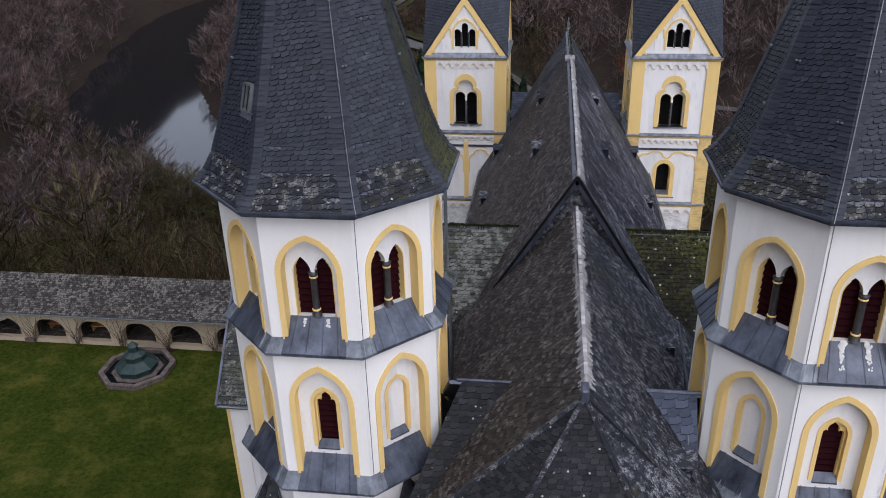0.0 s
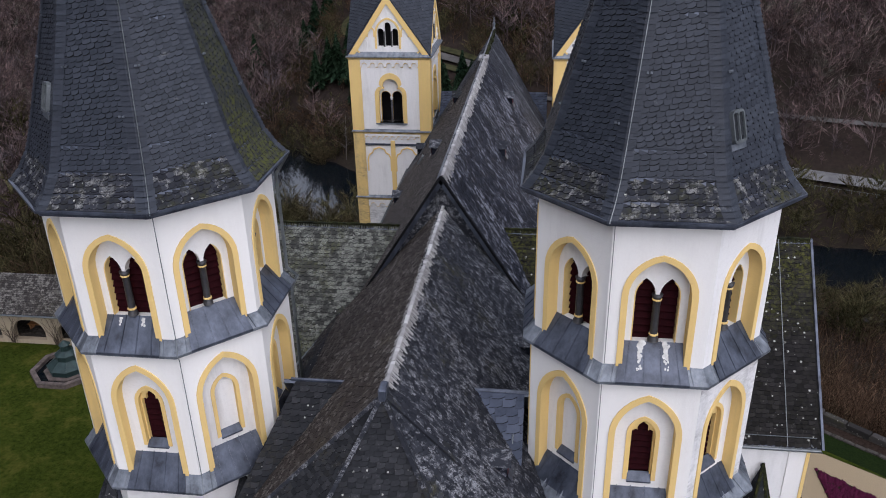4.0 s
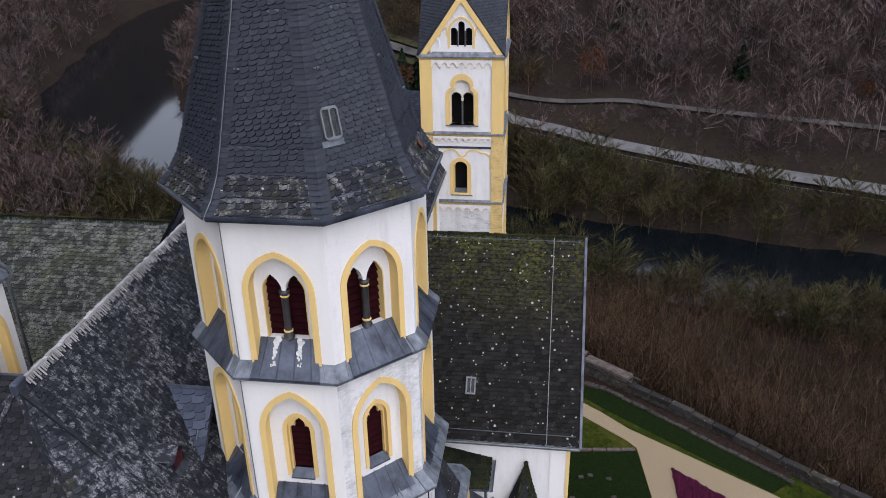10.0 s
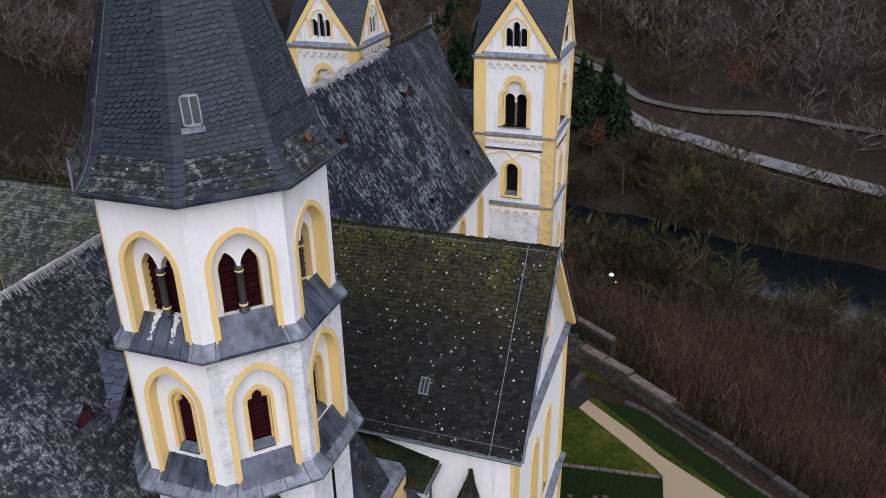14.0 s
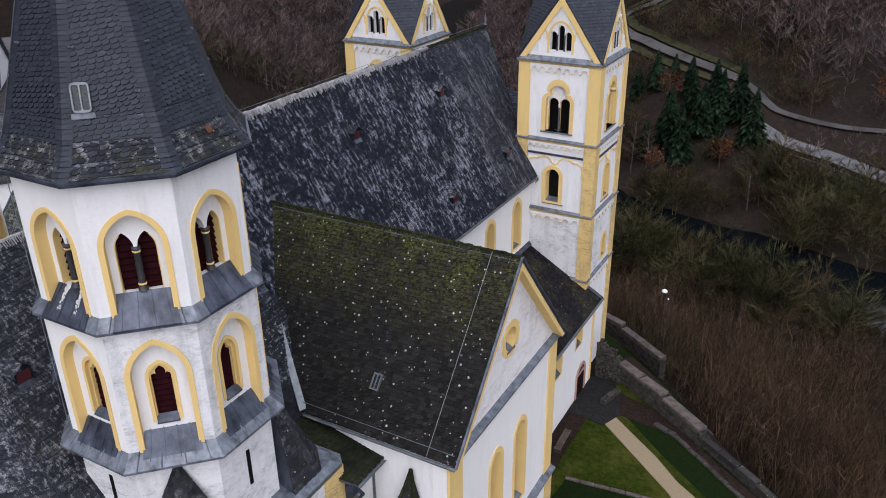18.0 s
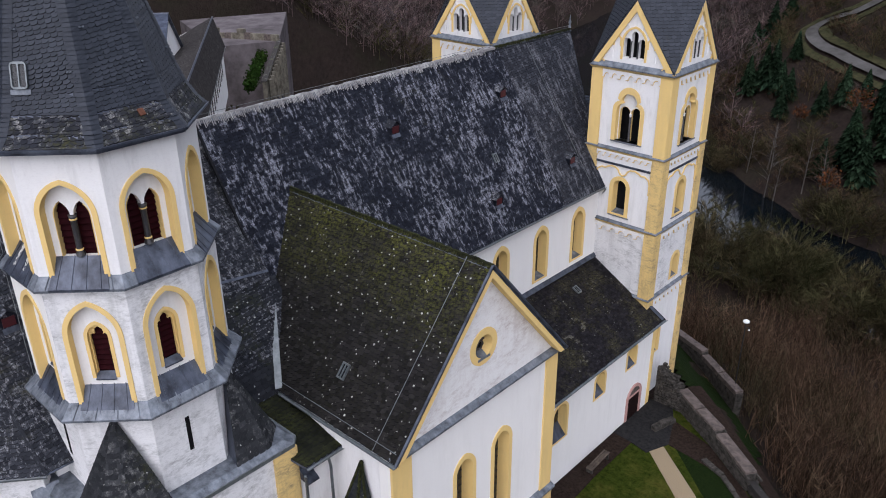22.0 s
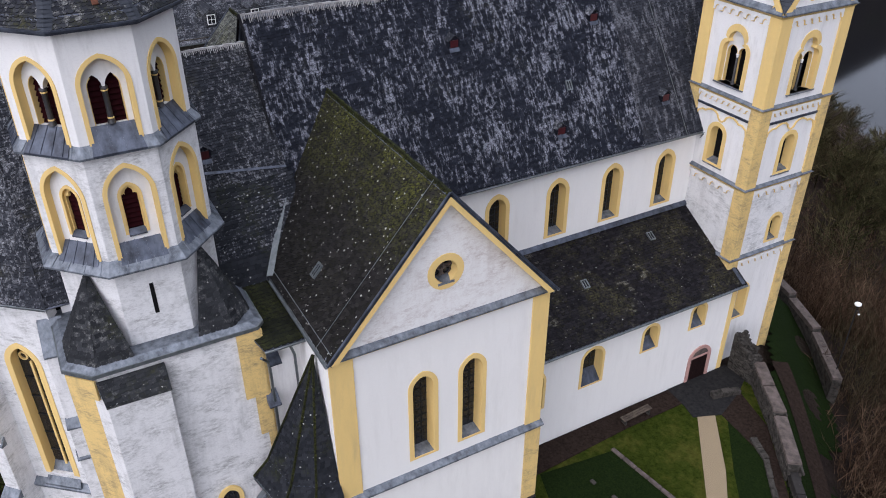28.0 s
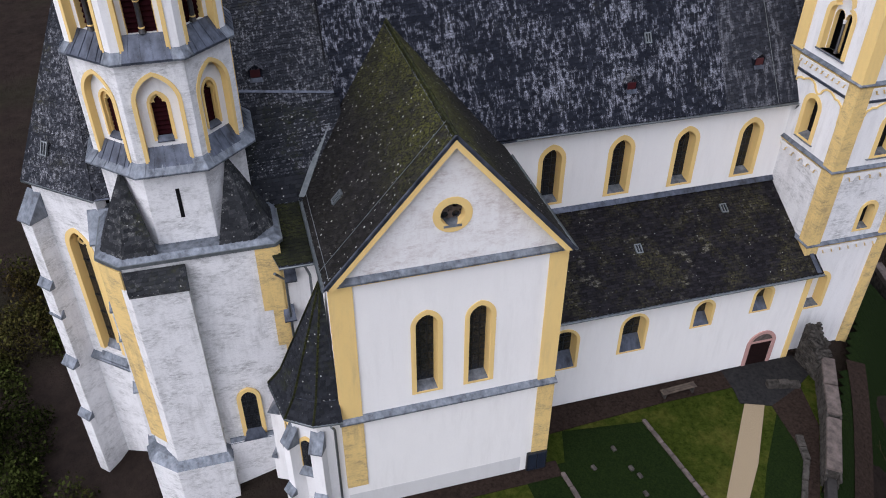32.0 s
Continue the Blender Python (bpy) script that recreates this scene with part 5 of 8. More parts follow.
    for z, o2 in ((12.98, 0.24), (5.82, 0.28)):
        V = [(-hw - 0.1, z + 0.12, 0.0), (hw + 0.1, z + 0.12, 0.0), (hw + 0.1, z - 0.02, o2), (-hw - 0.1, z - 0.02, o2), (hw + 0.1, z - 0.10, o2), (-hw - 0.1, z - 0.10, o2), (hw + 0.1, z - 0.1, 0), (-hw - 0.1, z - 0.1, 0)]
        part("string_course", xf(M, (V, [(0, 1, 2, 3), (3, 2, 4, 5), (5, 4, 6, 7), (0, 3, 5, 7), (1, 6, 4, 2)])), LEAD, w, "grey lead-covered string course")
    for yy, k in ((TY0, -1), (TY1, 1)):
        Ms = face_frame((s * 8.5, yy - k * 0.16, 0), (0, k, 0))
        part("side_wall", xf(Ms, box(-3.9, 3.9, -3.0, 12.9, -0.5, 0)), WHITE, tr)
    sl = (TZ - TE) / (TYM - TY0)
    for x, y in ((9.1, 24.15),) if s > 0 else ((8.0, 24.2),):
        rooflight((s * x, y, TE + sl * (y - TY0)), (0, -1), sl, tr, 0.34, 0.6)
    part("lightning_wire", tube([(s * 11.75, TYM, TZ + 0.05), (s * 11.75, TY0, TE + 0.07)], 0.014, 4), ZINC, tr)
    part("snow_rail", tube([(s * 5.6, TY0 + 0.18, TE + 0.3), (s * 12.7, TY0 + 0.18, TE + 0.3)], 0.015, 4), ZINC, tr)
BLUEPANEL = simple("dark_blue_panel", (0.010, 0.014, 0.024), (0.018, 0.025, 0.040), 3, 0.25, bump=0)
case = thing("notice_case", (12.7, 31.9, 0.1), "dark blue two-panel notice case on the transept wall", "notice board")
part("case_frame", bevbox(12.60, 12.74, 31.42, 32.40, 0.05, 1.25, 0.015), IRON, case)
for y0, y1 in ((31.46, 31.89), (31.93, 32.36)):
    part("panel", bevbox(12.735, 12.762, y0, y1, 0.10, 1.21, 0.008), BLUEPANEL, case)

# choir with its polygonal apse
CH = thing("choir", (0, 18, 0), "white polygonal choir with buttresses under a dark hipped slate roof", "church choir")
CZ, CE = 20.4, 13.75
apse = [(5.85, 14.9), (3.4, 12.0), (-3.4, 12.0), (-5.85, 14.9)]
hip = (0, 14.65, CZ - 0.15)
for s in (1, -1):
    roof_face([(s * 5.85, 14.9, CE), (s * 5.85, 25.0, CE), (0, 25.0, CZ), hip], SLATE_CHOIR if s > 0 else SLATE_CHOIR_S, CH, 70 + s, 0.2, 0.125, 0.15, "", 0.05 * s)
for i in range(3):
    roof_face([(*apse[i], CE), (*apse[i + 1], CE), hip], SLATE_CHOIR if i == 0 else SLATE_APSE, CH, 75 + i, 0.2, 0.125)
ridge_comb((0.04, 14.9, CZ - 0.05), (0.04, 24.9, CZ), CH, 12, RIDGE, 1.14, 0.24)
part("ridge_end", bevbox(-0.09, 0.09, 14.55, 14.95, CZ - 0.26, CZ + 0.06, 0.03), LEAD_DARK, CH)
for i in range(4):
    part("hip_cap", tube([(*apse[i], CE + 0.02), (hip[0], hip[1], hip[2] + 0.03)], 0.07, 4), SLATE_CHOIR, CH)
wall_loop = [(x * 0.93, 14.9 + (y - 14.9) * 0.93) for x, y in apse]
full = [*wall_loop, (-5.4, 25.0), (5.4, 25.0)]
# added near-black fill for the shade inside the choir
core = part("choir_core", prism([(x * 0.9, 15.2 + (y - 15.2) * 0.9) for x, y in full], -6.0, 13.5), INSIDE_SHADE, CH)
for i in range(3):
    (x0, y0), (x1, y1) = wall_loop[i], wall_loop[i + 1]
    mid = Vector(((x0 + x1) / 2, (y0 + y1) / 2, 0))
    L = math.hypot(x1 - x0, y1 - y0)
    out = Vector((-(y1 - y0), x1 - x0, 0)).normalized()
    if out.dot(mid - Vector((0, 16, 0))) < 0:
        out = -out
    M = face_frame(mid, out)
    o, inn = arch(0, 4.6, 0.80, 10.6, 1.1, 7), arch(0, 4.6, 0.55, 10.6, 0.85, 7)
    w = part("apse_wall", xf(M, plate([(-L / 2, -6), (L / 2, -6), (L / 2, 13.6), (-L / 2, 13.6)], [o], -0.5, 0)), WORN, CH)
    win = part("window", xf(M, ring(o, inn, -0.45, 0.03)), YELLOW, w, "tall pointed choir window with tracery and yellow surround")
    part("glass", xf(M, plate(inn, (), -0.5, -0.4)), GLASS, win)
    lob = [(u, v) for u, v in ((-0.25, 10.75), (0.25, 10.75), (0, 11.08))]
    tr1 = [ring([*[(u + 0.21 * math.cos(t), v + 0.21 * math.sin(t)) for t in [2 * math.pi * j / 10 for j in range(11)]]], [*[(u + 0.14 * math.cos(t), v + 0.14 * math.sin(t)) for t in [2 * math.pi * j / 10 for j in range(11)]]], -0.42, -0.33) for u, v in lob]
    part("tracery", xf(M, join(box(-0.05, 0.05, 4.6, 10.5, -0.42, -0.33), *tr1)), YELLOW, win)
    part("glazing_grid", xf(M, join(*[box(-0.55, 0.55, v, v + 0.04, -0.41, -0.37) for v in (5.6, 6.6, 7.6, 8.6, 9.6)])), IRON, win)
    V = [(-0.62, 4.95, -0.4), (0.62, 4.95, -0.4), (0.85, 4.1, 0.22), (-0.85, 4.1, 0.22), (0.85, 4.0, 0.22), (-0.85, 4.0, 0.22)]
    part("sill", xf(M, (V, [(0, 1, 2, 3), (3, 2, 4, 5)])), LEAD, win)
    part("string_course", xf(M, ([(-L / 2, 4.2, 0), (L / 2, 4.2, 0), (L / 2, 3.95, 0.25), (-L / 2, 3.95, 0.25), (L / 2, 3.85, 0.25), (-L / 2, 3.85, 0.25), (L / 2, 3.8, 0), (-L / 2, 3.8, 0)], [(0, 1, 2, 3), (3, 2, 4, 5), (5, 4, 6, 7)])), LEAD, w)
    gutter((apse[i][0], apse[i][1], CE - 0.02), (apse[i + 1][0], apse[i + 1][1], CE - 0.02), CH)
for i in range(4):
    x, y = wall_loop[i]
    out = Vector((x, y - 15.5, 0)).normalized()
    M = face_frame((x, y, 0), out)
    b = part("buttress", stepped(M, 0.36, [(-0.3, -6), (-0.3, 12.0), (0.75, 12.0), (0.75, 8.6), (0.92, 8.6), (0.92, 4.0), (1.15, 4.0), (1.15, 0.6), (1.35, 0.6), (1.35, -6)]), WORN, CH)
    for z, wa, wb in ((12.0, -0.05, 0.85), (8.6, 0.72, 1.02), (6.9, 0.72, 0.98), (4.0, 0.9, 1.28), (0.6, 1.1, 1.45)):
        h = 1.1 if z == 12.0 else 0.34
        V = [(-0.42, z + h, wa), (0.42, z + h, wa), (0.42, z - 0.02, wb), (-0.42, z - 0.02, wb), (0.42, z - 0.09, wb), (-0.42, z - 0.09, wb), (-0.42, z - 0.09, wa), (0.42, z - 0.09, wa)]
        part("lead_cap", xf(M, (V, [(0, 1, 2, 3), (3, 2, 4, 5), (0, 3, 5, 6), (1, 7, 4, 2)])), LEAD, b)

# saddle roofs between choir and towers, and the lean-to beside the tower
for s in (1, -1):
    lk = thing("link_roof", (s * 3, 18, 0), "blue-grey slate saddle roof between choir and tower" if s > 0 else "mossy slate saddle roof between choir and tower", "roof", "link roofs")
    mt = SLATE_NEW if s > 0 else SLATE_APSE
    # the east slope stops at the tower's wall; towards the lawn it spreads below the ledge
    foot = 3.05 if s > 0 else 5.6
    roof_face([(s * 0.6, 13.4, 13.4), (s * foot, 13.4, 13.4), (s * 3.05, 17.7, 18.35), (s * 0.6, 17.7, 18.35)], mt, lk, 80 + s, 0.32 if s > 0 else 0.24, 0.21 if s > 0 else 0.16, 0.1)
    roof_face([(s * 0.6, 22.0, 14.0), (s * 4.6, 22.0, 14.0), (s * 3.4, 17.7, 18.35), (s * 0.6, 17.7, 18.35)], SLATE_CHOIR, lk, 82 + s, 0.27, 0.18, 0.1)
    part("ridge_cap", tube([(s * 0.9, 17.7, 18.37), (s * 3.2, 17.7, 18.37)], 0.05, 5), LEAD_DARK, lk)
    if s > 0:
        for x, y in ((1.5, 16.9), (2.2, 16.9), (2.8, 16.9), (2.0, 15.9), (2.7, 15.9)):
            part("snow_hook", xf(pose(x, y, 18.35 - (17.7 - y) * 1.151 + 0.05, 49), bevbox(-0.012, 0.012, -0.12, 0.12, 0, 0.035, 0.005)), ZINC, lk)
    part("link_wall", box(*sorted((s * 2.6, s * 5.2)), 15.4, 21, -4, 13.6), WHITE, lk)
    ln = thing("lean_to_roof", (s * 7, 22, 0), "low lichened slate roof with mossy flat foot beside the tower", "roof", "lean-to roofs")
    roof_face([(s * 6.65, 20.0, 12.89), (s * 6.65, 24.9, 12.89), (s * 3.9, 25.2, 16.02), (s * 3.9, 20.0, 16.02)], SLATE_LEAN, ln, 84 + s, 0.27, 0.18, 0.1)
    roof_face([(s * 9.95, 21.55, 12.15), (s * 9.95, 23.3, 12.15), (s * 6.55, 23.3, 12.9), (s * 6.55, 20.6, 12.9)], SLATE_MOSSDARK, ln, 87 + s, 0.27, 0.18, 0.1)
    gutter((s * 10.0, 21.55, 12.12), (s * 10.0, 23.2, 12.12), ln)
    part("wall", box(*sorted((s * 5.0, s * 9.15)), 21.75, 23.5, -4, 12.1), WHITE, ln)
    va, vb = Vector((s * 3.85, 24.98, 15.75)), Vector((s * 6.62, 22.93, 13.0))
    part("valley_sheet", ([va + Vector((0, -0.10, 0.12)), va + Vector((s * 0.12, 0.10, 0.14)), vb + Vector((s * 0.12, 0.14, 0.12)), vb + Vector((0, -0.10, 0.10)),
                           va + Vector((0, -0.10, 0.0)), vb + Vector((0, -0.10, -0.02))], [(0, 1, 2, 3), (0, 3, 5, 4)]), ZINC, ln, "pale lead valley sheet")

roof_vent((2.72, 15.9, 17.35), (1, 0), CH)
roof_vent((3.1, 21.9, 16.95), (1, 0), CH)
part("lead_flashing", ([(3.30, 20.0, 16.74), (3.72, 25.0, 16.27), (3.80, 25.0, 16.20), (3.40, 20.0, 16.66)], [(0, 1, 2, 3)]), LEAD_DARK, CH, "dark lead flashing across the slates")
rooflight((3.42, 13.26, 15.05), (0.76, -0.65), 2.2, CH, 0.34, 0.6)

# ---- foot of the north-east tower and the small chapel beside it ----
blk = part("stair_buttress", prism([(8.9, 15.5), (9.72, 16.0), (9.72, 18.1), (8.9, 18.1)], -5, 11.75), WORN, NT)
part("buttress_roof", ([(9.72, 15.95, 11.7), (9.78, 18.16, 11.7), (9.28, 18.16, 12.5), (9.28, 15.85, 12.5), (9.72, 15.95, 11.6), (9.78, 18.16, 11.6)], [(0, 1, 2, 3), (0, 1, 5, 4), (1, 2, 5)]), SLATE_GREY, NT, "sloping mossy slate cap of the buttress")
tagged(part("slate_cover", slates([(9.76, 15.95, 11.72), (9.76, 18.14, 11.72), (9.26, 18.14, 12.52), (9.26, 15.85, 12.52)], 0.24, 0.16, 0.02, 3), SLATE_GREY, blk), kind="stuff")
part("corner_pilaster", prism([(8.45, 14.98), (9.32, 15.80), (9.27, 15.86), (8.40, 15.04)], 3.0, 12.6), YWORN, NT, "worn yellow painted corner")
part("corner_pilaster", box(9.1, 9.31, 20.75, 21.62, 9.6, 12.68), YWORN, NT, "worn yellow corner block")
part("corner_pilaster", box(9.1, 9.295, 21.10, 21.66, 7.6, 9.6), YWORN, NT)
for z, y in ((11.2, 21.95), (9.2, 21.72)):
    part("lead_cap", ([(9.1, y - 0.22, z + 0.45), (9.1, y + 0.22, z + 0.45), (9.72, y + 0.24, z), (9.72, y - 0.24, z), (9.1, y - 0.22, z - 0.06), (9.1, y + 0.22, z - 0.06), (9.72, y + 0.24, z - 0.06), (9.72, y - 0.24, z - 0.06)], [(0, 1, 2, 3), (3, 2, 6, 7), (0, 3, 7, 4), (1, 5, 6, 2), (4, 7, 6, 5)]), LEAD_DARK, NT)
part("corner_pilaster", box(8.6, 9.26, 21.40, 21.72, 5.5, 12.65), YWORN, NT)
pl = part("plinth", prism([(8.2, 14.6), (9.05, 14.75), (10.05, 15.9), (10.05, 18.3), (9.0, 18.3)], -6, 2.0), WORN, NT)
part("plinth_capping", prism([(8.2, 14.55), (9.07, 14.7), (10.1, 15.88), (10.1, 18.35), (9.0, 18.35)], 1.98, 2.3, [(8.2, 15.0), (8.9, 15.15), (9.65, 16.0), (9.65, 18.1), (9.0, 18.1)]), LEAD, pl, "pale lead capping of the plinth")
part("plinth_ledge", prism([(9.0, 18.3), (9.42, 18.3), (9.42, 21.6), (9.0, 21.6)], 2.3, 2.5, [(9.0, 18.3), (9.28, 18.3), (9.28, 21.5), (9.0, 21.5)]), LEAD, pl)
part("lower_wall", box(8.8, 9.40, 18.3, 21.6, -6, 2.35), WORN, pl)
Mx = face_frame((9.26, 19.45, 0), (1, 0, 0))
fo_, fi_ = arch(0, 2.55, 0.52, 4.85, 0.62, 7), arch(0, 2.7, 0.33, 4.85, 0.42, 7)
fw = part("window", xf(Mx, plate(fo_, [fi_], -0.05, 0.05)), YELLOW, NT, "pointed foot window with yellow surround")
part("glass", xf(Mx, plate(fi_, (), -0.04, 0.012)), GLASS, fw)
part("glazing_grid", xf(Mx, join(*[box(u - 0.01, u + 0.01, 2.75, 5.1, 0.012, 0.026) for u in (-0.11, 0.11)], *[box(-0.32, 0.32, 2.9 + 0.3 * i, 2.92 + 0.3 * i, 0.012, 0.022) for i in range(7)])), IRON, fw)
part("sill", xf(Mx, ([(-0.34, 2.95, 0.02), (0.34, 2.95, 0.02), (0.5, 2.5, 0.24), (-0.5, 2.5, 0.24), (0.5, 2.43, 0.24), (-0.5, 2.43, 0.24)], [(0, 1, 2, 3), (3, 2, 4, 5)])), LEAD_DARK, fw)
Mc = face_frame((9.44, 20.3, 0), (1, 0, 0))
# flat near-black sheet: the shade in the arch as colour
part("cellar_arch", xf(Mc, plate(arch(0, -3.0, 0.8, -1.2, 0.8), (), -0.1, 0.0)), INSIDE_SHADE, NT)
downpipe([(10.1, 21.35, 12.0), (9.55, 21.75, 11.2), (9.55, 21.75, -3)], NT)

chapel = thing("side_chapel", (11, 22, 0), "small white polygonal chapel under a mossy slate roof beside the transept", "chapel")
ce = [(8.7, 22.6), (9.85, 20.4), (12.05, 20.85), (12.75, 21.9), (12.86, 23.1)]
cap = (11.1, 22.98, 12.2)
kick = [(cap[0] + 0.77 * (x - cap[0]), cap[1] + 0.77 * (y - cap[1])) for x, y in ce]
for i in range(4):
    roof_face([(*ce[i], 6.1), (*ce[i + 1], 6.1), (*kick[i + 1], 7.0), (*kick[i], 7.0)], SLATE_LEAN, chapel, 94 + i, 0.2, 0.14, 0.1, "mossy slates along the flared eave")
    roof_face([(*kick[i], 7.0), (*kick[i + 1], 7.0), cap], SLATE_LEAN, chapel, 90 + i, 0.2, 0.14, 0.1)
    gutter((*ce[i], 6.06), (*ce[i + 1], 6.06), chapel, 0.06)
for i in range(1, 4):
    part("hip_cap", tube([(*ce[i], 6.12), (*kick[i], 7.04), (cap[0], cap[1], cap[2] + 0.02)], 0.06, 4), SLATE_MOSSDARK, chapel)
cw = [(9.0, 22.6), (10.0, 20.75), (11.85, 21.1), (12.45, 22.05), (12.5, 23.3), (9.0, 23.3)]
part("wall", prism(cw, -5, 6.0), WHITE, chapel)
for i, (hf, z) in enumerate(((0.26, 3.1), (0.28, 3.0), (0.28, 3.0))):
    (x0, y0), (x1, y1) = cw[i], cw[i + 1]
    mid = Vector(((x0 + x1) / 2, (y0 + y1) / 2, 0))
    out = Vector((mid.x - 11.0, mid.y - 22.8, 0)).normalized()
    t = Vector((x1 - x0, y1 - y0, 0)).normalized()
    out = Vector((t.y, -t.x, 0))
    if out.dot(mid - Vector((11.0, 22.8, 0))) < 0:
        out = -out
    M = face_frame(mid + out * 0.02, out)
    o, inn = arch(0, z, hf + 0.13, z + 1.35, hf + 0.3), arch(0, z, hf, z + 1.35, hf + 0.12)
    w = part("window", xf(M, ring(o, inn, -0.05, 0.05)), YELLOW, chapel, "small pointed window with yellow surround")
    part("glass", xf(M, plate(inn, (), -0.04, 0.012)), GLASS, w)
    part("sill", xf(M, ([(-0.5, z + 0.05, 0.0), (0.5, z + 0.05, 0.0), (0.55, z - 0.3, 0.25), (-0.55, z - 0.3, 0.25), (0.55, z - 0.36, 0.25), (-0.55, z - 0.36, 0.25)], [(0, 1, 2, 3), (3, 2, 4, 5)])), LEAD, w)
for i in (1, 2, 3):
    x, y = cw[i]
    out = Vector((x - 11.0, y - 22.8, 0)).normalized()
    M = face_frame((x, y, 0), out)
    b = part("buttress", stepped(M, 0.25, [(-0.2, -5), (-0.2, 4.6), (0.42, 4.6), (0.42, 1.6), (0.62, 1.6), (0.62, -5)]), WHITE, chapel)
    for z, wa, wb, h in ((4.6, -0.05, 0.52, 0.8), (1.6, 0.4, 0.72, 0.3)):
        V = [(-0.3, z + h, wa), (0.3, z + h, wa), (0.3, z - 0.02, wb), (-0.3, z - 0.02, wb), (0.3, z - 0.09, wb), (-0.3, z - 0.09, wb), (-0.3, z - 0.09, wa), (0.3, z - 0.09, wa)]
        part("lead_cap", xf(M, (V, [(0, 1, 2, 3), (3, 2, 4, 5), (0, 3, 5, 6), (1, 7, 4, 2)])), LEAD, b)
downpipe([(12.9, 22.6, 6.0), (12.62, 22.75, 5.5), (12.62, 22.75, -2)], chapel)
downpipe([(9.9, 22.5, 12.1), (9.75, 22.7, 11.4), (9.75, 22.7, 6.4)], chapel)
# pipes at the nave and transept corners
downpipe([(5.2, 47.55, 13.4), (4.85, 47.65, 12.9), (4.85, 47.65, 9.1)], nave, 0.04)
downpipe([(-5.2, 47.55, 13.4), (-4.85, 47.65, 12.9), (-4.85, 47.65, 9.1)], nave, 0.04)
downpipe([(-3.35, 19.72, 24.0), (-3.66, 19.62, 23.5), (-3.66, 19.62, 20.75), (-3.42, 19.72, 20.45), (-3.60, 19.66, 20.1), (-3.60, 19.66, 16.7)], ST, 0.05)

# ---- ground ----
RIVER = [(115, 155), (91, 166), (59, 172), (18, 181), (-39, 198), (-79, 221), (-113, 242), (-150, 271), (-180, 323), (-205, 396), (-236, 509), (-249, 679)]
RZ = -55.6
ROADPTS = [(150, 190), (98.4, 207.6), (76.5, 214.2), (62.5, 218.5), (40.4, 227.1), (26.1, 233), (13.4, 239.8), (0, 244), (-8.5, 248.7)]
TRACKPTS = [(150, 221), (105.5, 233), (81.5, 238.9), (50.3, 247.1), (33.7, 252.3), (12, 254.5), (-3, 256.5), (-8.3, 259.4), (-14.5, 265.1), (-22.1, 269.5), (-35.5, 275.5), (-44, 280.5), (-50, 284.8), (-55.5, 289.5), (-61.5, 294), (-66.5, 299), (-69.5, 303.5), (-70, 307), (-67.5, 309.2), (-63.5, 310.2), (-59.5, 311), (-54, 315), (-47, 322)]


def seg_dist(x, y, pts):
    best = 1e9
    for (x0, y0), (x1, y1) in zip(pts, pts[1:]):
        dx, dy = x1 - x0, y1 - y0
        t = min(max(((x - x0) * dx + (y - y0) * dy) / (dx * dx + dy * dy), 0), 1)
        d = math.hypot(x - x0 - t * dx, y - y0 - t * dy)
        if d < best:
            best = d
    return best


def river_y(x):
    pts = sorted(RIVER[:-1])
    if x <= pts[0][0]:
        return pts[0][1] + 40
    for (x0, y0), (x1, y1) in zip(pts, pts[1:]):
        if x0 <= x <= x1:
            return y0 + (y1 - y0) * (x - x0) / (x1 - x0)
    return pts[-1][1] - (x - pts[-1][0]) * 0.5


def smooth(t):
    t = min(max(t, 0.0), 1.0)
    return t * t * (3 - 2 * t)


def plateau(x, y):
    """Signed distance outside the terrace on which the church stands."""
    # right and rear edge
    e1 = ((x - 14.4) * 0.69 + (y - 46.8) * 0.72) - 0.3
    e2 = y - 56.5
    e3 = -14.0 - y
    e4 = x - 44.0
    e5 = -95 - x
    return max(e1, e2, e3, e4, e5)


def ground_z(x, y):
    d = plateau(x, y)
    w = seg_dist(x, y, RIVER)
    if y > river_y(x):
        # far side: flood plain, then hills that steepen towards the west
        west = smooth((20 - x) / 70)
        far = smooth((-x - 180) / 150)
        z = -54.0 + max(0.0, w - 26) * (0.35 + 0.27 * west) + max(0.0, w - 110) * 0.2
        z += max(0.0, math.hypot(x + 30, y) - 560 + 90 * far) * (0.2 + 0.3 * far)
        z = min(z, 120 + 90 * max(smooth((x + 290) / 190), far))
        # the valley stays open where the river bends away
        r = math.hypot(x + 120, y - 280)
        k = smooth((-x - 76) / 30)
        z = z * (1 - k) + k * min(z, -56.0 + (0.205 + 0.16 * smooth((-x - 314) / 30) * smooth((440 - r) / 50)) * r)
    elif x < -160:
        z = -53.0 + max(0.0, w - 30) * 0.62
    else:
        z = -2.4 * smooth(d / 3.2) - 51.5 * (1 - (1 - min(max(d - 3, 0), 105) / 105) ** 1.6) if d > 0 else 0.0
    if y < 20 and d < 0:
        z -= 4.2 * smooth((20 - y) / 11)
    half = 12.5 if x > -40 else min(21.0, 12.5 + (-40 - x) * 0.2)
    if w < half + 14 and y < 700:
        k = smooth((half + 14 - w) / 14)
        z = z * (1 - k) - 57.2 * k
    if d > 6:
        q = smooth((min(seg_dist(x, y, ROADPTS), seg_dist(x, y, TRACKPTS)) - 5.0) / 10.0) if y > 170 else 1.0
        z += q * (1.3 * noise.noise((x * 0.04, y * 0.04, 0)) + 0.4 * noise.noise((x * 0.2, y * 0.2, 3)))
    return z


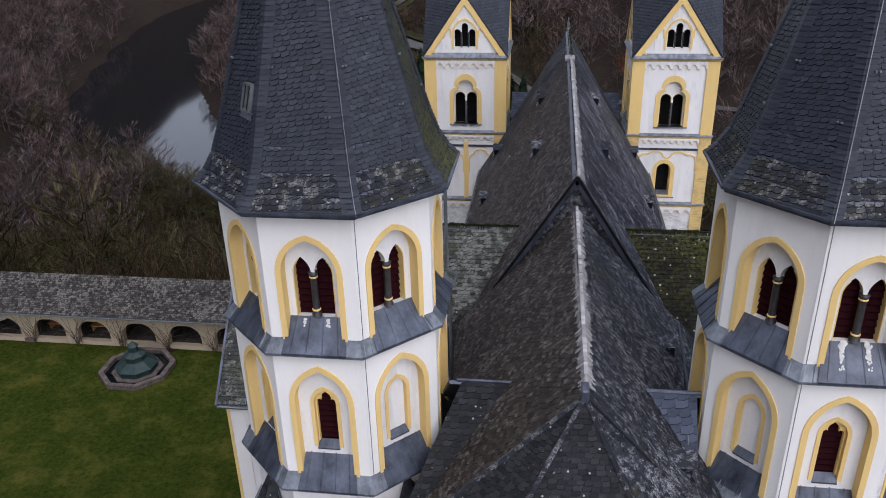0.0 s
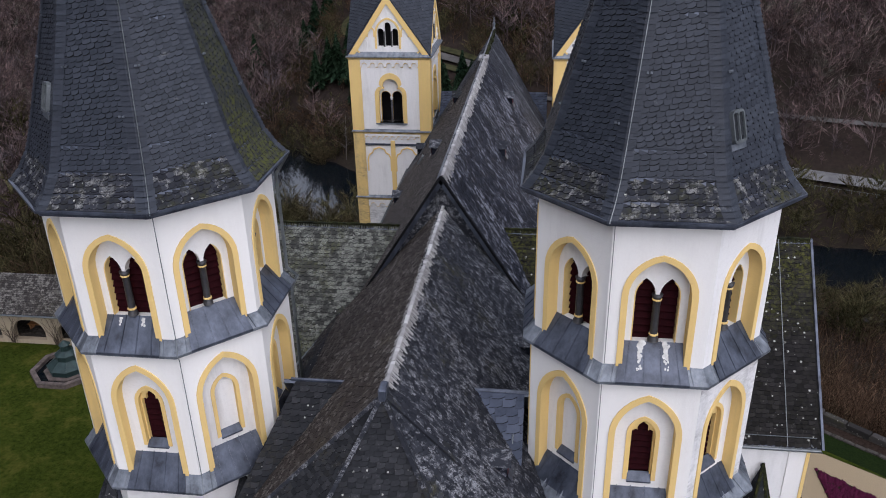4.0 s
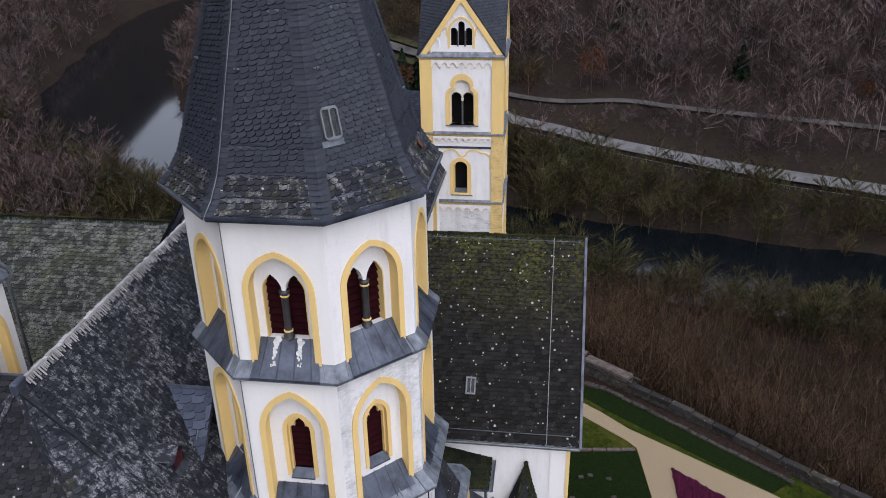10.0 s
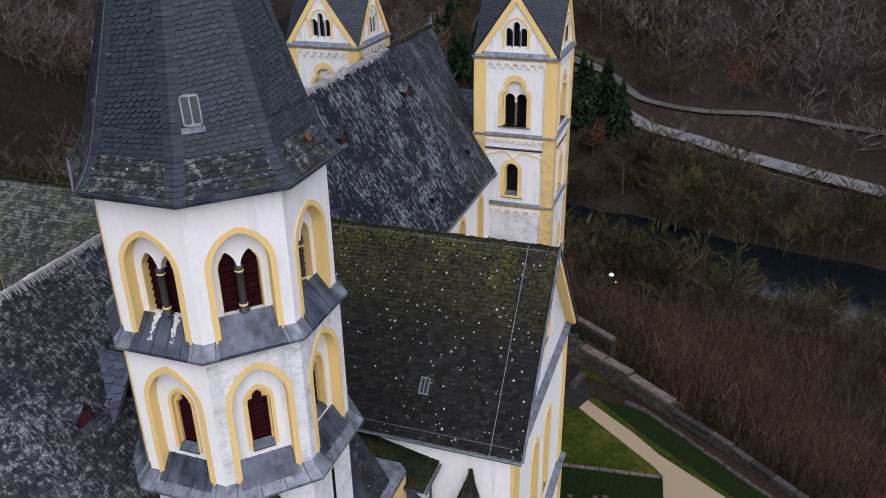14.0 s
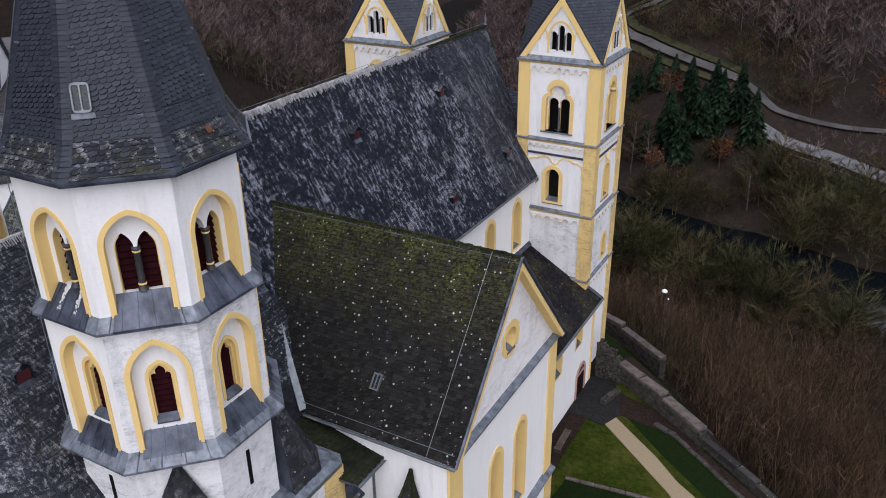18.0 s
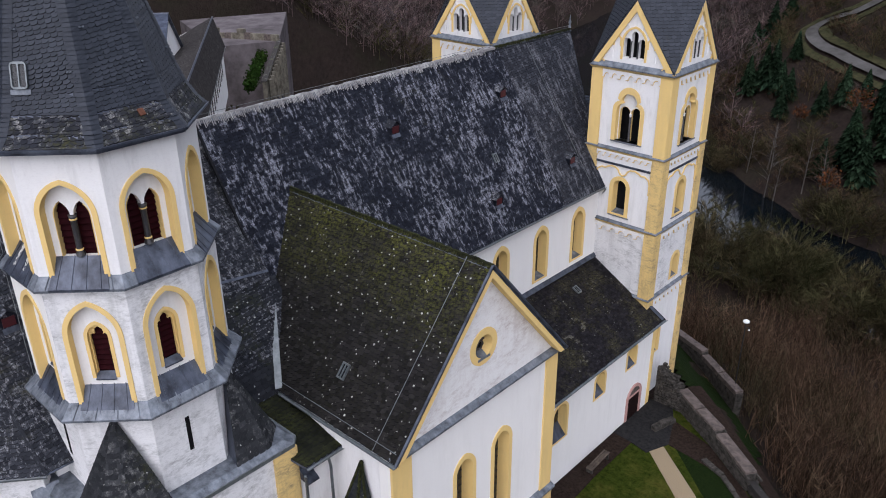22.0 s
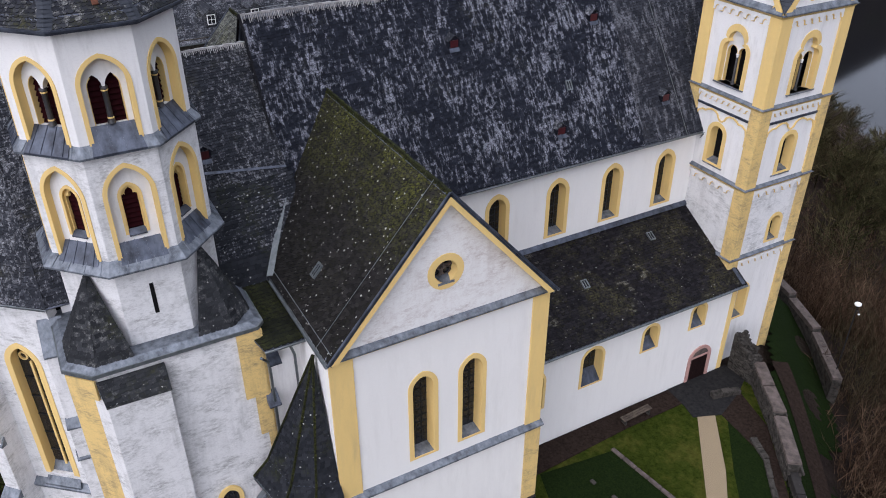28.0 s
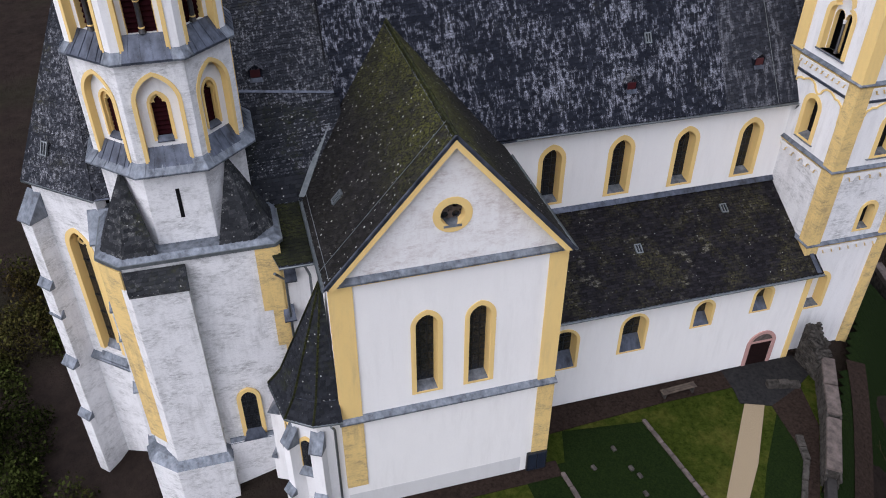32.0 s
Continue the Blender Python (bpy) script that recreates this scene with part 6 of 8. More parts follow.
def axis(lo, hi, fine_lo, fine_hi, fine, coarse):
    a = list(np.arange(lo, fine_lo, coarse)) + list(np.arange(fine_lo, fine_hi, fine)) + list(np.arange(fine_hi, hi + coarse, coarse))
    return [float(v) for v in a]


gx, gy = axis(-1700, 1700, -260, 160, 4.0, 50.0), axis(-900, 2300, -40, 480, 4.0, 50.0)
V = [(x, y, ground_z(x, y)) for y in gy for x in gx]
nx = len(gx)
F = [(j * nx + i, j * nx + i + 1, (j + 1) * nx + i + 1, (j + 1) * nx + i) for j in range(len(gy) - 1) for i in range(nx - 1)]


def ground_mat():
    m, nt, b = nodes_of("winter_woodland_floor")
    c = ramp(nt, noisy(nt, 0.05, 8, 0.7), [(0.3, (0.021, 0.0175, 0.017)), (0.5, (0.034, 0.025, 0.022)), (0.7, (0.026, 0.029, 0.017))])
    c2 = ramp(nt, noisy(nt, 0.8, 8, 0.75), [(0.3, (0.006, 0.005, 0.0045)), (0.7, (0.040, 0.030, 0.024))])
    col(nt, b, mix(nt, 0.5, c, c2))
    b.inputs["Roughness"].default_value = 0.95
    b.inputs["Specular IOR Level"].default_value = 0.0
    bumped(nt, b, noisy(nt, 1.5, 8, 0.75), 1.0, 0.4)
    return m


def lawn_mat():
    m, nt, b = nodes_of("winter_lawn")
    c = ramp(nt, noisy(nt, 0.35, 6, 0.7), [(0.32, (0.008, 0.018, 0.003)), (0.5, (0.024, 0.038, 0.006)), (0.66, (0.105, 0.095, 0.022))])
    c2 = ramp(nt, noisy(nt, 3.2, 10, 0.88), [(0.36, (0.002, 0.006, 0.001)), (0.64, (0.078, 0.092, 0.018))])
    col(nt, b, mix(nt, 0.5, c, c2))
    b.inputs["Roughness"].default_value = 0.95
    b.inputs["Specular IOR Level"].default_value = 0.0
    bumped(nt, b, noisy(nt, 9, 9, 0.85), 1.0, 0.12)
    return m


LAWN = lawn_mat()
tagged(part("ground", (V, F), ground_mat(), None, "brown winter woodland floor falling to the river"), category="ground", kind="structure").data.shade_smooth()


def water_mat():
    m, nt, b = nodes_of("river_water")
    b.inputs["Base Color"].default_value = (0.003, 0.005, 0.007, 1)
    b.inputs["Roughness"].default_value = 0.06
    bumped(nt, b, noisy(nt, 0.6, 4, 0.5), 0.05, 0.05)
    return m


def ribbon(pts, w, z=None, lift=0.0, sub=1):
    out = []
    P = [Vector((*p, 0)) for p in pts]
    for i, p in enumerate(P):
        d = (P[min(i + 1, len(P) - 1)] - P[max(i - 1, 0)]).normalized()
        s = Vector((-d.y, d.x, 0))
        for k in (-1, 1):
            q = p + s * (w * k / 2)
            out.append((q.x, q.y, z if z is not None else max(ground_z(q.x, q.y), ground_z(p.x, p.y)) + lift))
    return out, [(2 * i, 2 * i + 1, 2 * i + 3, 2 * i + 2) for i in range(len(P) - 1)]


def spline(pts, n=6):
    out = []
    P = [pts[0], *pts, pts[-1]]
    for i in range(1, len(P) - 2):
        for k in range(n):
            t = k / n
            a, b, c, d = P[i - 1], P[i], P[i + 1], P[i + 2]
            out.append(tuple(0.5 * (2 * b[j] + (c[j] - a[j]) * t + (2 * a[j] - 5 * b[j] + 4 * c[j] - d[j]) * t * t + (3 * b[j] - a[j] - 3 * c[j] + d[j]) * t ** 3) for j in (0, 1)))
    return out + [tuple(pts[-1])]


tagged(part("river", ribbon([(240, 95), *RIVER, (-249, 1000)], 110, RZ), water_mat(), None, "dark still river that mirrors the pale sky"), category="river", kind="structure")
ROADLINE = spline(ROADPTS)
TRACKLINE = spline(TRACKPTS)
tagged(part("road", ribbon(ROADLINE, 5.4, None, 0.35), ROAD, None, "pale grey country road along the far bank"), category="road", kind="structure")
tagged(part("road_upper", ribbon([p for p in TRACKLINE if p[0] > -23], 2.8, None, 0.35), TRACK, None, "narrow pale track climbing the far slope"), category="track", kind="structure")
BEND = [p for p in TRACKLINE if p[0] < -20]
tagged(part("road_bend", ribbon(BEND, 4.0, None, 0.38), TRACK, None, "pale asphalt road in a bend on the wooded slope"), category="road", kind="structure")
VERGE = simple("olive_grass_verge", (0.020, 0.021, 0.011), (0.054, 0.052, 0.026), 0.5, 0.95, bump=0.5)
for k in (-1, 1):
    edge = [(x - 3.6 * k * dy, y + 3.6 * k * dx) for (x, y), dx, dy in ((p, (q[0] - p[0]) / math.dist(p, q), (q[1] - p[1]) / math.dist(p, q)) for p, q in zip(BEND, BEND[1:]))]
    tagged(part("grass_verge", ribbon(edge, 3.2, None, 0.15), VERGE, None, "olive grass verge beside the bend of the road"), category="grass", kind="structure")


def sheet(name, loop, z0, z1, mat, label, cat):
    return tagged(part(name, prism(loop, z0, z1), mat, None, label), category=cat, kind="structure")


sheet("lawn_court", [(-62, 21), (-12.6, 21), (-12.6, 46), (-62, 46)], -0.3, 0.02, LAWN, "green winter lawn of the courtyard with worn yellow patches", "lawn")
sheet("lawn_garden", [(9.3, 31.6), (9.3, 48.4), (11.2, 48.4), (15.0, 46.2), (25.0, 38.0), (36, 28.5), (30, 21), (12.4, 22)], -0.3, 0.02, LAWN, "dark green winter lawn below the church", "lawn")

# ---- garden below the church ----
def strip(a, b, w, z0, z1, wob=0.0):
    a, b = Vector((*a, 0)), Vector((*b, 0))
    d = (b - a).normalized()
    s = Vector((-d.y, d.x, 0)) * w / 2
    return prism([(a + s)[:2], (b + s)[:2], (b - s)[:2], (a - s)[:2]], z0, z1)


STONE_LICHEN = slate("dark_lichened_capping", (0.016, 0.015, 0.0145), (0.050, 0.046, 0.044), (0.30, 0.30, 0.28), 0.72, 0.4, (0.055, 0.055, 0.015), 0.85, 0.6)
DARKLAWN = simple("dark_shaded_lawn", (0.003, 0.007, 0.002), (0.012, 0.021, 0.005), 11, 0.95, bump=1.0)
sheet("grave_lawn", [(10.9, 34.0), (11.4, 38.2), (17.1, 38.95), (17.6, 35.2), (17.9, 31.5), (12.9, 31.2), (12.7, 33.4)], -0.2, 0.035, DARKLAWN, "dark mossy lawn with small grave markers", "lawn")
sheet("bank_lawn", [(12.4, 45.3), (15.6, 44.6), (25.1, 37.1), (24.0, 36.2), (15.5, 42.6)], -0.2, 0.03, DARKLAWN, "dark lawn strip along the terrace wall", "lawn")
sheet("gravel_path", [(11.65, 43.85), (16.6, 39.75), (17.15, 39.1), (17.6, 35.2), (18.0, 30.0), (30, 30.5), (24.3, 35.9), (16.8, 40.85), (15.25, 42.3), (12.0, 44.8)], -0.2, 0.045, GRAVEL, "beige gravel path widening below the church", "path")
sheet("soil_border", [(9.3, 32.6), (10.9, 33.2), (10.5, 40.0), (10.5, 43.9), (9.3, 44.3)], -0.2, 0.06, MULCH, "dark bare soil along the aisle wall", "flower bed")
sheet("soil_border_transept", [(12.62, 22.5), (13.5, 22.5), (13.4, 33.0), (12.5, 33.0)], -0.2, 0.06, MULCH, "dark bare soil along the transept wall", "flower bed")
sheet("soil_terrace", [(12.1, 45.1), (11.2, 47.4), (14.0, 46.6), (25.6, 38.2), (25.1, 37.2), (15.7, 44.7)], -0.2, 0.05, MULCH, "dark soil behind the terrace wall", "flower bed")
sheet("apron", [(9.22, 43.9), (10.7, 43.8), (11.6, 43.6), (12.2, 45.1), (11.4, 47.2), (10.6, 48.6), (9.25, 48.3)], -0.2, 0.07, ASPHALT, "wet dark asphalt in front of the portal", "pavement")
rng = random.Random(11)
bed = thing("heather_bed", (20.4, 35.4, 0), "triangular bed of purple heather edged with gravel", "flower bed")
part("soil", prism([(18.9, 37.6), (19.0, 32.5), (24.5, 33.0)], 0.0, 0.09), MULCH, bed)
V, F = [], []
for i in range(900):
    a, b = rng.random(), rng.random()
    if a + b > 1:
        a, b = 1 - a, 1 - b
    p = Vector((18.95, 37.45, 0.08)) + a * Vector((0.1, -4.8, 0)) + b * Vector((5.2, -4.3, 0))
    r = 0.10 + 0.07 * rng.random()
    k = len(V)
    V += [p + Vector((r * math.cos(t), r * math.sin(t), 0)) for t in (0.3, 1.9, 3.4, 5.0)] + [p + Vector((0.03 * rng.random(), 0.03 * rng.random(), r * 1.3))]
    F += [(k + j, k + (j + 1) % 4, k + 4) for j in range(4)]
tagged(part("heather", (V, F), HEATHER, bed), kind="stuff")
# edging stones
edge = thing("stone_edging", (14, 38.6, 0), "low row of mossy edging stones across the lawn", "edging")


def stones_along(a, b, w, h, step, parent, mat, name="stone", jit=0.04, z=0.0, grow=None):
    a, b = Vector((*a, 0)), Vector((*b, 0))
    L = (b - a).length
    n = max(1, int(L / step))
    ang = math.atan2((b - a).y, (b - a).x)
    for i in range(n):
        c = a.lerp(b, (i + 0.5) / n)
        l = L / n * 0.96
        hh = h * (1 + jit * 3 * (rng.random() - 0.5))
        d = bevbox(-l / 2, l / 2, -w / 2 * (1 + jit * (rng.random() - 0.5)), w / 2, -0.2, hh, min(0.03, w * 0.15))
        part(name, xf(pose(c.x, c.y, z, 0, 0, math.degrees(ang) + jit * 40 * (rng.random() - 0.5)), d), mat, parent)


stones_along((11.3, 38.25), (17.05, 38.95), 0.22, 0.14, 0.8, edge, STONE)
edge2 = thing("stone_edging", (14, 33.1, 0), "low row of mossy edging stones across the lawn", "edging")
stones_along((13.25, 33.05), (17.7, 33.5), 0.22, 0.14, 0.8, edge2, STONE)
edge3 = thing("block_edging", (20, 41, 0), "row of rough stone blocks along the flower bed", "edging")
stones_along((14.3, 45.2), (15.7, 44.65), 0.35, 0.18, 0.7, edge3, STONE_DARK, "block", 0.16)
stones_along((15.7, 44.65), (25.3, 37.1), 0.28, 0.14, 0.62, edge3, STONE_DARK, "block", 0.2)
edge4 = thing("block_edging", (11.8, 46.2, 0), "short low wall of rough stone blocks", "edging")
stones_along((10.9, 45.6), (11.35, 47.3), 0.4, 0.35, 0.55, edge4, STONE_DARK, "block", 0.1)
for x, y in ((12.6, 36.0), (13.9, 36.3), (14.4, 36.5), (15.4, 36.3), (13.4, 34.6), (15.6, 34.9)):
    g = part("grave_marker", xf(pose(x, y, 0.03, 0, 0, 8 + 6 * rng.random()), bevbox(-0.15, 0.15, -0.10, 0.10, -0.1, 0.10, 0.03)), STONE_DARK, None)
    tagged(g, "small flat grey stone grave marker in the lawn", "grave marker", "grave markers")
# terrace wall with capping slabs
tw = thing("terrace_wall", (18, 45, 0), "rubble terrace wall with pinkish sandstone capping slabs", "garden wall")
line = [(10.9, 49.0), (14.4, 46.8), (17.2, 44.75), (20.7, 42.3), (25.0, 38.7), (28.8, 35.9), (34.5, 30.0)]
for i, (a, b) in enumerate(zip(line, line[1:])):
    h = (1.15, 0.95, 0.42, 0.3, 0.25, 0.2)[i]
    part("wall_body", strip(a, b, 0.62 if i < 2 else 0.42, -6.0, h), STONE_DARK, tw)
    stones_along(a, b, 0.68 if i < 2 else 0.44, 0.16, 1.9 if i < 2 else 1.2, tw, STONE if i < 2 else STONE_LICHEN, "capping_slab", 0.03, h)
    # rubble faces
    A, B = Vector((*a, 0)), Vector((*b, 0))
    d = (B - A).normalized()
    s = Vector((-d.y, d.x, 0))
    L = (B - A).length
    if i < 2:
        V, F = [], []
        for side in (-1, 1):
            z = 0.0 if side < 0 else -1.2
            while z < h - 0.1:
                t = 0
                while t < L:
                    l = 0.25 + 0.3 * rng.random()
                    hh = 0.16 + 0.07 * rng.random()
                    k = len(V)
                    q = A + d * t + s * side * 0.30
                    v, f = bevbox(0.01, l - 0.02, -0.05, 0.05 + 0.03 * rng.random(), 0, hh - 0.02, 0.02)
                    m = Matrix.Translation(q + Vector((0, 0, z))) @ Matrix((d, s * side, Vector((0, 0, 1)))).transposed().to_4x4()
                    V += [m @ Vector(p) for p in v]
                    F += [tuple(k + j for j in g) for g in f]
                    t += l
                z += 0.2
        tagged(part("rubble", (V, F), STONE_DARK, tw), kind="stuff")
w2 = thing("outer_wall", (9, 56, 0), "low outer wall with pinkish stone capping slabs", "garden wall")
line2 = [(2.4, 59.8), (5.4, 58.9), (8.6, 57.5), (12.4, 54.8)]
for i, (a, b) in enumerate(zip(line2, line2[1:])):
    zz = -0.9 - 0.3 * i
    part("wall_body", strip(a, b, 0.55, -8.0, zz), STONE_DARK, w2)
    stones_along(a, b, 0.58, 0.18, 1.8, w2, STONE, "capping_slab", 0.03, zz)
# grass slope between the terrace and the outer wall
V, F, ids = [], [], {}
for i in range(64):
    for j in range(64):
        x, y = 2.0 + 0.5 * i, 36.0 + 0.4 * j
        if -0.35 < plateau(x, y) < (4.4 if x < 16 else 3.4):
            ids[i, j] = len(V)
            V.append((x, y, ground_z(x, y) + 0.05))
for i, j in ids:
    q = [ids.get((i + a, j + b)) for a, b in ((0, 0), (1, 0), (1, 1), (0, 1))]
    if None not in q:
        F.append(tuple(q))
tagged(part("grass_bank", (V, F), DARKLAWN, None, "dark green grass slope between the garden walls"), category="grass", kind="structure")
tagged(part("wall_path", ribbon(spline([(10.6, 51.4), (13.6, 49.6), (17.0, 47.3), (21.2, 44.2), (26.0, 40.4), (31.0, 36.4)]), 1.0, None, 0.10), MULCH, None, "narrow dark earth path behind the terrace wall"), category="path", kind="structure")
# ruined wall stump at the tower's foot
st = thing("wall_stump", (10.1, 48.9, 0), "ruined mossy rubble wall stump against the tower", "wall")
part("core", ([(9.4, 48.45, -0.5), (10.95, 48.45, -0.5), (10.95, 49.1, -0.5), (9.4, 49.1, -0.5), (9.4, 48.5, 2.35), (10.85, 48.5, 1.25), (10.85, 49.05, 1.25), (9.4, 49.05, 2.35)],
               [(0, 1, 2, 3), (4, 5, 6, 7), (0, 1, 5, 4), (1, 2, 6, 5), (2, 3, 7, 6), (3, 0, 4, 7)]), STONE_DARK, st)
V, F = [], []
for row in range(14):
    z, x = 0.18 * row, 9.4
    while x < 11.0:
        l = 0.16 + 0.22 * rng.random()
        if z < 2.38 - 0.76 * (x - 9.4) + 0.12 * rng.random():
            for y, q in ((48.42, -1), (49.12, 1)):
                d = bevbox(0.005, l - 0.015, -0.09, 0.09 + 0.04 * rng.random(), 0.0, 0.15 + 0.03 * rng.random(), 0.025)
                m = Matrix.Translation((x, y, z)) @ Euler((0.06 * rng.gauss(0, 1), 0.08 * rng.gauss(0, 1), 0.06 * rng.gauss(0, 1))).to_matrix().to_4x4()
                k = len(V)
                V += [m @ Vector(p) for p in d[0]]
                F += [tuple(k + j for j in g) for g in d[1]]
        x += l
for i in range(26):
    t = rng.random()
    r = 0.10 + 0.12 * rng.random()
    m = Matrix.Translation((9.45 + 1.4 * t, 48.55 + 0.45 * rng.random(), 2.36 - 1.06 * t)) @ Euler((0.3 * rng.random(), 0.62, 3 * rng.random())).to_matrix().to_4x4()
    d = bevbox(-r, r, -r * 0.8, r * 0.8, -0.06, 0.07, 0.03)
    k = len(V)
    V += [m @ Vector(p) for p in d[0]]
    F += [tuple(k + j for j in g) for g in d[1]]
tagged(part("rubble", (V, F), STONE_DARK, st), kind="stuff")
lamp = thing("path_lamp", (11.75, 55.5, -1.5), "grey garden lamp post with white shallow shade", "lamp post")
part("arm", tube([(11.75, 55.5, 3.1), (11.95, 55.35, 3.25), (12.12, 55.22, 3.22)], 0.03, 6), IRON, lamp)
part("side_lamp", lathe([(0.02, 0.0), (0.07, 0.03), (0.02, 0.1)], (12.12, 55.22, 3.1), 8), WHITEPAINT, lamp)
part("post", tube([(11.75, 55.5, -3.0), (11.75, 55.5, 3.4)], 0.04, 8), IRON, lamp)
part("shade", lathe([(0.05, 3.4), (0.17, 3.46), (0.21, 3.52), (0.19, 3.58), (0.04, 3.68)], (11.75, 55.5, 0), 12), WHITEPAINT, lamp, "white round shade")
bn = thing("bench", (9.9, 40.6, 0), "weathered grey plank bench beside the aisle wall", "bench")
for k in range(3):
    part("plank", xf(pose(10.0 + 0.14 * k, 40.8, 0.42, 0, 0, 3), bevbox(-0.06, 0.06, -1.0, 1.0, 0, 0.045, 0.01)), BARK, bn)
for y in (40.0, 41.6):
    part("leg", bevbox(9.92, 10.32, y - 0.05, y + 0.05, 0.0, 0.42, 0.01), STONE_DARK, bn)

# ---- courtyard on the other side: arcade and fountain ----
arc = thing("arcade", (-40, 46.5, 0), "cream plaster garden arcade with round arches under brown slate", "arcade")
M = face_frame((-40.0, 45.7, 0), (0, -1, 0))
holes = [arch(-4.25 + 3.45 * i + 0.9, 0.35, 1.22, 0.95, 1.02, 8) for i in range(7)]
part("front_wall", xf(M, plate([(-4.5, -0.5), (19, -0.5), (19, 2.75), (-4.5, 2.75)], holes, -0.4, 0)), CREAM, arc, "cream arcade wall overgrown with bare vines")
part("back_wall", box(-44.5, -21, 48.6, 48.9, -1, 2.7), STONE_DARK, arc)
part("floor", box(-44.5, -21, 45.8, 48.6, -0.5, 0.15), STONE_DARK, arc)
roof_face([(-44.5, 45.25, 2.65), (-21, 45.25, 2.65), (-21, 47.4, 4.85), (-44.5, 47.4, 4.85)], SLATE_BROWN, arc, 101, 0.24, 0.16, 0.1, "brown mottled slates")
roof_face([(-44.5, 49.4, 2.65), (-21, 49.4, 2.65), (-21, 47.4, 4.85), (-44.5, 47.4, 4.85)], SLATE_BROWN, arc, 102, 0.4, 0.3, 0.1)
gutter((-44.5, 45.2, 2.62), (-21, 45.2, 2.62), arc)
for i in range(7):
    u = -40 - 21.5 + 3.45 * i + 0.9
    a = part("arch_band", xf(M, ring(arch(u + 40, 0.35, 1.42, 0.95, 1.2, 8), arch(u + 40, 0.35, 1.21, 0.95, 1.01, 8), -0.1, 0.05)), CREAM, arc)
    part("plinth_block", xf(M, bevbox(u + 40 + 1.35, u + 40 + 2.1, -0.2, 0.35, -0.3, 0.12, 0.02)), STONE, arc)
for i in range(7):
    x0 = -43.9 + 3.45 * i + 0.9 + 1.72
    V, F = [], []
    for k in range(16):
        x, z, a = x0 + rng.gauss(0, 0.12), 0.1, math.pi / 2
        pts = []
        for j in range(9):
            pts.append((x, 45.62 - 0.05 * rng.random(), min(z, 2.75)))
            a += rng.gauss(0, 0.35)
            x, z = x + 0.33 * math.cos(a), z + 0.33 * math.sin(a)
        v, f = tube(pts, [0.022 - 0.002 * j for j in range(9)], 3)
        m = len(V)
        V += list(v)
        F += [tuple(m + q for q in g) for g in f]
    part("bare_vine", (V, F), BARK, arc, "bare brown climbing vine")
wood = simple("orange_brown_bench_wood", (0.20, 0.09, 0.035), (0.34, 0.17, 0.07), 6, 0.6, stretch=(0.3, 4, 4))
for x in (-36.6, -33.2):
    b = thing("bench", (x, 47.6, 0.15), "orange-brown wooden bench inside the arcade", "bench", "arcade benches")
    part("seat", bevbox(x - 1.1, x + 1.1, 47.3, 47.75, 0.55, 0.62, 0.01), wood, b)
    part("backrest", bevbox(x - 1.1, x + 1.1, 47.78, 47.84, 0.7, 1.1, 0.01), wood, b)
    for s in (-0.95, 0.95):
        part("leg", bevbox(x + s - 0.04, x + s + 0.04, 47.32, 47.82, 0.15, 0.55, 0.01), wood, b)
FX, FY = -28.45, 42.9
octo = lambda r, off=0.0: [(FX + r * math.cos(2 * math.pi * (k + 0.5) / 8 + off), FY + r * math.sin(2 * math.pi * (k + 0.5) / 8 + off)) for k in range(8)]
fo = thing("fountain", (FX, FY, 0), "octagonal stone fountain basin with a green copper cover", "fountain")
oo, oi = octo(2.55), octo(2.2)
for k in range(8):
    j = (k + 1) % 8
    part("rim_stone", prism([oo[k], oo[j], oi[j], oi[k]], -0.1, 0.34), STONE, fo)
part("basin_floor", prism(octo(2.22), -0.1, 0.06), STONE_DARK, fo)
part("basin_water", prism(octo(2.18), 0.05, 0.09), water_mat(), fo, "dark water in the basin")
part("inner_step", prism(octo(1.75), 0.0, 0.16, octo(1.7)), STONE, fo)
for (r0, z0, r1, z1) in ((1.38, 0.15, 1.30, 0.55), (1.45, 0.55, 0.75, 0.98), (0.75, 0.98, 0.66, 1.35), (0.78, 1.35, 0.36, 1.6), (0.36, 1.6, 0.3, 2.0), (0.4, 2.0, 0.05, 2.3)):
    part("copper_tier", prism(octo(r0), z0, z1, octo(r1)), COPPER, fo)
for k in range(8):
    a = 2 * math.pi * (k + 0.5) / 8
    part("seam", tube([(FX + 1.46 * math.cos(a), FY + 1.46 * math.sin(a), 0.56), (FX + 0.75 * math.cos(a), FY + 0.75 * math.sin(a), 0.99)], 0.025, 4), COPPER, fo)
part("base_stones", prism([(FX + 0.6, FY + 2.5), (FX + 1.4, FY + 2.3), (FX + 1.9, FY + 3.0), (FX + 1.0, FY + 3.3)], 0.0, 0.05), MULCH, fo)

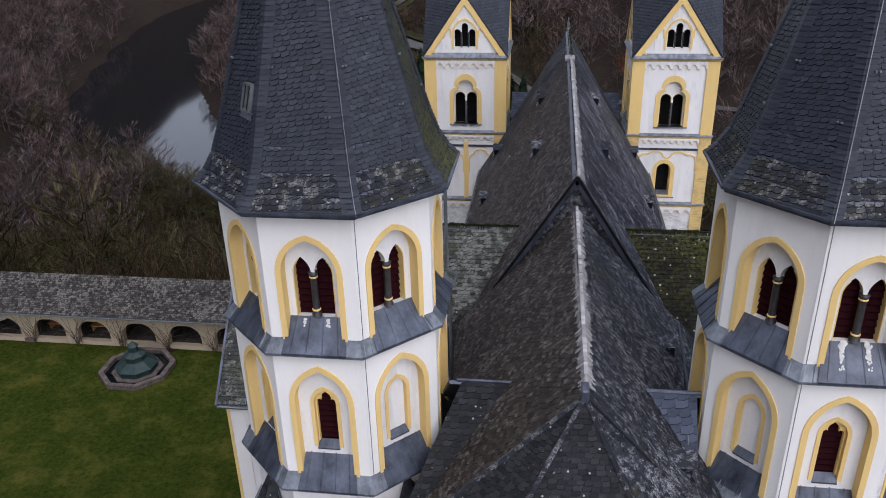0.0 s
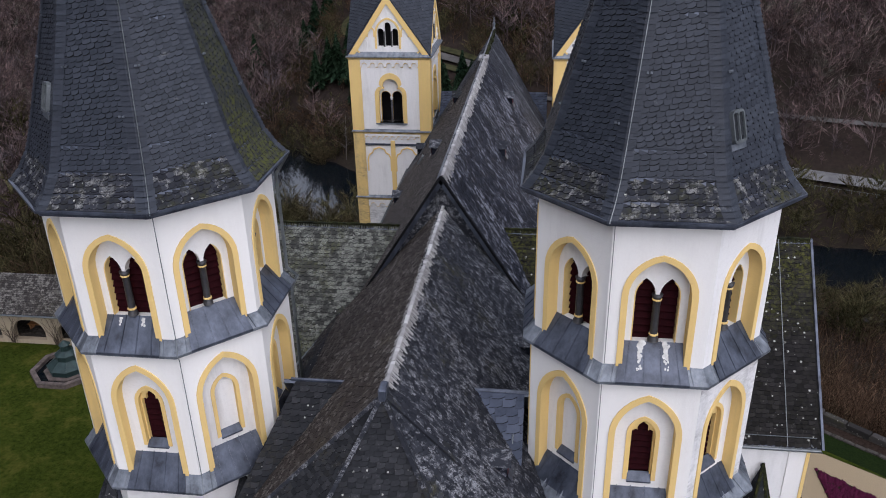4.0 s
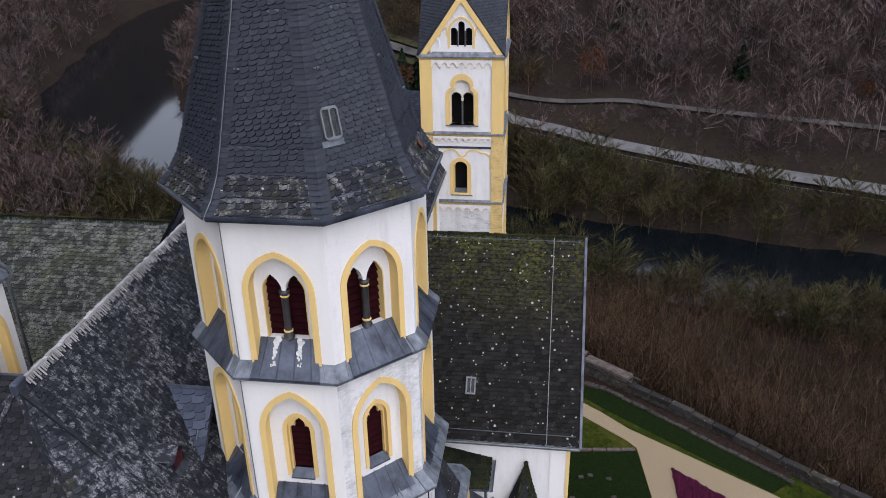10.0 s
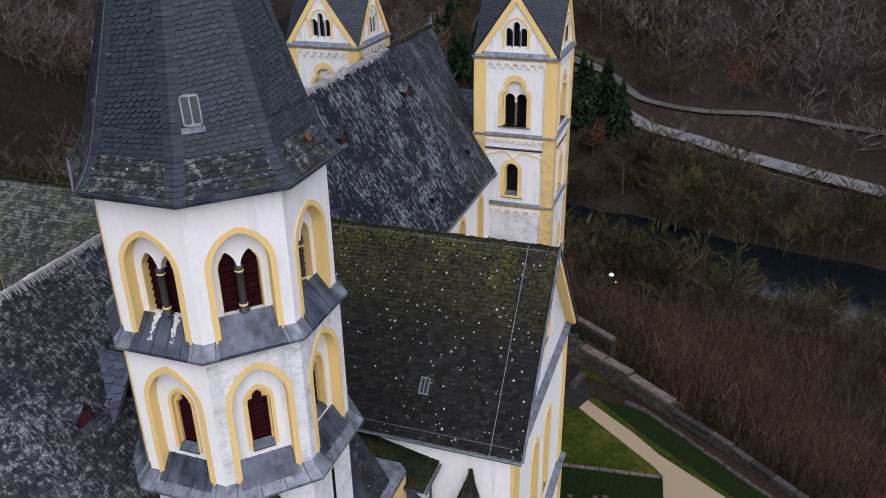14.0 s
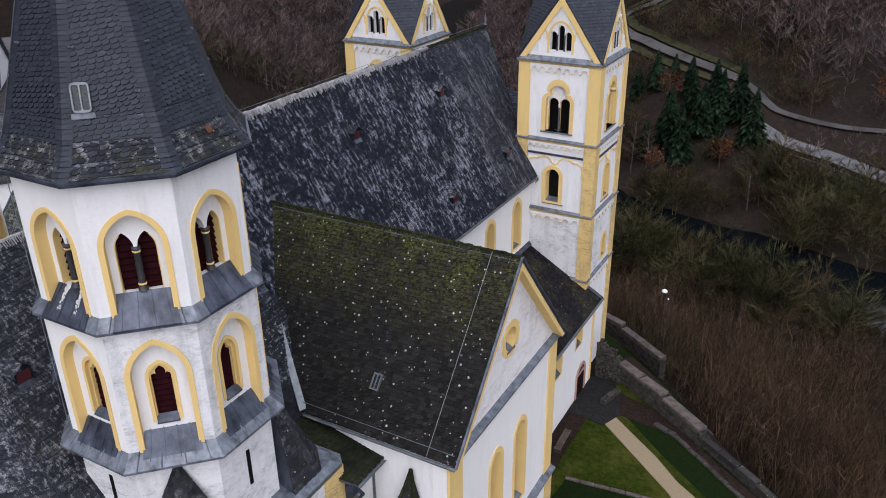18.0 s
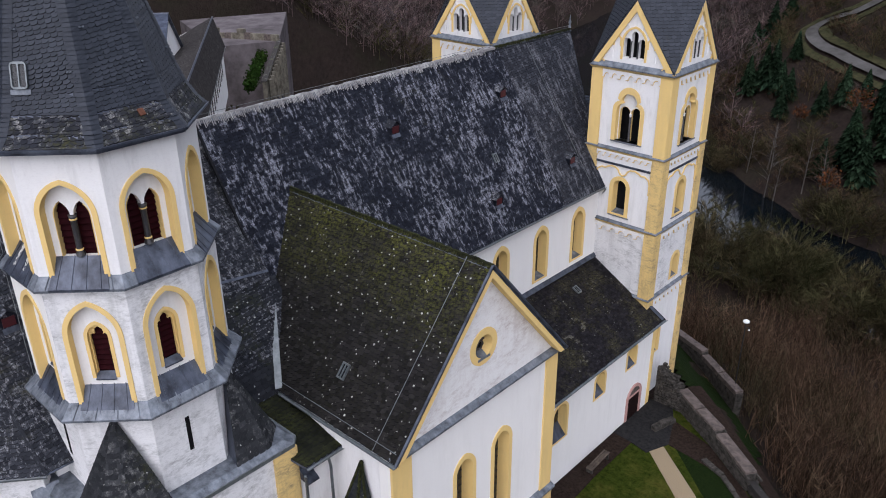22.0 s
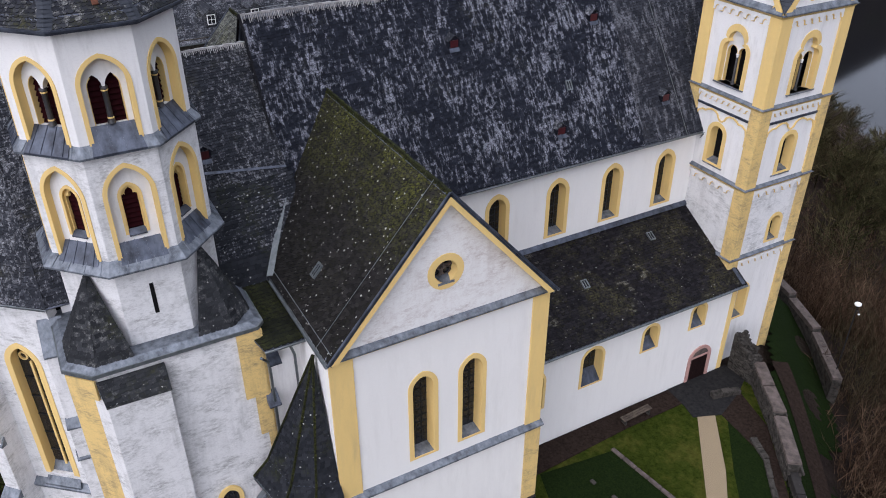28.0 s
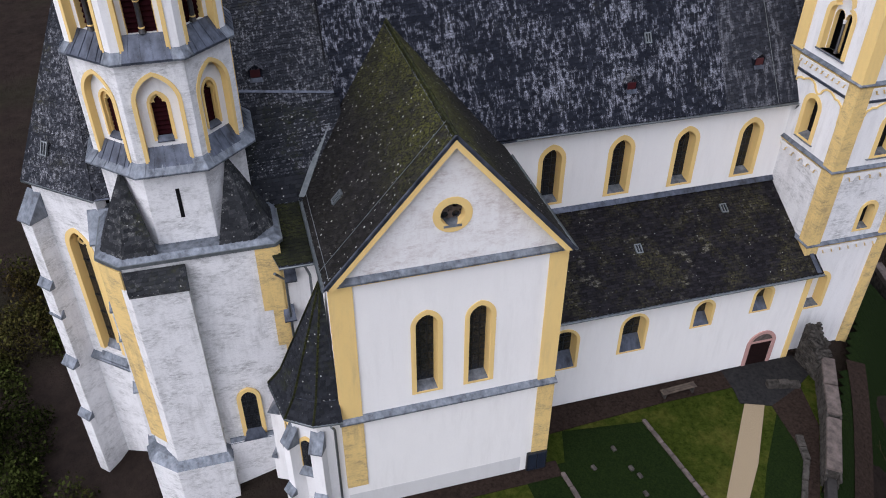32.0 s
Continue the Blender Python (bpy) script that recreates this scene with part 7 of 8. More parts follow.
# ---- monastery buildings behind the church ----
def gabled(name, p0, ang, length, width, eave, ridge, label, mroof, base=-2.0, mwall=WHITE, windows=(), seed=5, off=0.0, hip=(0.0, 0.0)):
    """A house whose ridge runs along ang from p0, off the middle by off and hipped by hip; windows: (u, v, w, h, side)."""
    t = thing(name, (*p0, base), label, "house")
    M = pose(p0[0], p0[1], 0, 0, 0, ang)
    hw = width / 2
    b = part("wall", xf(M, join(prism([(0, -hw), (length, -hw), (length, hw), (0, hw)], base, eave))), mwall, t)
    r0, r1 = (hip[0] or -0.4), length - (hip[1] or -0.4)
    for x, hp in ((0.15, hip[0]), (length - 0.15, hip[1])):
        if not hp:
            part("gable_wall", xf(M, ([(x - 0.14, -hw, eave), (x - 0.14, hw, eave), (x - 0.14, off, ridge - 0.1), (x + 0.14, -hw, eave), (x + 0.14, hw, eave), (x + 0.14, off, ridge - 0.1)], [(0, 1, 2), (3, 4, 5), (0, 2, 5, 3), (1, 2, 5, 4)])), mwall, b)
    e, z = hw + 0.4, eave - 0.35
    for s in (1, -1):
        roof_face([M @ Vector(v) for v in ((-0.4, s * e, z), (length + 0.4, s * e, z), (r1, off, ridge), (r0, off, ridge))], mroof, t, seed + s, 0.5, 0.3, 0.15)
    for x, hp, r in ((-0.4, hip[0], r0), (length + 0.4, hip[1], r1)):
        if hp:
            roof_face([M @ Vector(v) for v in ((x, -e, z), (x, e, z), (r, off, ridge))], mroof, t, seed + 3, 0.5, 0.3, 0.15)
    part("ridge_cap", xf(M, tube([(r0, off, ridge + 0.03), (r1, off, ridge + 0.03)], 0.12, 5)), LEAD_DARK, t)
    part("eave_gutter", xf(M, box(-0.3, length + 0.3, -e - 0.06, -e + 0.06, z - 0.1, z)), ZINC, t)
    for u, v, w, h, s in windows:
        y = s * (hw + 0.02)
        wn_ = part("window", xf(M, box(u - w / 2 - 0.12, u + w / 2 + 0.12, y - 0.03, y + 0.03, v - 0.12, v + h + 0.12)), STONE, b)
        part("pane", xf(M, box(u - w / 2, u + w / 2, y - 0.04, y + 0.04, v, v + h)), GLASS, wn_)
        part("glazing_bar", xf(M, join(box(u - 0.05, u + 0.05, y - 0.05, y + 0.05, v, v + h), box(u - w / 2, u + w / 2, y - 0.05, y + 0.05, v + h * 0.6, v + h * 0.6 + 0.08), box(u - w / 2, u + w / 2, y - 0.05, y + 0.05, v + h * 0.25, v + h * 0.25 + 0.05))), WHITEPAINT, wn_)
    return t


hb = gabled("monastery_wing", (-44.7, 44.55), 143.7, 50.5, 9.5, 5.85, 10.0, "long white monastery wing with brown-grey slate roof", SLATE_WING, windows=[(13.5 + 3.1 * i, 2.4, 1.0, 1.7, -1) for i in range(11)], off=-3.8, hip=(1.5, 0.0))
part("cornice", xf(pose(-44.7, 44.55, 0, 0, 0, 143.7), box(0, 50.5, -4.92, -4.77, 4.9, 5.3)), WHITEPAINT, hb)
hc = gabled("monastery_house", (-78.2, 55.65), 46.0, 10.5, 10, 8.5, 13.6, "white monastery house with blue-grey slate roof and stair turret", SLATE_NEW, windows=[(2.2 + 2.6 * i, 5.4, 1.05, 1.6, -1) for i in range(2)], seed=12, hip=(3.6, 0.0))
tu = part("turret", lathe([(1.25, -1.0), (1.25, 9.8)], (-69.8, 57.0, 0), 8), WHITE, hc, "white stair turret")
part("turret_roof", lathe([(1.75, 9.7), (1.2, 10.8), (0.7, 12.2), (0.05, 14.6)], (-69.8, 57.0, 0), 8), SLATE_NEW, tu)
part("turret_window", xf(pose(-68.93, 56.16, 0, 0, 0, 46), box(-0.35, 0.35, -0.06, 0.06, 6.8, 8.4)), GLASS, tu)
oculus = part("oculus", lathe([(0.1, 0), (0.42, 0.05), (0.42, 0.12), (0.3, 0.2)], (-73.6, 57.8, 10.9), 10), WHITEPAINT, hc)
hd = gabled("cross_wing", (-53.2, 26.0), 90.0, 25.5, 12.6, 6.9, 10.6, "dark slate-roofed cross wing with small white dormers", SLATE_CHOIR, mwall=STONE_DARK, seed=15, hip=(0.0, 2.0))
for y in (30.0, 34.5, 39.0):
    p = Vector((-48.6, y, 7.6))
    d = part("dormer", prism([(p.x - 1.6, y - 0.6), (p.x + 0.6, y - 0.6), (p.x + 0.6, y + 0.6), (p.x - 1.6, y + 0.6)], p.z, p.z + 1.3), SLATE_CHOIR, hd, "small dormer with white-framed window")
    part("dormer_roof", ([(p.x - 2.2, y - 0.8, p.z + 1.25), (p.x + 0.8, y - 0.8, p.z + 1.25), (p.x + 0.8, y, p.z + 1.8), (p.x - 2.2, y, p.z + 1.8), (p.x - 2.2, y + 0.8, p.z + 1.25), (p.x + 0.8, y + 0.8, p.z + 1.25)], [(0, 1, 2, 3), (3, 2, 5, 4), (1, 5, 2)]), SLATE_CHOIR, d)
    part("dormer_window", box(p.x + 0.6, p.x + 0.66, y - 0.42, y + 0.42, p.z + 0.15, p.z + 1.15), WHITEPAINT, d)
    for a, b in ((-0.34, -0.03), (0.03, 0.34)):
        for c, e in ((0.23, 0.62), (0.68, 1.07)):
            part("pane", box(p.x + 0.62, p.x + 0.68, y + a, y + b, p.z + c, p.z + e), GLASS, d)
# ruined wall with yard
RUIN = simple("beige_ruin_stone", (0.055, 0.049, 0.038), (0.22, 0.20, 0.16), 0.9, 0.9, bump=0.8)
ru = thing("ruined_wall", (-107, 105, -2), "ruined rubble wall round a paved yard", "ruin")
part("yard", prism([(-149.5, 109.6), (-116, 97.6), (-111.1, 109.6), (-139.9, 133.6)], -44, -1.8), simple("mauve_grey_yard", (0.055, 0.047, 0.048), (0.165, 0.145, 0.15), 0.22, 0.7, bump=0.2), ru)
rng = random.Random(77)
for i in range(11):
    a, b = Vector((-126.7, 102.4)).lerp(Vector((-111.1, 109.6)), i / 11), Vector((-126.7, 102.4)).lerp(Vector((-111.1, 109.6)), (i + 1) / 11)
    part("wall", strip(a, b, 0.9 + 0.3 * rng.random(), -40, -1.4 + (1.6 if i % 4 == 1 else 0.7) * rng.random() + 0.3), RUIN if i % 3 else STONE, ru)
part("long_wall", strip((-111.1, 109.6), (-84.7, 86.8), 0.7, -40, -1.9), RUIN, ru, "long pale rendered wall with ribs")
part("wall_capping", strip((-111.3, 109.8), (-84.5, 86.6), 0.95, -1.9, -1.7), STONE_LICHEN, ru)
for i in range(12):
    a = Vector((-111.1 + 26.4 * i / 12, 109.6 - 22.8 * i / 12, 0))
    part("buttress", box(a.x - 0.35, a.x + 0.5, a.y + 0.3, a.y + 1.2, -40, -2.3), RUIN, ru)

# ---- bare winter woods ----
def wood_mat(name, a, b, c):
    m, nt, bs = nodes_of(name)
    isl = island(nt)
    cc = ramp(nt, noisy(nt, 0.09, 4, 0.6), [(0.3, a), (0.5, b), (0.7, c)])
    v = ramp(nt, isl, [(0, (0.25,) * 3), (0.7, (0.85,) * 3), (1, (1.5,) * 3)])
    clump = ramp(nt, noisy(nt, 0.13, 4, 0.6), [(0.34, (0.55,) * 3), (0.66, (1.6,) * 3)])
    cc = mix(nt, 1.0, cc, clump, "MULTIPLY")
    col(nt, bs, mix(nt, 1.0, cc, v, "MULTIPLY"))
    bs.inputs["Roughness"].default_value = 0.9
    bs.inputs["Specular IOR Level"].default_value = 0.0
    return m


TWIG_RED = wood_mat("reddish_thicket_twigs", (0.058, 0.040, 0.028), (0.084, 0.052, 0.034), (0.056, 0.050, 0.028))
TWIG_FAR = wood_mat("grey_brown_far_twigs", (0.094, 0.082, 0.088), (0.126, 0.087, 0.083), (0.088, 0.090, 0.072))
TWIG_GREEN = wood_mat("olive_ivy_twigs", (0.042, 0.045, 0.020), (0.068, 0.060, 0.030), (0.066, 0.046, 0.028))
LEAF_RUST = wood_mat("rust_orange_leaves", (0.09, 0.036, 0.018), (0.12, 0.048, 0.02), (0.07, 0.036, 0.02))
NEEDLE = wood_mat("dark_conifer_needles", (0.010, 0.021, 0.013), (0.018, 0.032, 0.018), (0.014, 0.027, 0.014))


class Sticks:
    """Gathers thin tapered three-sided sticks."""

    def __init__(self):
        self.v, self.f, self.flat = [], [], False

    def stick(self, a, b, r0, r1=0.0):
        d = b - a
        if d.length < 1e-6:
            return
        x = d.orthogonal().normalized()
        y = d.cross(x).normalized()
        k = len(self.v)
        if self.flat and r1 == 0:
            self.v += [a + x * r0 * 1.3, a - x * r0 * 1.3, b]
            self.f.append((k, k + 1, k + 2))
            return
        ang = (0.0, 2.094, 4.189)
        self.v += [a + (x * math.cos(t) + y * math.sin(t)) * r0 for t in ang]
        if r1 > 0:
            self.v += [b + (x * math.cos(t) + y * math.sin(t)) * r1 for t in ang]
            self.f += [(k, k + 1, k + 4, k + 3), (k + 1, k + 2, k + 5, k + 4), (k + 2, k, k + 3, k + 5)]
        else:
            self.v.append(b)
            self.f += [(k, k + 1, k + 3), (k + 1, k + 2, k + 3), (k + 2, k, k + 3)]

    def data(self):
        return np.array([tuple(p) for p in self.v]), self.f


def bare_tree(seed, h, spread, nb, nt, thick, lean=0.1, up=0.7, trunk=True, tw=0.13, flat=False, low=0.25):
    rng = random.Random(seed)
    s, t = Sticks(), Sticks()
    s.flat = flat
    top = Vector((lean * h * (rng.random() - 0.5), lean * h * (rng.random() - 0.5), h * 0.9))
    mid = top * 0.5 + Vector((0.1 * (rng.random() - 0.5) * h * 0.3, 0, 0))
    (t if trunk else s).stick(Vector((0, 0, -0.6)), mid, thick, thick * 0.65)
    (t if trunk else s).stick(mid, top, thick * 0.65, thick * 0.2)
    for i in range(nb):
        f = low + (0.97 - low) * (i + rng.random()) / nb
        p = mid * (f / 0.5) if f < 0.5 else mid.lerp(top, (f - 0.5) / 0.5)
        a = rng.random() * 6.283
        L = spread * (1.1 - 0.75 * f) * (0.6 + 0.7 * rng.random())
        d = Vector((math.cos(a), math.sin(a), up * (0.6 + 0.8 * rng.random()))).normalized()
        e = p + d * L
        (t if trunk else s).stick(p, e, thick * 0.35 * (1.1 - 0.6 * f), thick * 0.1)
        for j in range(nt):
            q = p.lerp(e, 0.25 + 0.75 * (j + rng.random()) / nt)
            d2 = (d + Vector((rng.random() - 0.5, rng.random() - 0.5, rng.random() * 0.9 - 0.2)) * 1.5).normalized()
            s.stick(q, q + d2 * L * (0.25 + 0.4 * rng.random()), thick * tw)
    return s, t


def thicket(seed, h, n):
    """A clump of leaning whips with many side shoots."""
    rng = random.Random(seed)
    s = Sticks()
    s.flat = True
    for i in range(n):
        b = Vector((rng.gauss(0, 0.9), rng.gauss(0, 0.9), -0.4))
        hh = h * (0.35 + 0.75 * rng.random())
        mid = b + Vector((rng.gauss(0, 0.09) * hh, rng.gauss(0, 0.09) * hh, hh * 0.5))
        tip = mid + Vector((rng.gauss(0, 0.16) * hh, rng.gauss(0, 0.16) * hh, hh * 0.5))
        s.stick(b, mid, 0.026, 0.017)
        s.stick(mid, tip, 0.017)
        for j in range(10):
            f = rng.random()
            q = b.lerp(mid, 0.3 + 0.7 * f) if j < 5 else mid.lerp(tip, f)
            d = Vector((rng.gauss(0, 0.7), rng.gauss(0, 0.7), 1.0)).normalized()
            s.stick(q, q + d * hh * (0.08 + 0.2 * rng.random()), 0.013)
    return s


def scatter(name, protos, spots, mat, label, cat, seed):
    """Many copies of a few plants as one mesh."""
    rng = random.Random(seed)
    VV, FF, o = [], [], 0
    prot = []
    for p in protos:
        v, f = p.data()
        tri = [q for q in f if len(q) == 3] + [t for q in f if len(q) == 4 for t in ((q[0], q[1], q[2]), (q[0], q[2], q[3]))]
        prot.append((v, np.array(tri)))
    for x, y, sc in spots:
        v, f = prot[rng.randrange(len(prot))]
        a = rng.random() * 6.283
        c, s = math.cos(a), math.sin(a)
        w = v * np.array((sc, sc, sc * (0.85 + 0.3 * rng.random())))
        VV.append(np.stack((w[:, 0] * c - w[:, 1] * s + x, w[:, 0] * s + w[:, 1] * c + y, w[:, 2] + ground_z(x, y)), axis=1))
        FF.append(f + o)
        o += len(v)
    V, T = np.concatenate(VV), np.concatenate(FF)
    me = bpy.data.meshes.new(name)
    me.vertices.add(len(V))
    me.vertices.foreach_set("co", V.astype(np.float32).ravel())
    me.loops.add(T.size)
    me.loops.foreach_set("vertex_index", T.astype(np.int32).ravel())
    me.polygons.add(len(T))
    me.polygons.foreach_set("loop_start", np.arange(0, T.size, 3, dtype=np.int32))
    me.update(calc_edges=True)
    me.materials.append(mat)
    return tagged(new(name, me), label, cat, "", "stuff")


rng = random.Random(21)
clumps = [thicket(i, 5.0, 13) for i in range(9)]
spots = []
while len(spots) < 1700:
    x, y = rng.uniform(0, 75), rng.uniform(30, 105)
    d = plateau(x, y)
    if (5.2 if x < 16 else 3.4) < d < 44 and rng.random() < 1.15 - d / 55:
        spots.append((x, y, 0.75 + 0.45 * rng.random()))
while len(spots) < 2450:
    x, y = rng.uniform(-20, 110), rng.uniform(75, 165)
    if plateau(x, y) > 30 and seg_dist(x, y, RIVER) > 19 and y < river_y(x):
        spots.append((x, y, 1.2 + 0.8 * rng.random()))
scatter("brush_thicket", clumps, spots, TWIG_RED, "dense reddish-brown bare brush on the slope", "brush", 3)
spots = []
while len(spots) < 620:
    x, y = rng.uniform(-150, 0), rng.uniform(58, 215)
    if plateau(x, y) > 0.8 and seg_dist(x, y, RIVER) > 27 and y < river_y(x) and not (-152 < x < -84 and 82 < y < 136 and (x + 111.1) * 0.654 + (y - 109.6) * 0.757 < 3.5):
        spots.append((x, y, (0.8 if y < 90 else 1.2) + 0.6 * rng.random()))
scatter("brush_thicket", clumps, spots, TWIG_RED, "brown bare brush behind the arcade", "brush", 4)
# conifers, beeches and birches on the far bank, which stand clear of the bare woods
CONIFERS = ((-27, 233, 15), (-32, 239, 16), (-24, 243, 15), (-34, 245, 14), (-20, 249, 15), (-29, 252, 13), (-44, 265, 12), (-49, 262, 10), (-32, 261, 12), (-24, 259, 12), (-39, 268, 8), (-15, 250, 17), (-9, 241, 16),
            (-70, 276, 16), (-74, 279, 14), (-78, 276, 13), (-66, 273, 11), (-62, 270, 10), (-69, 291, 9), (-90, 322, 16), (-94, 318, 14), (-86, 327, 13), (-38, 236, 11), (-61, 262, 10), (-10, 291, 14), (-109, 294, 12),
            (33, 292, 11), (41, 279, 10), (-17, 236, 12), (70, 262, 11), (-120, 330, 13))
BEECHES = ((-37, 257, 13, "beech with rust-orange winter leaves"), (-53, 257, 8, "small beech with orange-brown leaves"), (-15, 231, 11, "beech with rust-brown leaves among conifers"), (-33, 228, 10, "beech with rust-brown leaves by the river"),
           (24, 259, 16, "tall beech with rust-orange winter leaves on the slope"), (-110, 276, 11, "beech with rust-brown leaves on the river bank"), (102, 245, 9, "beech with rust-red leaves above the road"), (8, 216, 9, "young beech with rust-brown leaves"))
BIRCHES = ((-49, 227, 25), (-40, 230, 18), (-36, 232, 14), (-46, 226, 14), (-54, 240, 16), (-4, 217, 11), (-60, 240, 17))


def clear(x, y, r=7.5):
    """True where no conifer, beech or birch is crowded or hidden from the abbey."""
    return all(math.hypot(x - t[0] - 0.3, y - t[1] + 6) > r for t in CONIFERS[:23] + BEECHES[:3] + BIRCHES)


far = [bare_tree(40 + i, 15.0 + 1.5 * (i % 3), 6.6, 19, 14, 0.13, trunk=False, up=0.75, tw=0.42, flat=True, low=0.1)[0] for i in range(8)]
spots = []
while len(spots) < 2700:
    x, y = rng.uniform(-330, 180), rng.uniform(60, 500)
    w = seg_dist(x, y, RIVER)
    if w < (22 if x > -40 else 29) or (y < river_y(x) and (x > -104 or plateau(x, y) < 4 or (x > -152 and 82 < y < 136))):
        continue
    if y < river_y(x) and x < -160 and y < 125:
        continue
    # the flood plain below the road stays open
    if min(seg_dist(x, y, ROADPTS), seg_dist(x, y, TRACKPTS) - (5.0 if x < 0 else 0.0)) < 7.5 or (x > -10 and w < 42) or (y > 400 and rng.random() < 0.4):
        continue
    if -95 < x < 0 and (seg_dist(x, y + 10, TRACKPTS) < 12 or not clear(x, y, 10.0) or (y < 285 and rng.random() < 0.3)):
        continue
    spots.append((x, y, (0.75 if w < 45 else 0.85) + 0.5 * rng.random()))
for k in range(560):
    x, y = rng.uniform(-20, 150), rng.uniform(212, 268)
    if min(seg_dist(x, y, ROADPTS) - 1.0, seg_dist(x, y, TRACKPTS)) > 4.2 and seg_dist(x, y, RIVER) > 40:
        spots.append((x, y, 0.16 + 0.3 * rng.random() ** 2))
scatter("far_woods", far, spots, TWIG_FAR, "bare grey-brown winter woods on the far hillside", "woods", 5)
spots = []
while len(spots) < 520:
    x, y = rng.uniform(-100, 125), rng.uniform(130, 245)
    w = seg_dist(x, y, RIVER)
    if (18 < w < 44 and (y > river_y(x) and (x < 0 or rng.random() < 0.3)) or (14.5 < w < 34 and y < river_y(x))) and seg_dist(x, y, ROADPTS) > 11 and clear(x, y):
        spots.append((x, y, 0.8 + 0.8 * rng.random()))
def by_ruin(x, y):
    """True on the paved yard and beside the inner face of its walls."""
    return -152 < x < -84 and 82 < y < 136 and (x + 111.1) * 0.654 + (y - 109.6) * 0.757 < 3.5 and not (x < -140 and y > 122)


near = []
while len(near) < 400:
    x, y = (rng.uniform(-160, -28), rng.uniform(66, 205)) if len(near) < 210 else (rng.uniform(-135, -70), rng.uniform(80, 140)) if len(near) < 300 else (rng.uniform(-215, -140), rng.uniform(125, 240))
    if plateau(x, y) > 4 and seg_dist(x, y, RIVER) > 40 and y < river_y(x) and not by_ruin(x, y):
        near.append((x, y, 0.55 + 0.4 * rng.random()))
scatter("slope_woods", far, near, TWIG_GREEN, "bare brown woods on the slope behind the monastery", "woods", 12)
tall = []
while len(tall) < 250:
    x, y = rng.uniform(-62, 120), rng.uniform(130, 245)
    w = seg_dist(x, y, RIVER)
    south = y < river_y(x)
    if (south and 15 < w < 34 and (-46 < x < 26 or rng.random() < 0.25)) or (not south and 15.5 < w < 40 and seg_dist(x, y, ROADPTS) > 9 and clear(x, y, 10.0)):
        tall.append((x, y, (0.85 if x < 26 else 0.55) + 0.35 * rng.random()))
while len(tall) < 300:
    x, y = rng.uniform(-34, 6), rng.uniform(165, 205)
    if 13.5 < seg_dist(x, y, RIVER) < 22 and y < river_y(x):
        tall.append((x, y, 0.75 + 0.35 * rng.random()))
scatter("river_wood", [bare_tree(70 + i, 13.0 + i, 6.4, 22, 20, 0.15, trunk=False, up=0.8, tw=0.3, flat=True, low=0.12)[0] for i in range(4)], tall, TWIG_GREEN, "olive-brown ivy-clad bare trees along the river", "woods", 7)
scatter("bank_bushes", [bare_tree(60 + i, 6.0, 3.4, 18, 18, 0.10, up=0.7, trunk=False, tw=0.25, flat=True, low=0.08)[0] for i in range(4)], spots, TWIG_GREEN, "olive and brown bushes along the river bank", "bushes", 6)


def leafy(seed, crown, r, n, size):
    """A crown of many small leaf clumps inside an uneven ball."""
    rng = random.Random(seed)
    V, F = [], []
    for i in range(n):
        d = Vector((rng.gauss(0, 1), rng.gauss(0, 1), rng.gauss(0, 0.9))).normalized()
        p = Vector(crown) + d * r * (0.45 + 0.6 * rng.random()) * (0.85 + 0.3 * noise.noise(d * 2 + Vector((seed, 0, 0))))
        x = Vector((rng.gauss(0, 1), rng.gauss(0, 1), rng.gauss(0, 1))).normalized()
        y = x.orthogonal().normalized()
        k = len(V)
        s = size * (0.6 + 0.8 * rng.random())
        V += [p + x * s, p + y * s * 0.7, p - x * s, p - y * s * 0.7 + x.cross(y) * s * 0.5]
        F += [(k, k + 1, k + 2), (k, k + 2, k + 3)]
    return V, F


def tree_thing(name, x, y, label, h, spread, seed, mat, trunk_mat, leaves=None, nb=26, nt=10, thick=0.2):
    z = ground_z(x, y)
    t = thing(name, (x, y, z), label, "tree")
    s, tr = bare_tree(seed, h, spread, nb, nt, thick)
    M = Matrix.Translation((x, y, z))
    part("trunk", xf(M, (tr.v, tr.f)), trunk_mat, t)
    part("crown", xf(M, (s.v, s.f)), mat, t)
    if leaves:
        part("foliage", xf(M, leafy(seed, (0, 0, h * 0.62), h * 0.36, leaves, 0.28)), LEAF_RUST, t)
    return t


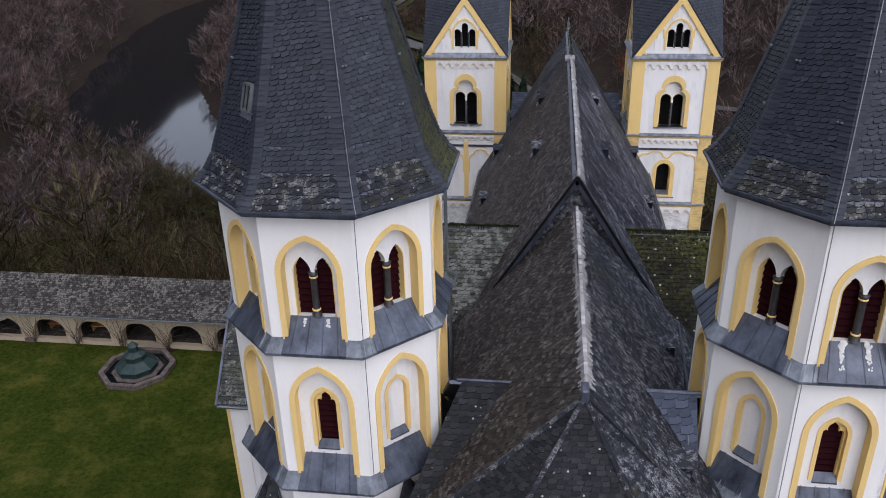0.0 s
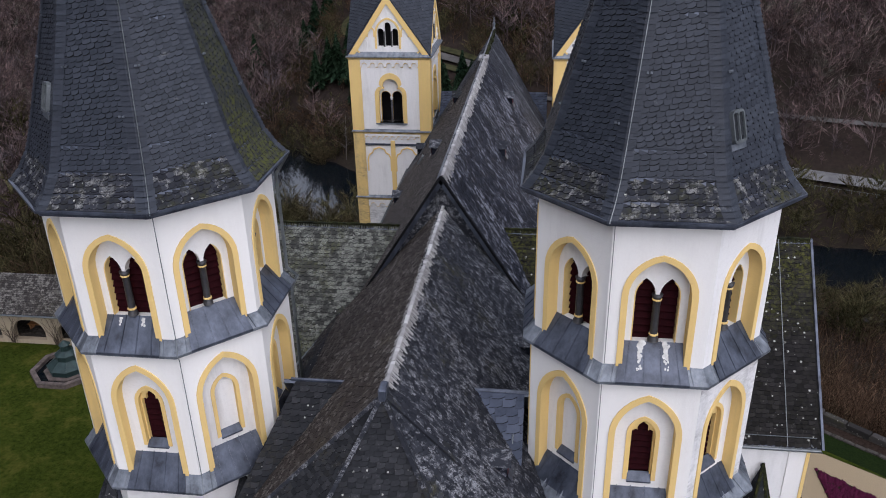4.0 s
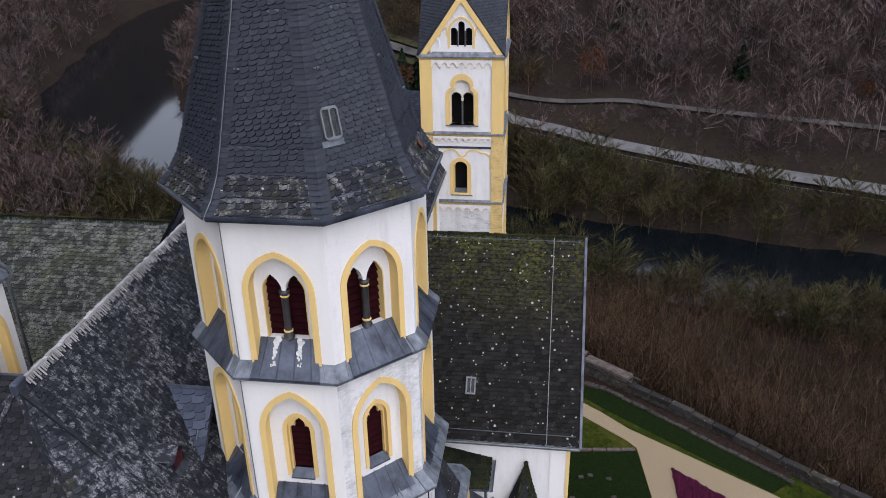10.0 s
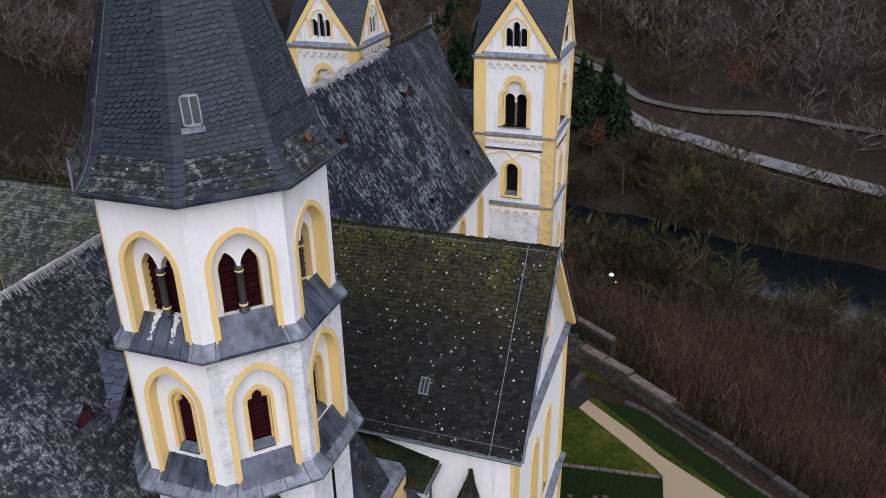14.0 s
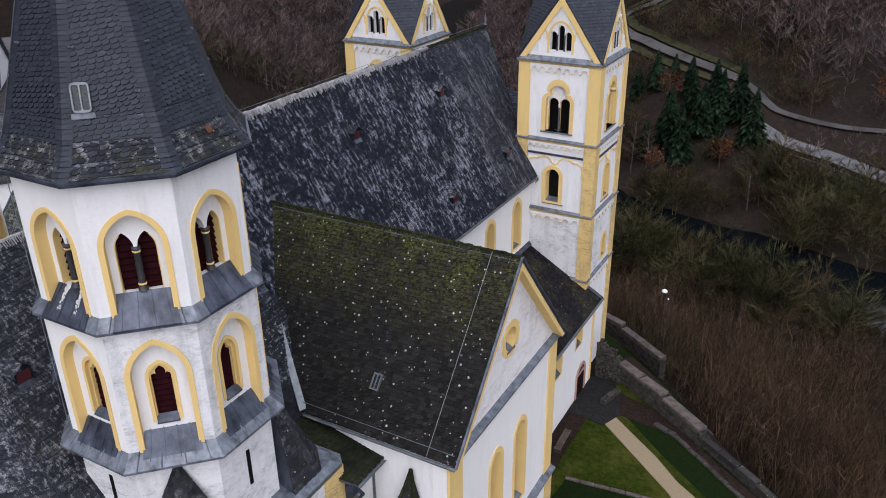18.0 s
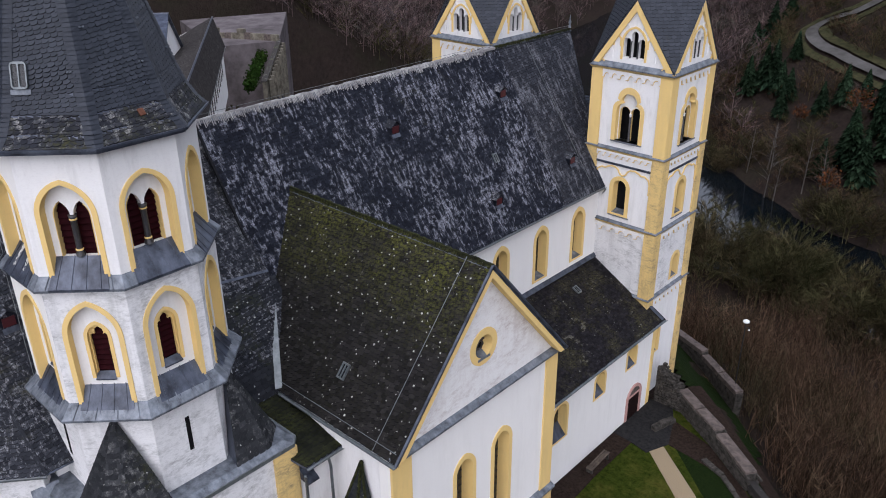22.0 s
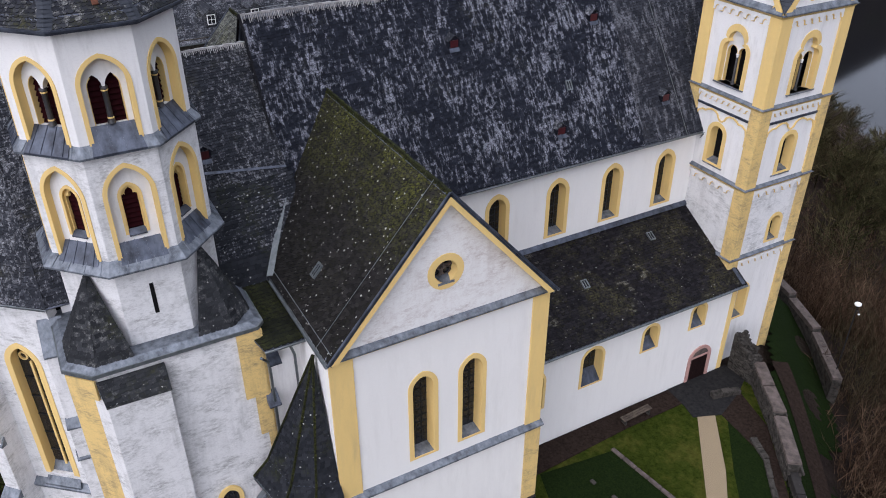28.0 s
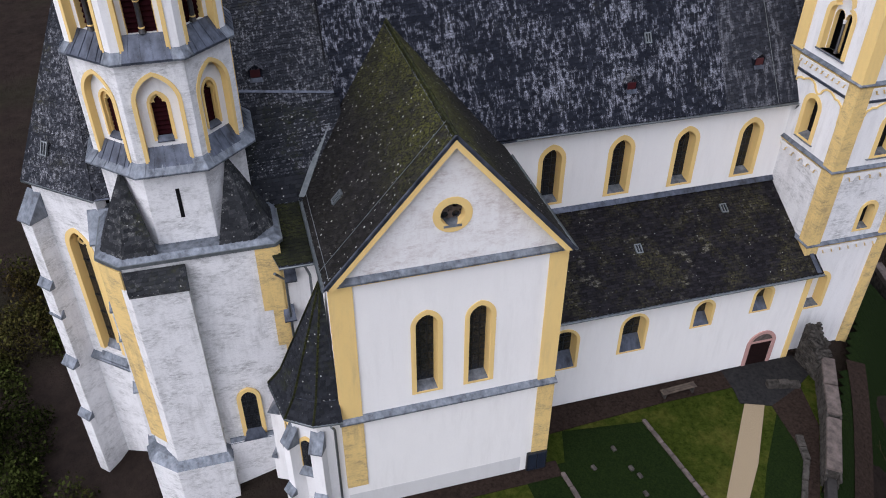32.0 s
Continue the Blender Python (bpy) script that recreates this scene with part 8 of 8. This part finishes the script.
def conifer(x, y, h, seed):
    z = ground_z(x, y)
    rng = random.Random(seed)
    t = thing("conifer", (x, y, z), "dark green conifer on the far bank", "tree", "conifers")
    part("trunk", tube([(x, y, z - 0.5), (x, y, z + h)], [0.2, 0.03], 6), BARK, t)
    V, F = [], []
    for i in range(32):
        f = (i + 0.5) / 32
        r0 = h * 0.27 * (1 - f) + 0.3
        for k in range(13):
            a = 6.283 * (k + rng.random()) / 13
            r = r0 * (0.7 + 0.5 * rng.random())
            zz = z + h * (0.1 + 0.88 * f)
            d = Vector((math.cos(a), math.sin(a), 0))
            s = Vector((-d.y, d.x, 0))
            p = Vector((x, y, zz))
            q = len(V)
            V += [p + Vector((0, 0, 0.25)), p + d * r * 0.6 + s * r * 0.22, p + d * r + Vector((0, 0, -0.25 * r)), p + d * r * 0.6 - s * r * 0.22, p + d * r * 0.5 + Vector((0, 0, -0.3))]
            F += [(q, q + 1, q + 4), (q, q + 4, q + 3), (q + 1, q + 2, q + 4), (q + 4, q + 2, q + 3), (q, q + 1, q + 2), (q, q + 2, q + 3)]
    part("crown", (V, F), NEEDLE, t)


for i, (x, y, h) in enumerate(CONIFERS):
    conifer(x, y, h * 1.1, i)
for i, (x, y, h, label) in enumerate(BEECHES):
    tree_thing("rust_tree", x, y, label, h, h * 0.42, 201 + i, TWIG_FAR, BARK, int(30 * h), thick=0.24)
for i, (x, y, h) in enumerate(BIRCHES):
    tree_thing("birch", x, y, "bare birch with pale trunk and reddish twigs", h, h * 0.3, 240 + i, TWIG_RED, BARK_PALE, nb=30, nt=22, thick=0.22)
for i, (x, y, h) in enumerate(((44, 155, 13), (27, 158, 11), (56, 148, 10), (70, 146, 11), (38, 147, 9), (12, 165, 11), (-8, 160, 12), (-24, 172, 12))):
    tree_thing("river_tree", x, y, "broad bare olive-brown tree by the river", h, 7.4, 210 + i, TWIG_GREEN, BARK, None, 34, 13, 0.26)
for i, (x, y, h) in enumerate(((-92, 196, 14), (-104, 204, 12), (-84, 190, 13), (-118, 212, 13), (-72, 182, 12), (-98, 188, 11), (-60, 186, 13))):
    tree_thing("river_tree", x, y, "bare grey tree on the near river bank", h, 7.0, 230 + i, TWIG_GREEN if i % 2 else TWIG_FAR, BARK, None, 30, 12, 0.24)


LEAF_OLIVE = wood_mat("dark_olive_shrub_leaves", (0.018, 0.024, 0.007), (0.038, 0.048, 0.013), (0.070, 0.046, 0.018))
def shrubs(name, spots, mat, label, n=240, size=0.11):
    V, F = [], []
    for i, (x, y, z, r) in enumerate(spots):
        v, f = leafy(300 + i, (x, y, z + r * 0.5), r, n, size)
        k = len(V)
        V += v
        F += [tuple(k + j for j in q) for q in f]
    tagged(part(name, (V, F), mat, None, label), category="shrubs", kind="stuff")


spots = []
while len(spots) < 170:
    x, y = rng.uniform(-16, 9), rng.uniform(-7, 11)
    if math.hypot(x, y - 15) > 7.5:
        spots.append((x, y, ground_z(x, y), 0.9 + 1.0 * rng.random()))
shrubs("choir_shrubs", spots, LEAF_OLIVE, "dark olive leafy shrubs below the choir")
shrubs("ruin_shrubs", [(-87.5 - 1.35 * i, 85.6 + 1.16 * i, -3.6, 1.1 + 0.25 * (i % 3)) for i in range(15)], wood_mat("green_ivy_leaves", (0.012, 0.028, 0.006), (0.02, 0.045, 0.01), (0.03, 0.05, 0.012)), "green ivy shrubs beside the ruin", 200, 0.2)

rail = thing("guard_rail", (40, 223, -46), "low pale guard rail along the country road", "guard rail")
pts = [p for p in ROADLINE if -8 < p[0] < 110]
off = [(x - 1.3, y - 4.2) for x, y in pts]
part("rail", tube([(x, y, ground_z(x, y) + 1.0) for x, y in off], 0.09, 4), ZINC, rail)
for (x0, y0), (x1, y1) in zip(off, off[1:]):
    for k in range(2):
        x, y = x0 + (x1 - x0) * k / 2, y0 + (y1 - y0) * k / 2
        part("post", box(x - 0.06, x + 0.06, y - 0.06, y + 0.06, ground_z(x, y) - 0.3, ground_z(x, y) + 0.95), ZINC, rail)

spots = []
while len(spots) < 150:
    x, y = rng.uniform(-150, -40), rng.uniform(135, 235)
    if 20 < seg_dist(x, y, RIVER) < 46 and y < river_y(x):
        spots.append((x, y, 1.0 + 0.9 * rng.random()))
scatter("riverside_bushes", [bare_tree(90 + i, 6.5, 3.6, 20, 17, 0.10, up=0.7, trunk=False, tw=0.25, flat=True, low=0.08)[0] for i in range(4)], spots, TWIG_GREEN, "fuzzy olive bushes on the near river bank", "bushes", 8)

spots = []
while len(spots) < 760:
    x, y = rng.uniform(-105, 6), rng.uniform(214, 335)
    if seg_dist(x, y, RIVER) > 20 and y > river_y(x) and min(seg_dist(x, y, ROADPTS), seg_dist(x, y + 4, TRACKPTS) + 3.5) > 9 and clear(x, y, 2.5):
        spots.append((x, y, (0.8 if clear(x, y, 7.0) else 0.4) + (0.7 if clear(x, y, 7.0) else 0.25) * rng.random()))
for k, (mat, label) in enumerate(((TWIG_GREEN, "olive undergrowth among the conifers"), (TWIG_RED, "reddish-brown undergrowth among the conifers"))):
    scatter("undergrowth", [bare_tree(120 + 5 * k + i, 6.5, 3.6, 17, 13, 0.10, up=0.7, trunk=False, tw=0.33, flat=True, low=0.08)[0] for i in range(4)], spots[k::2], mat, label, "undergrowth", 9 + k)
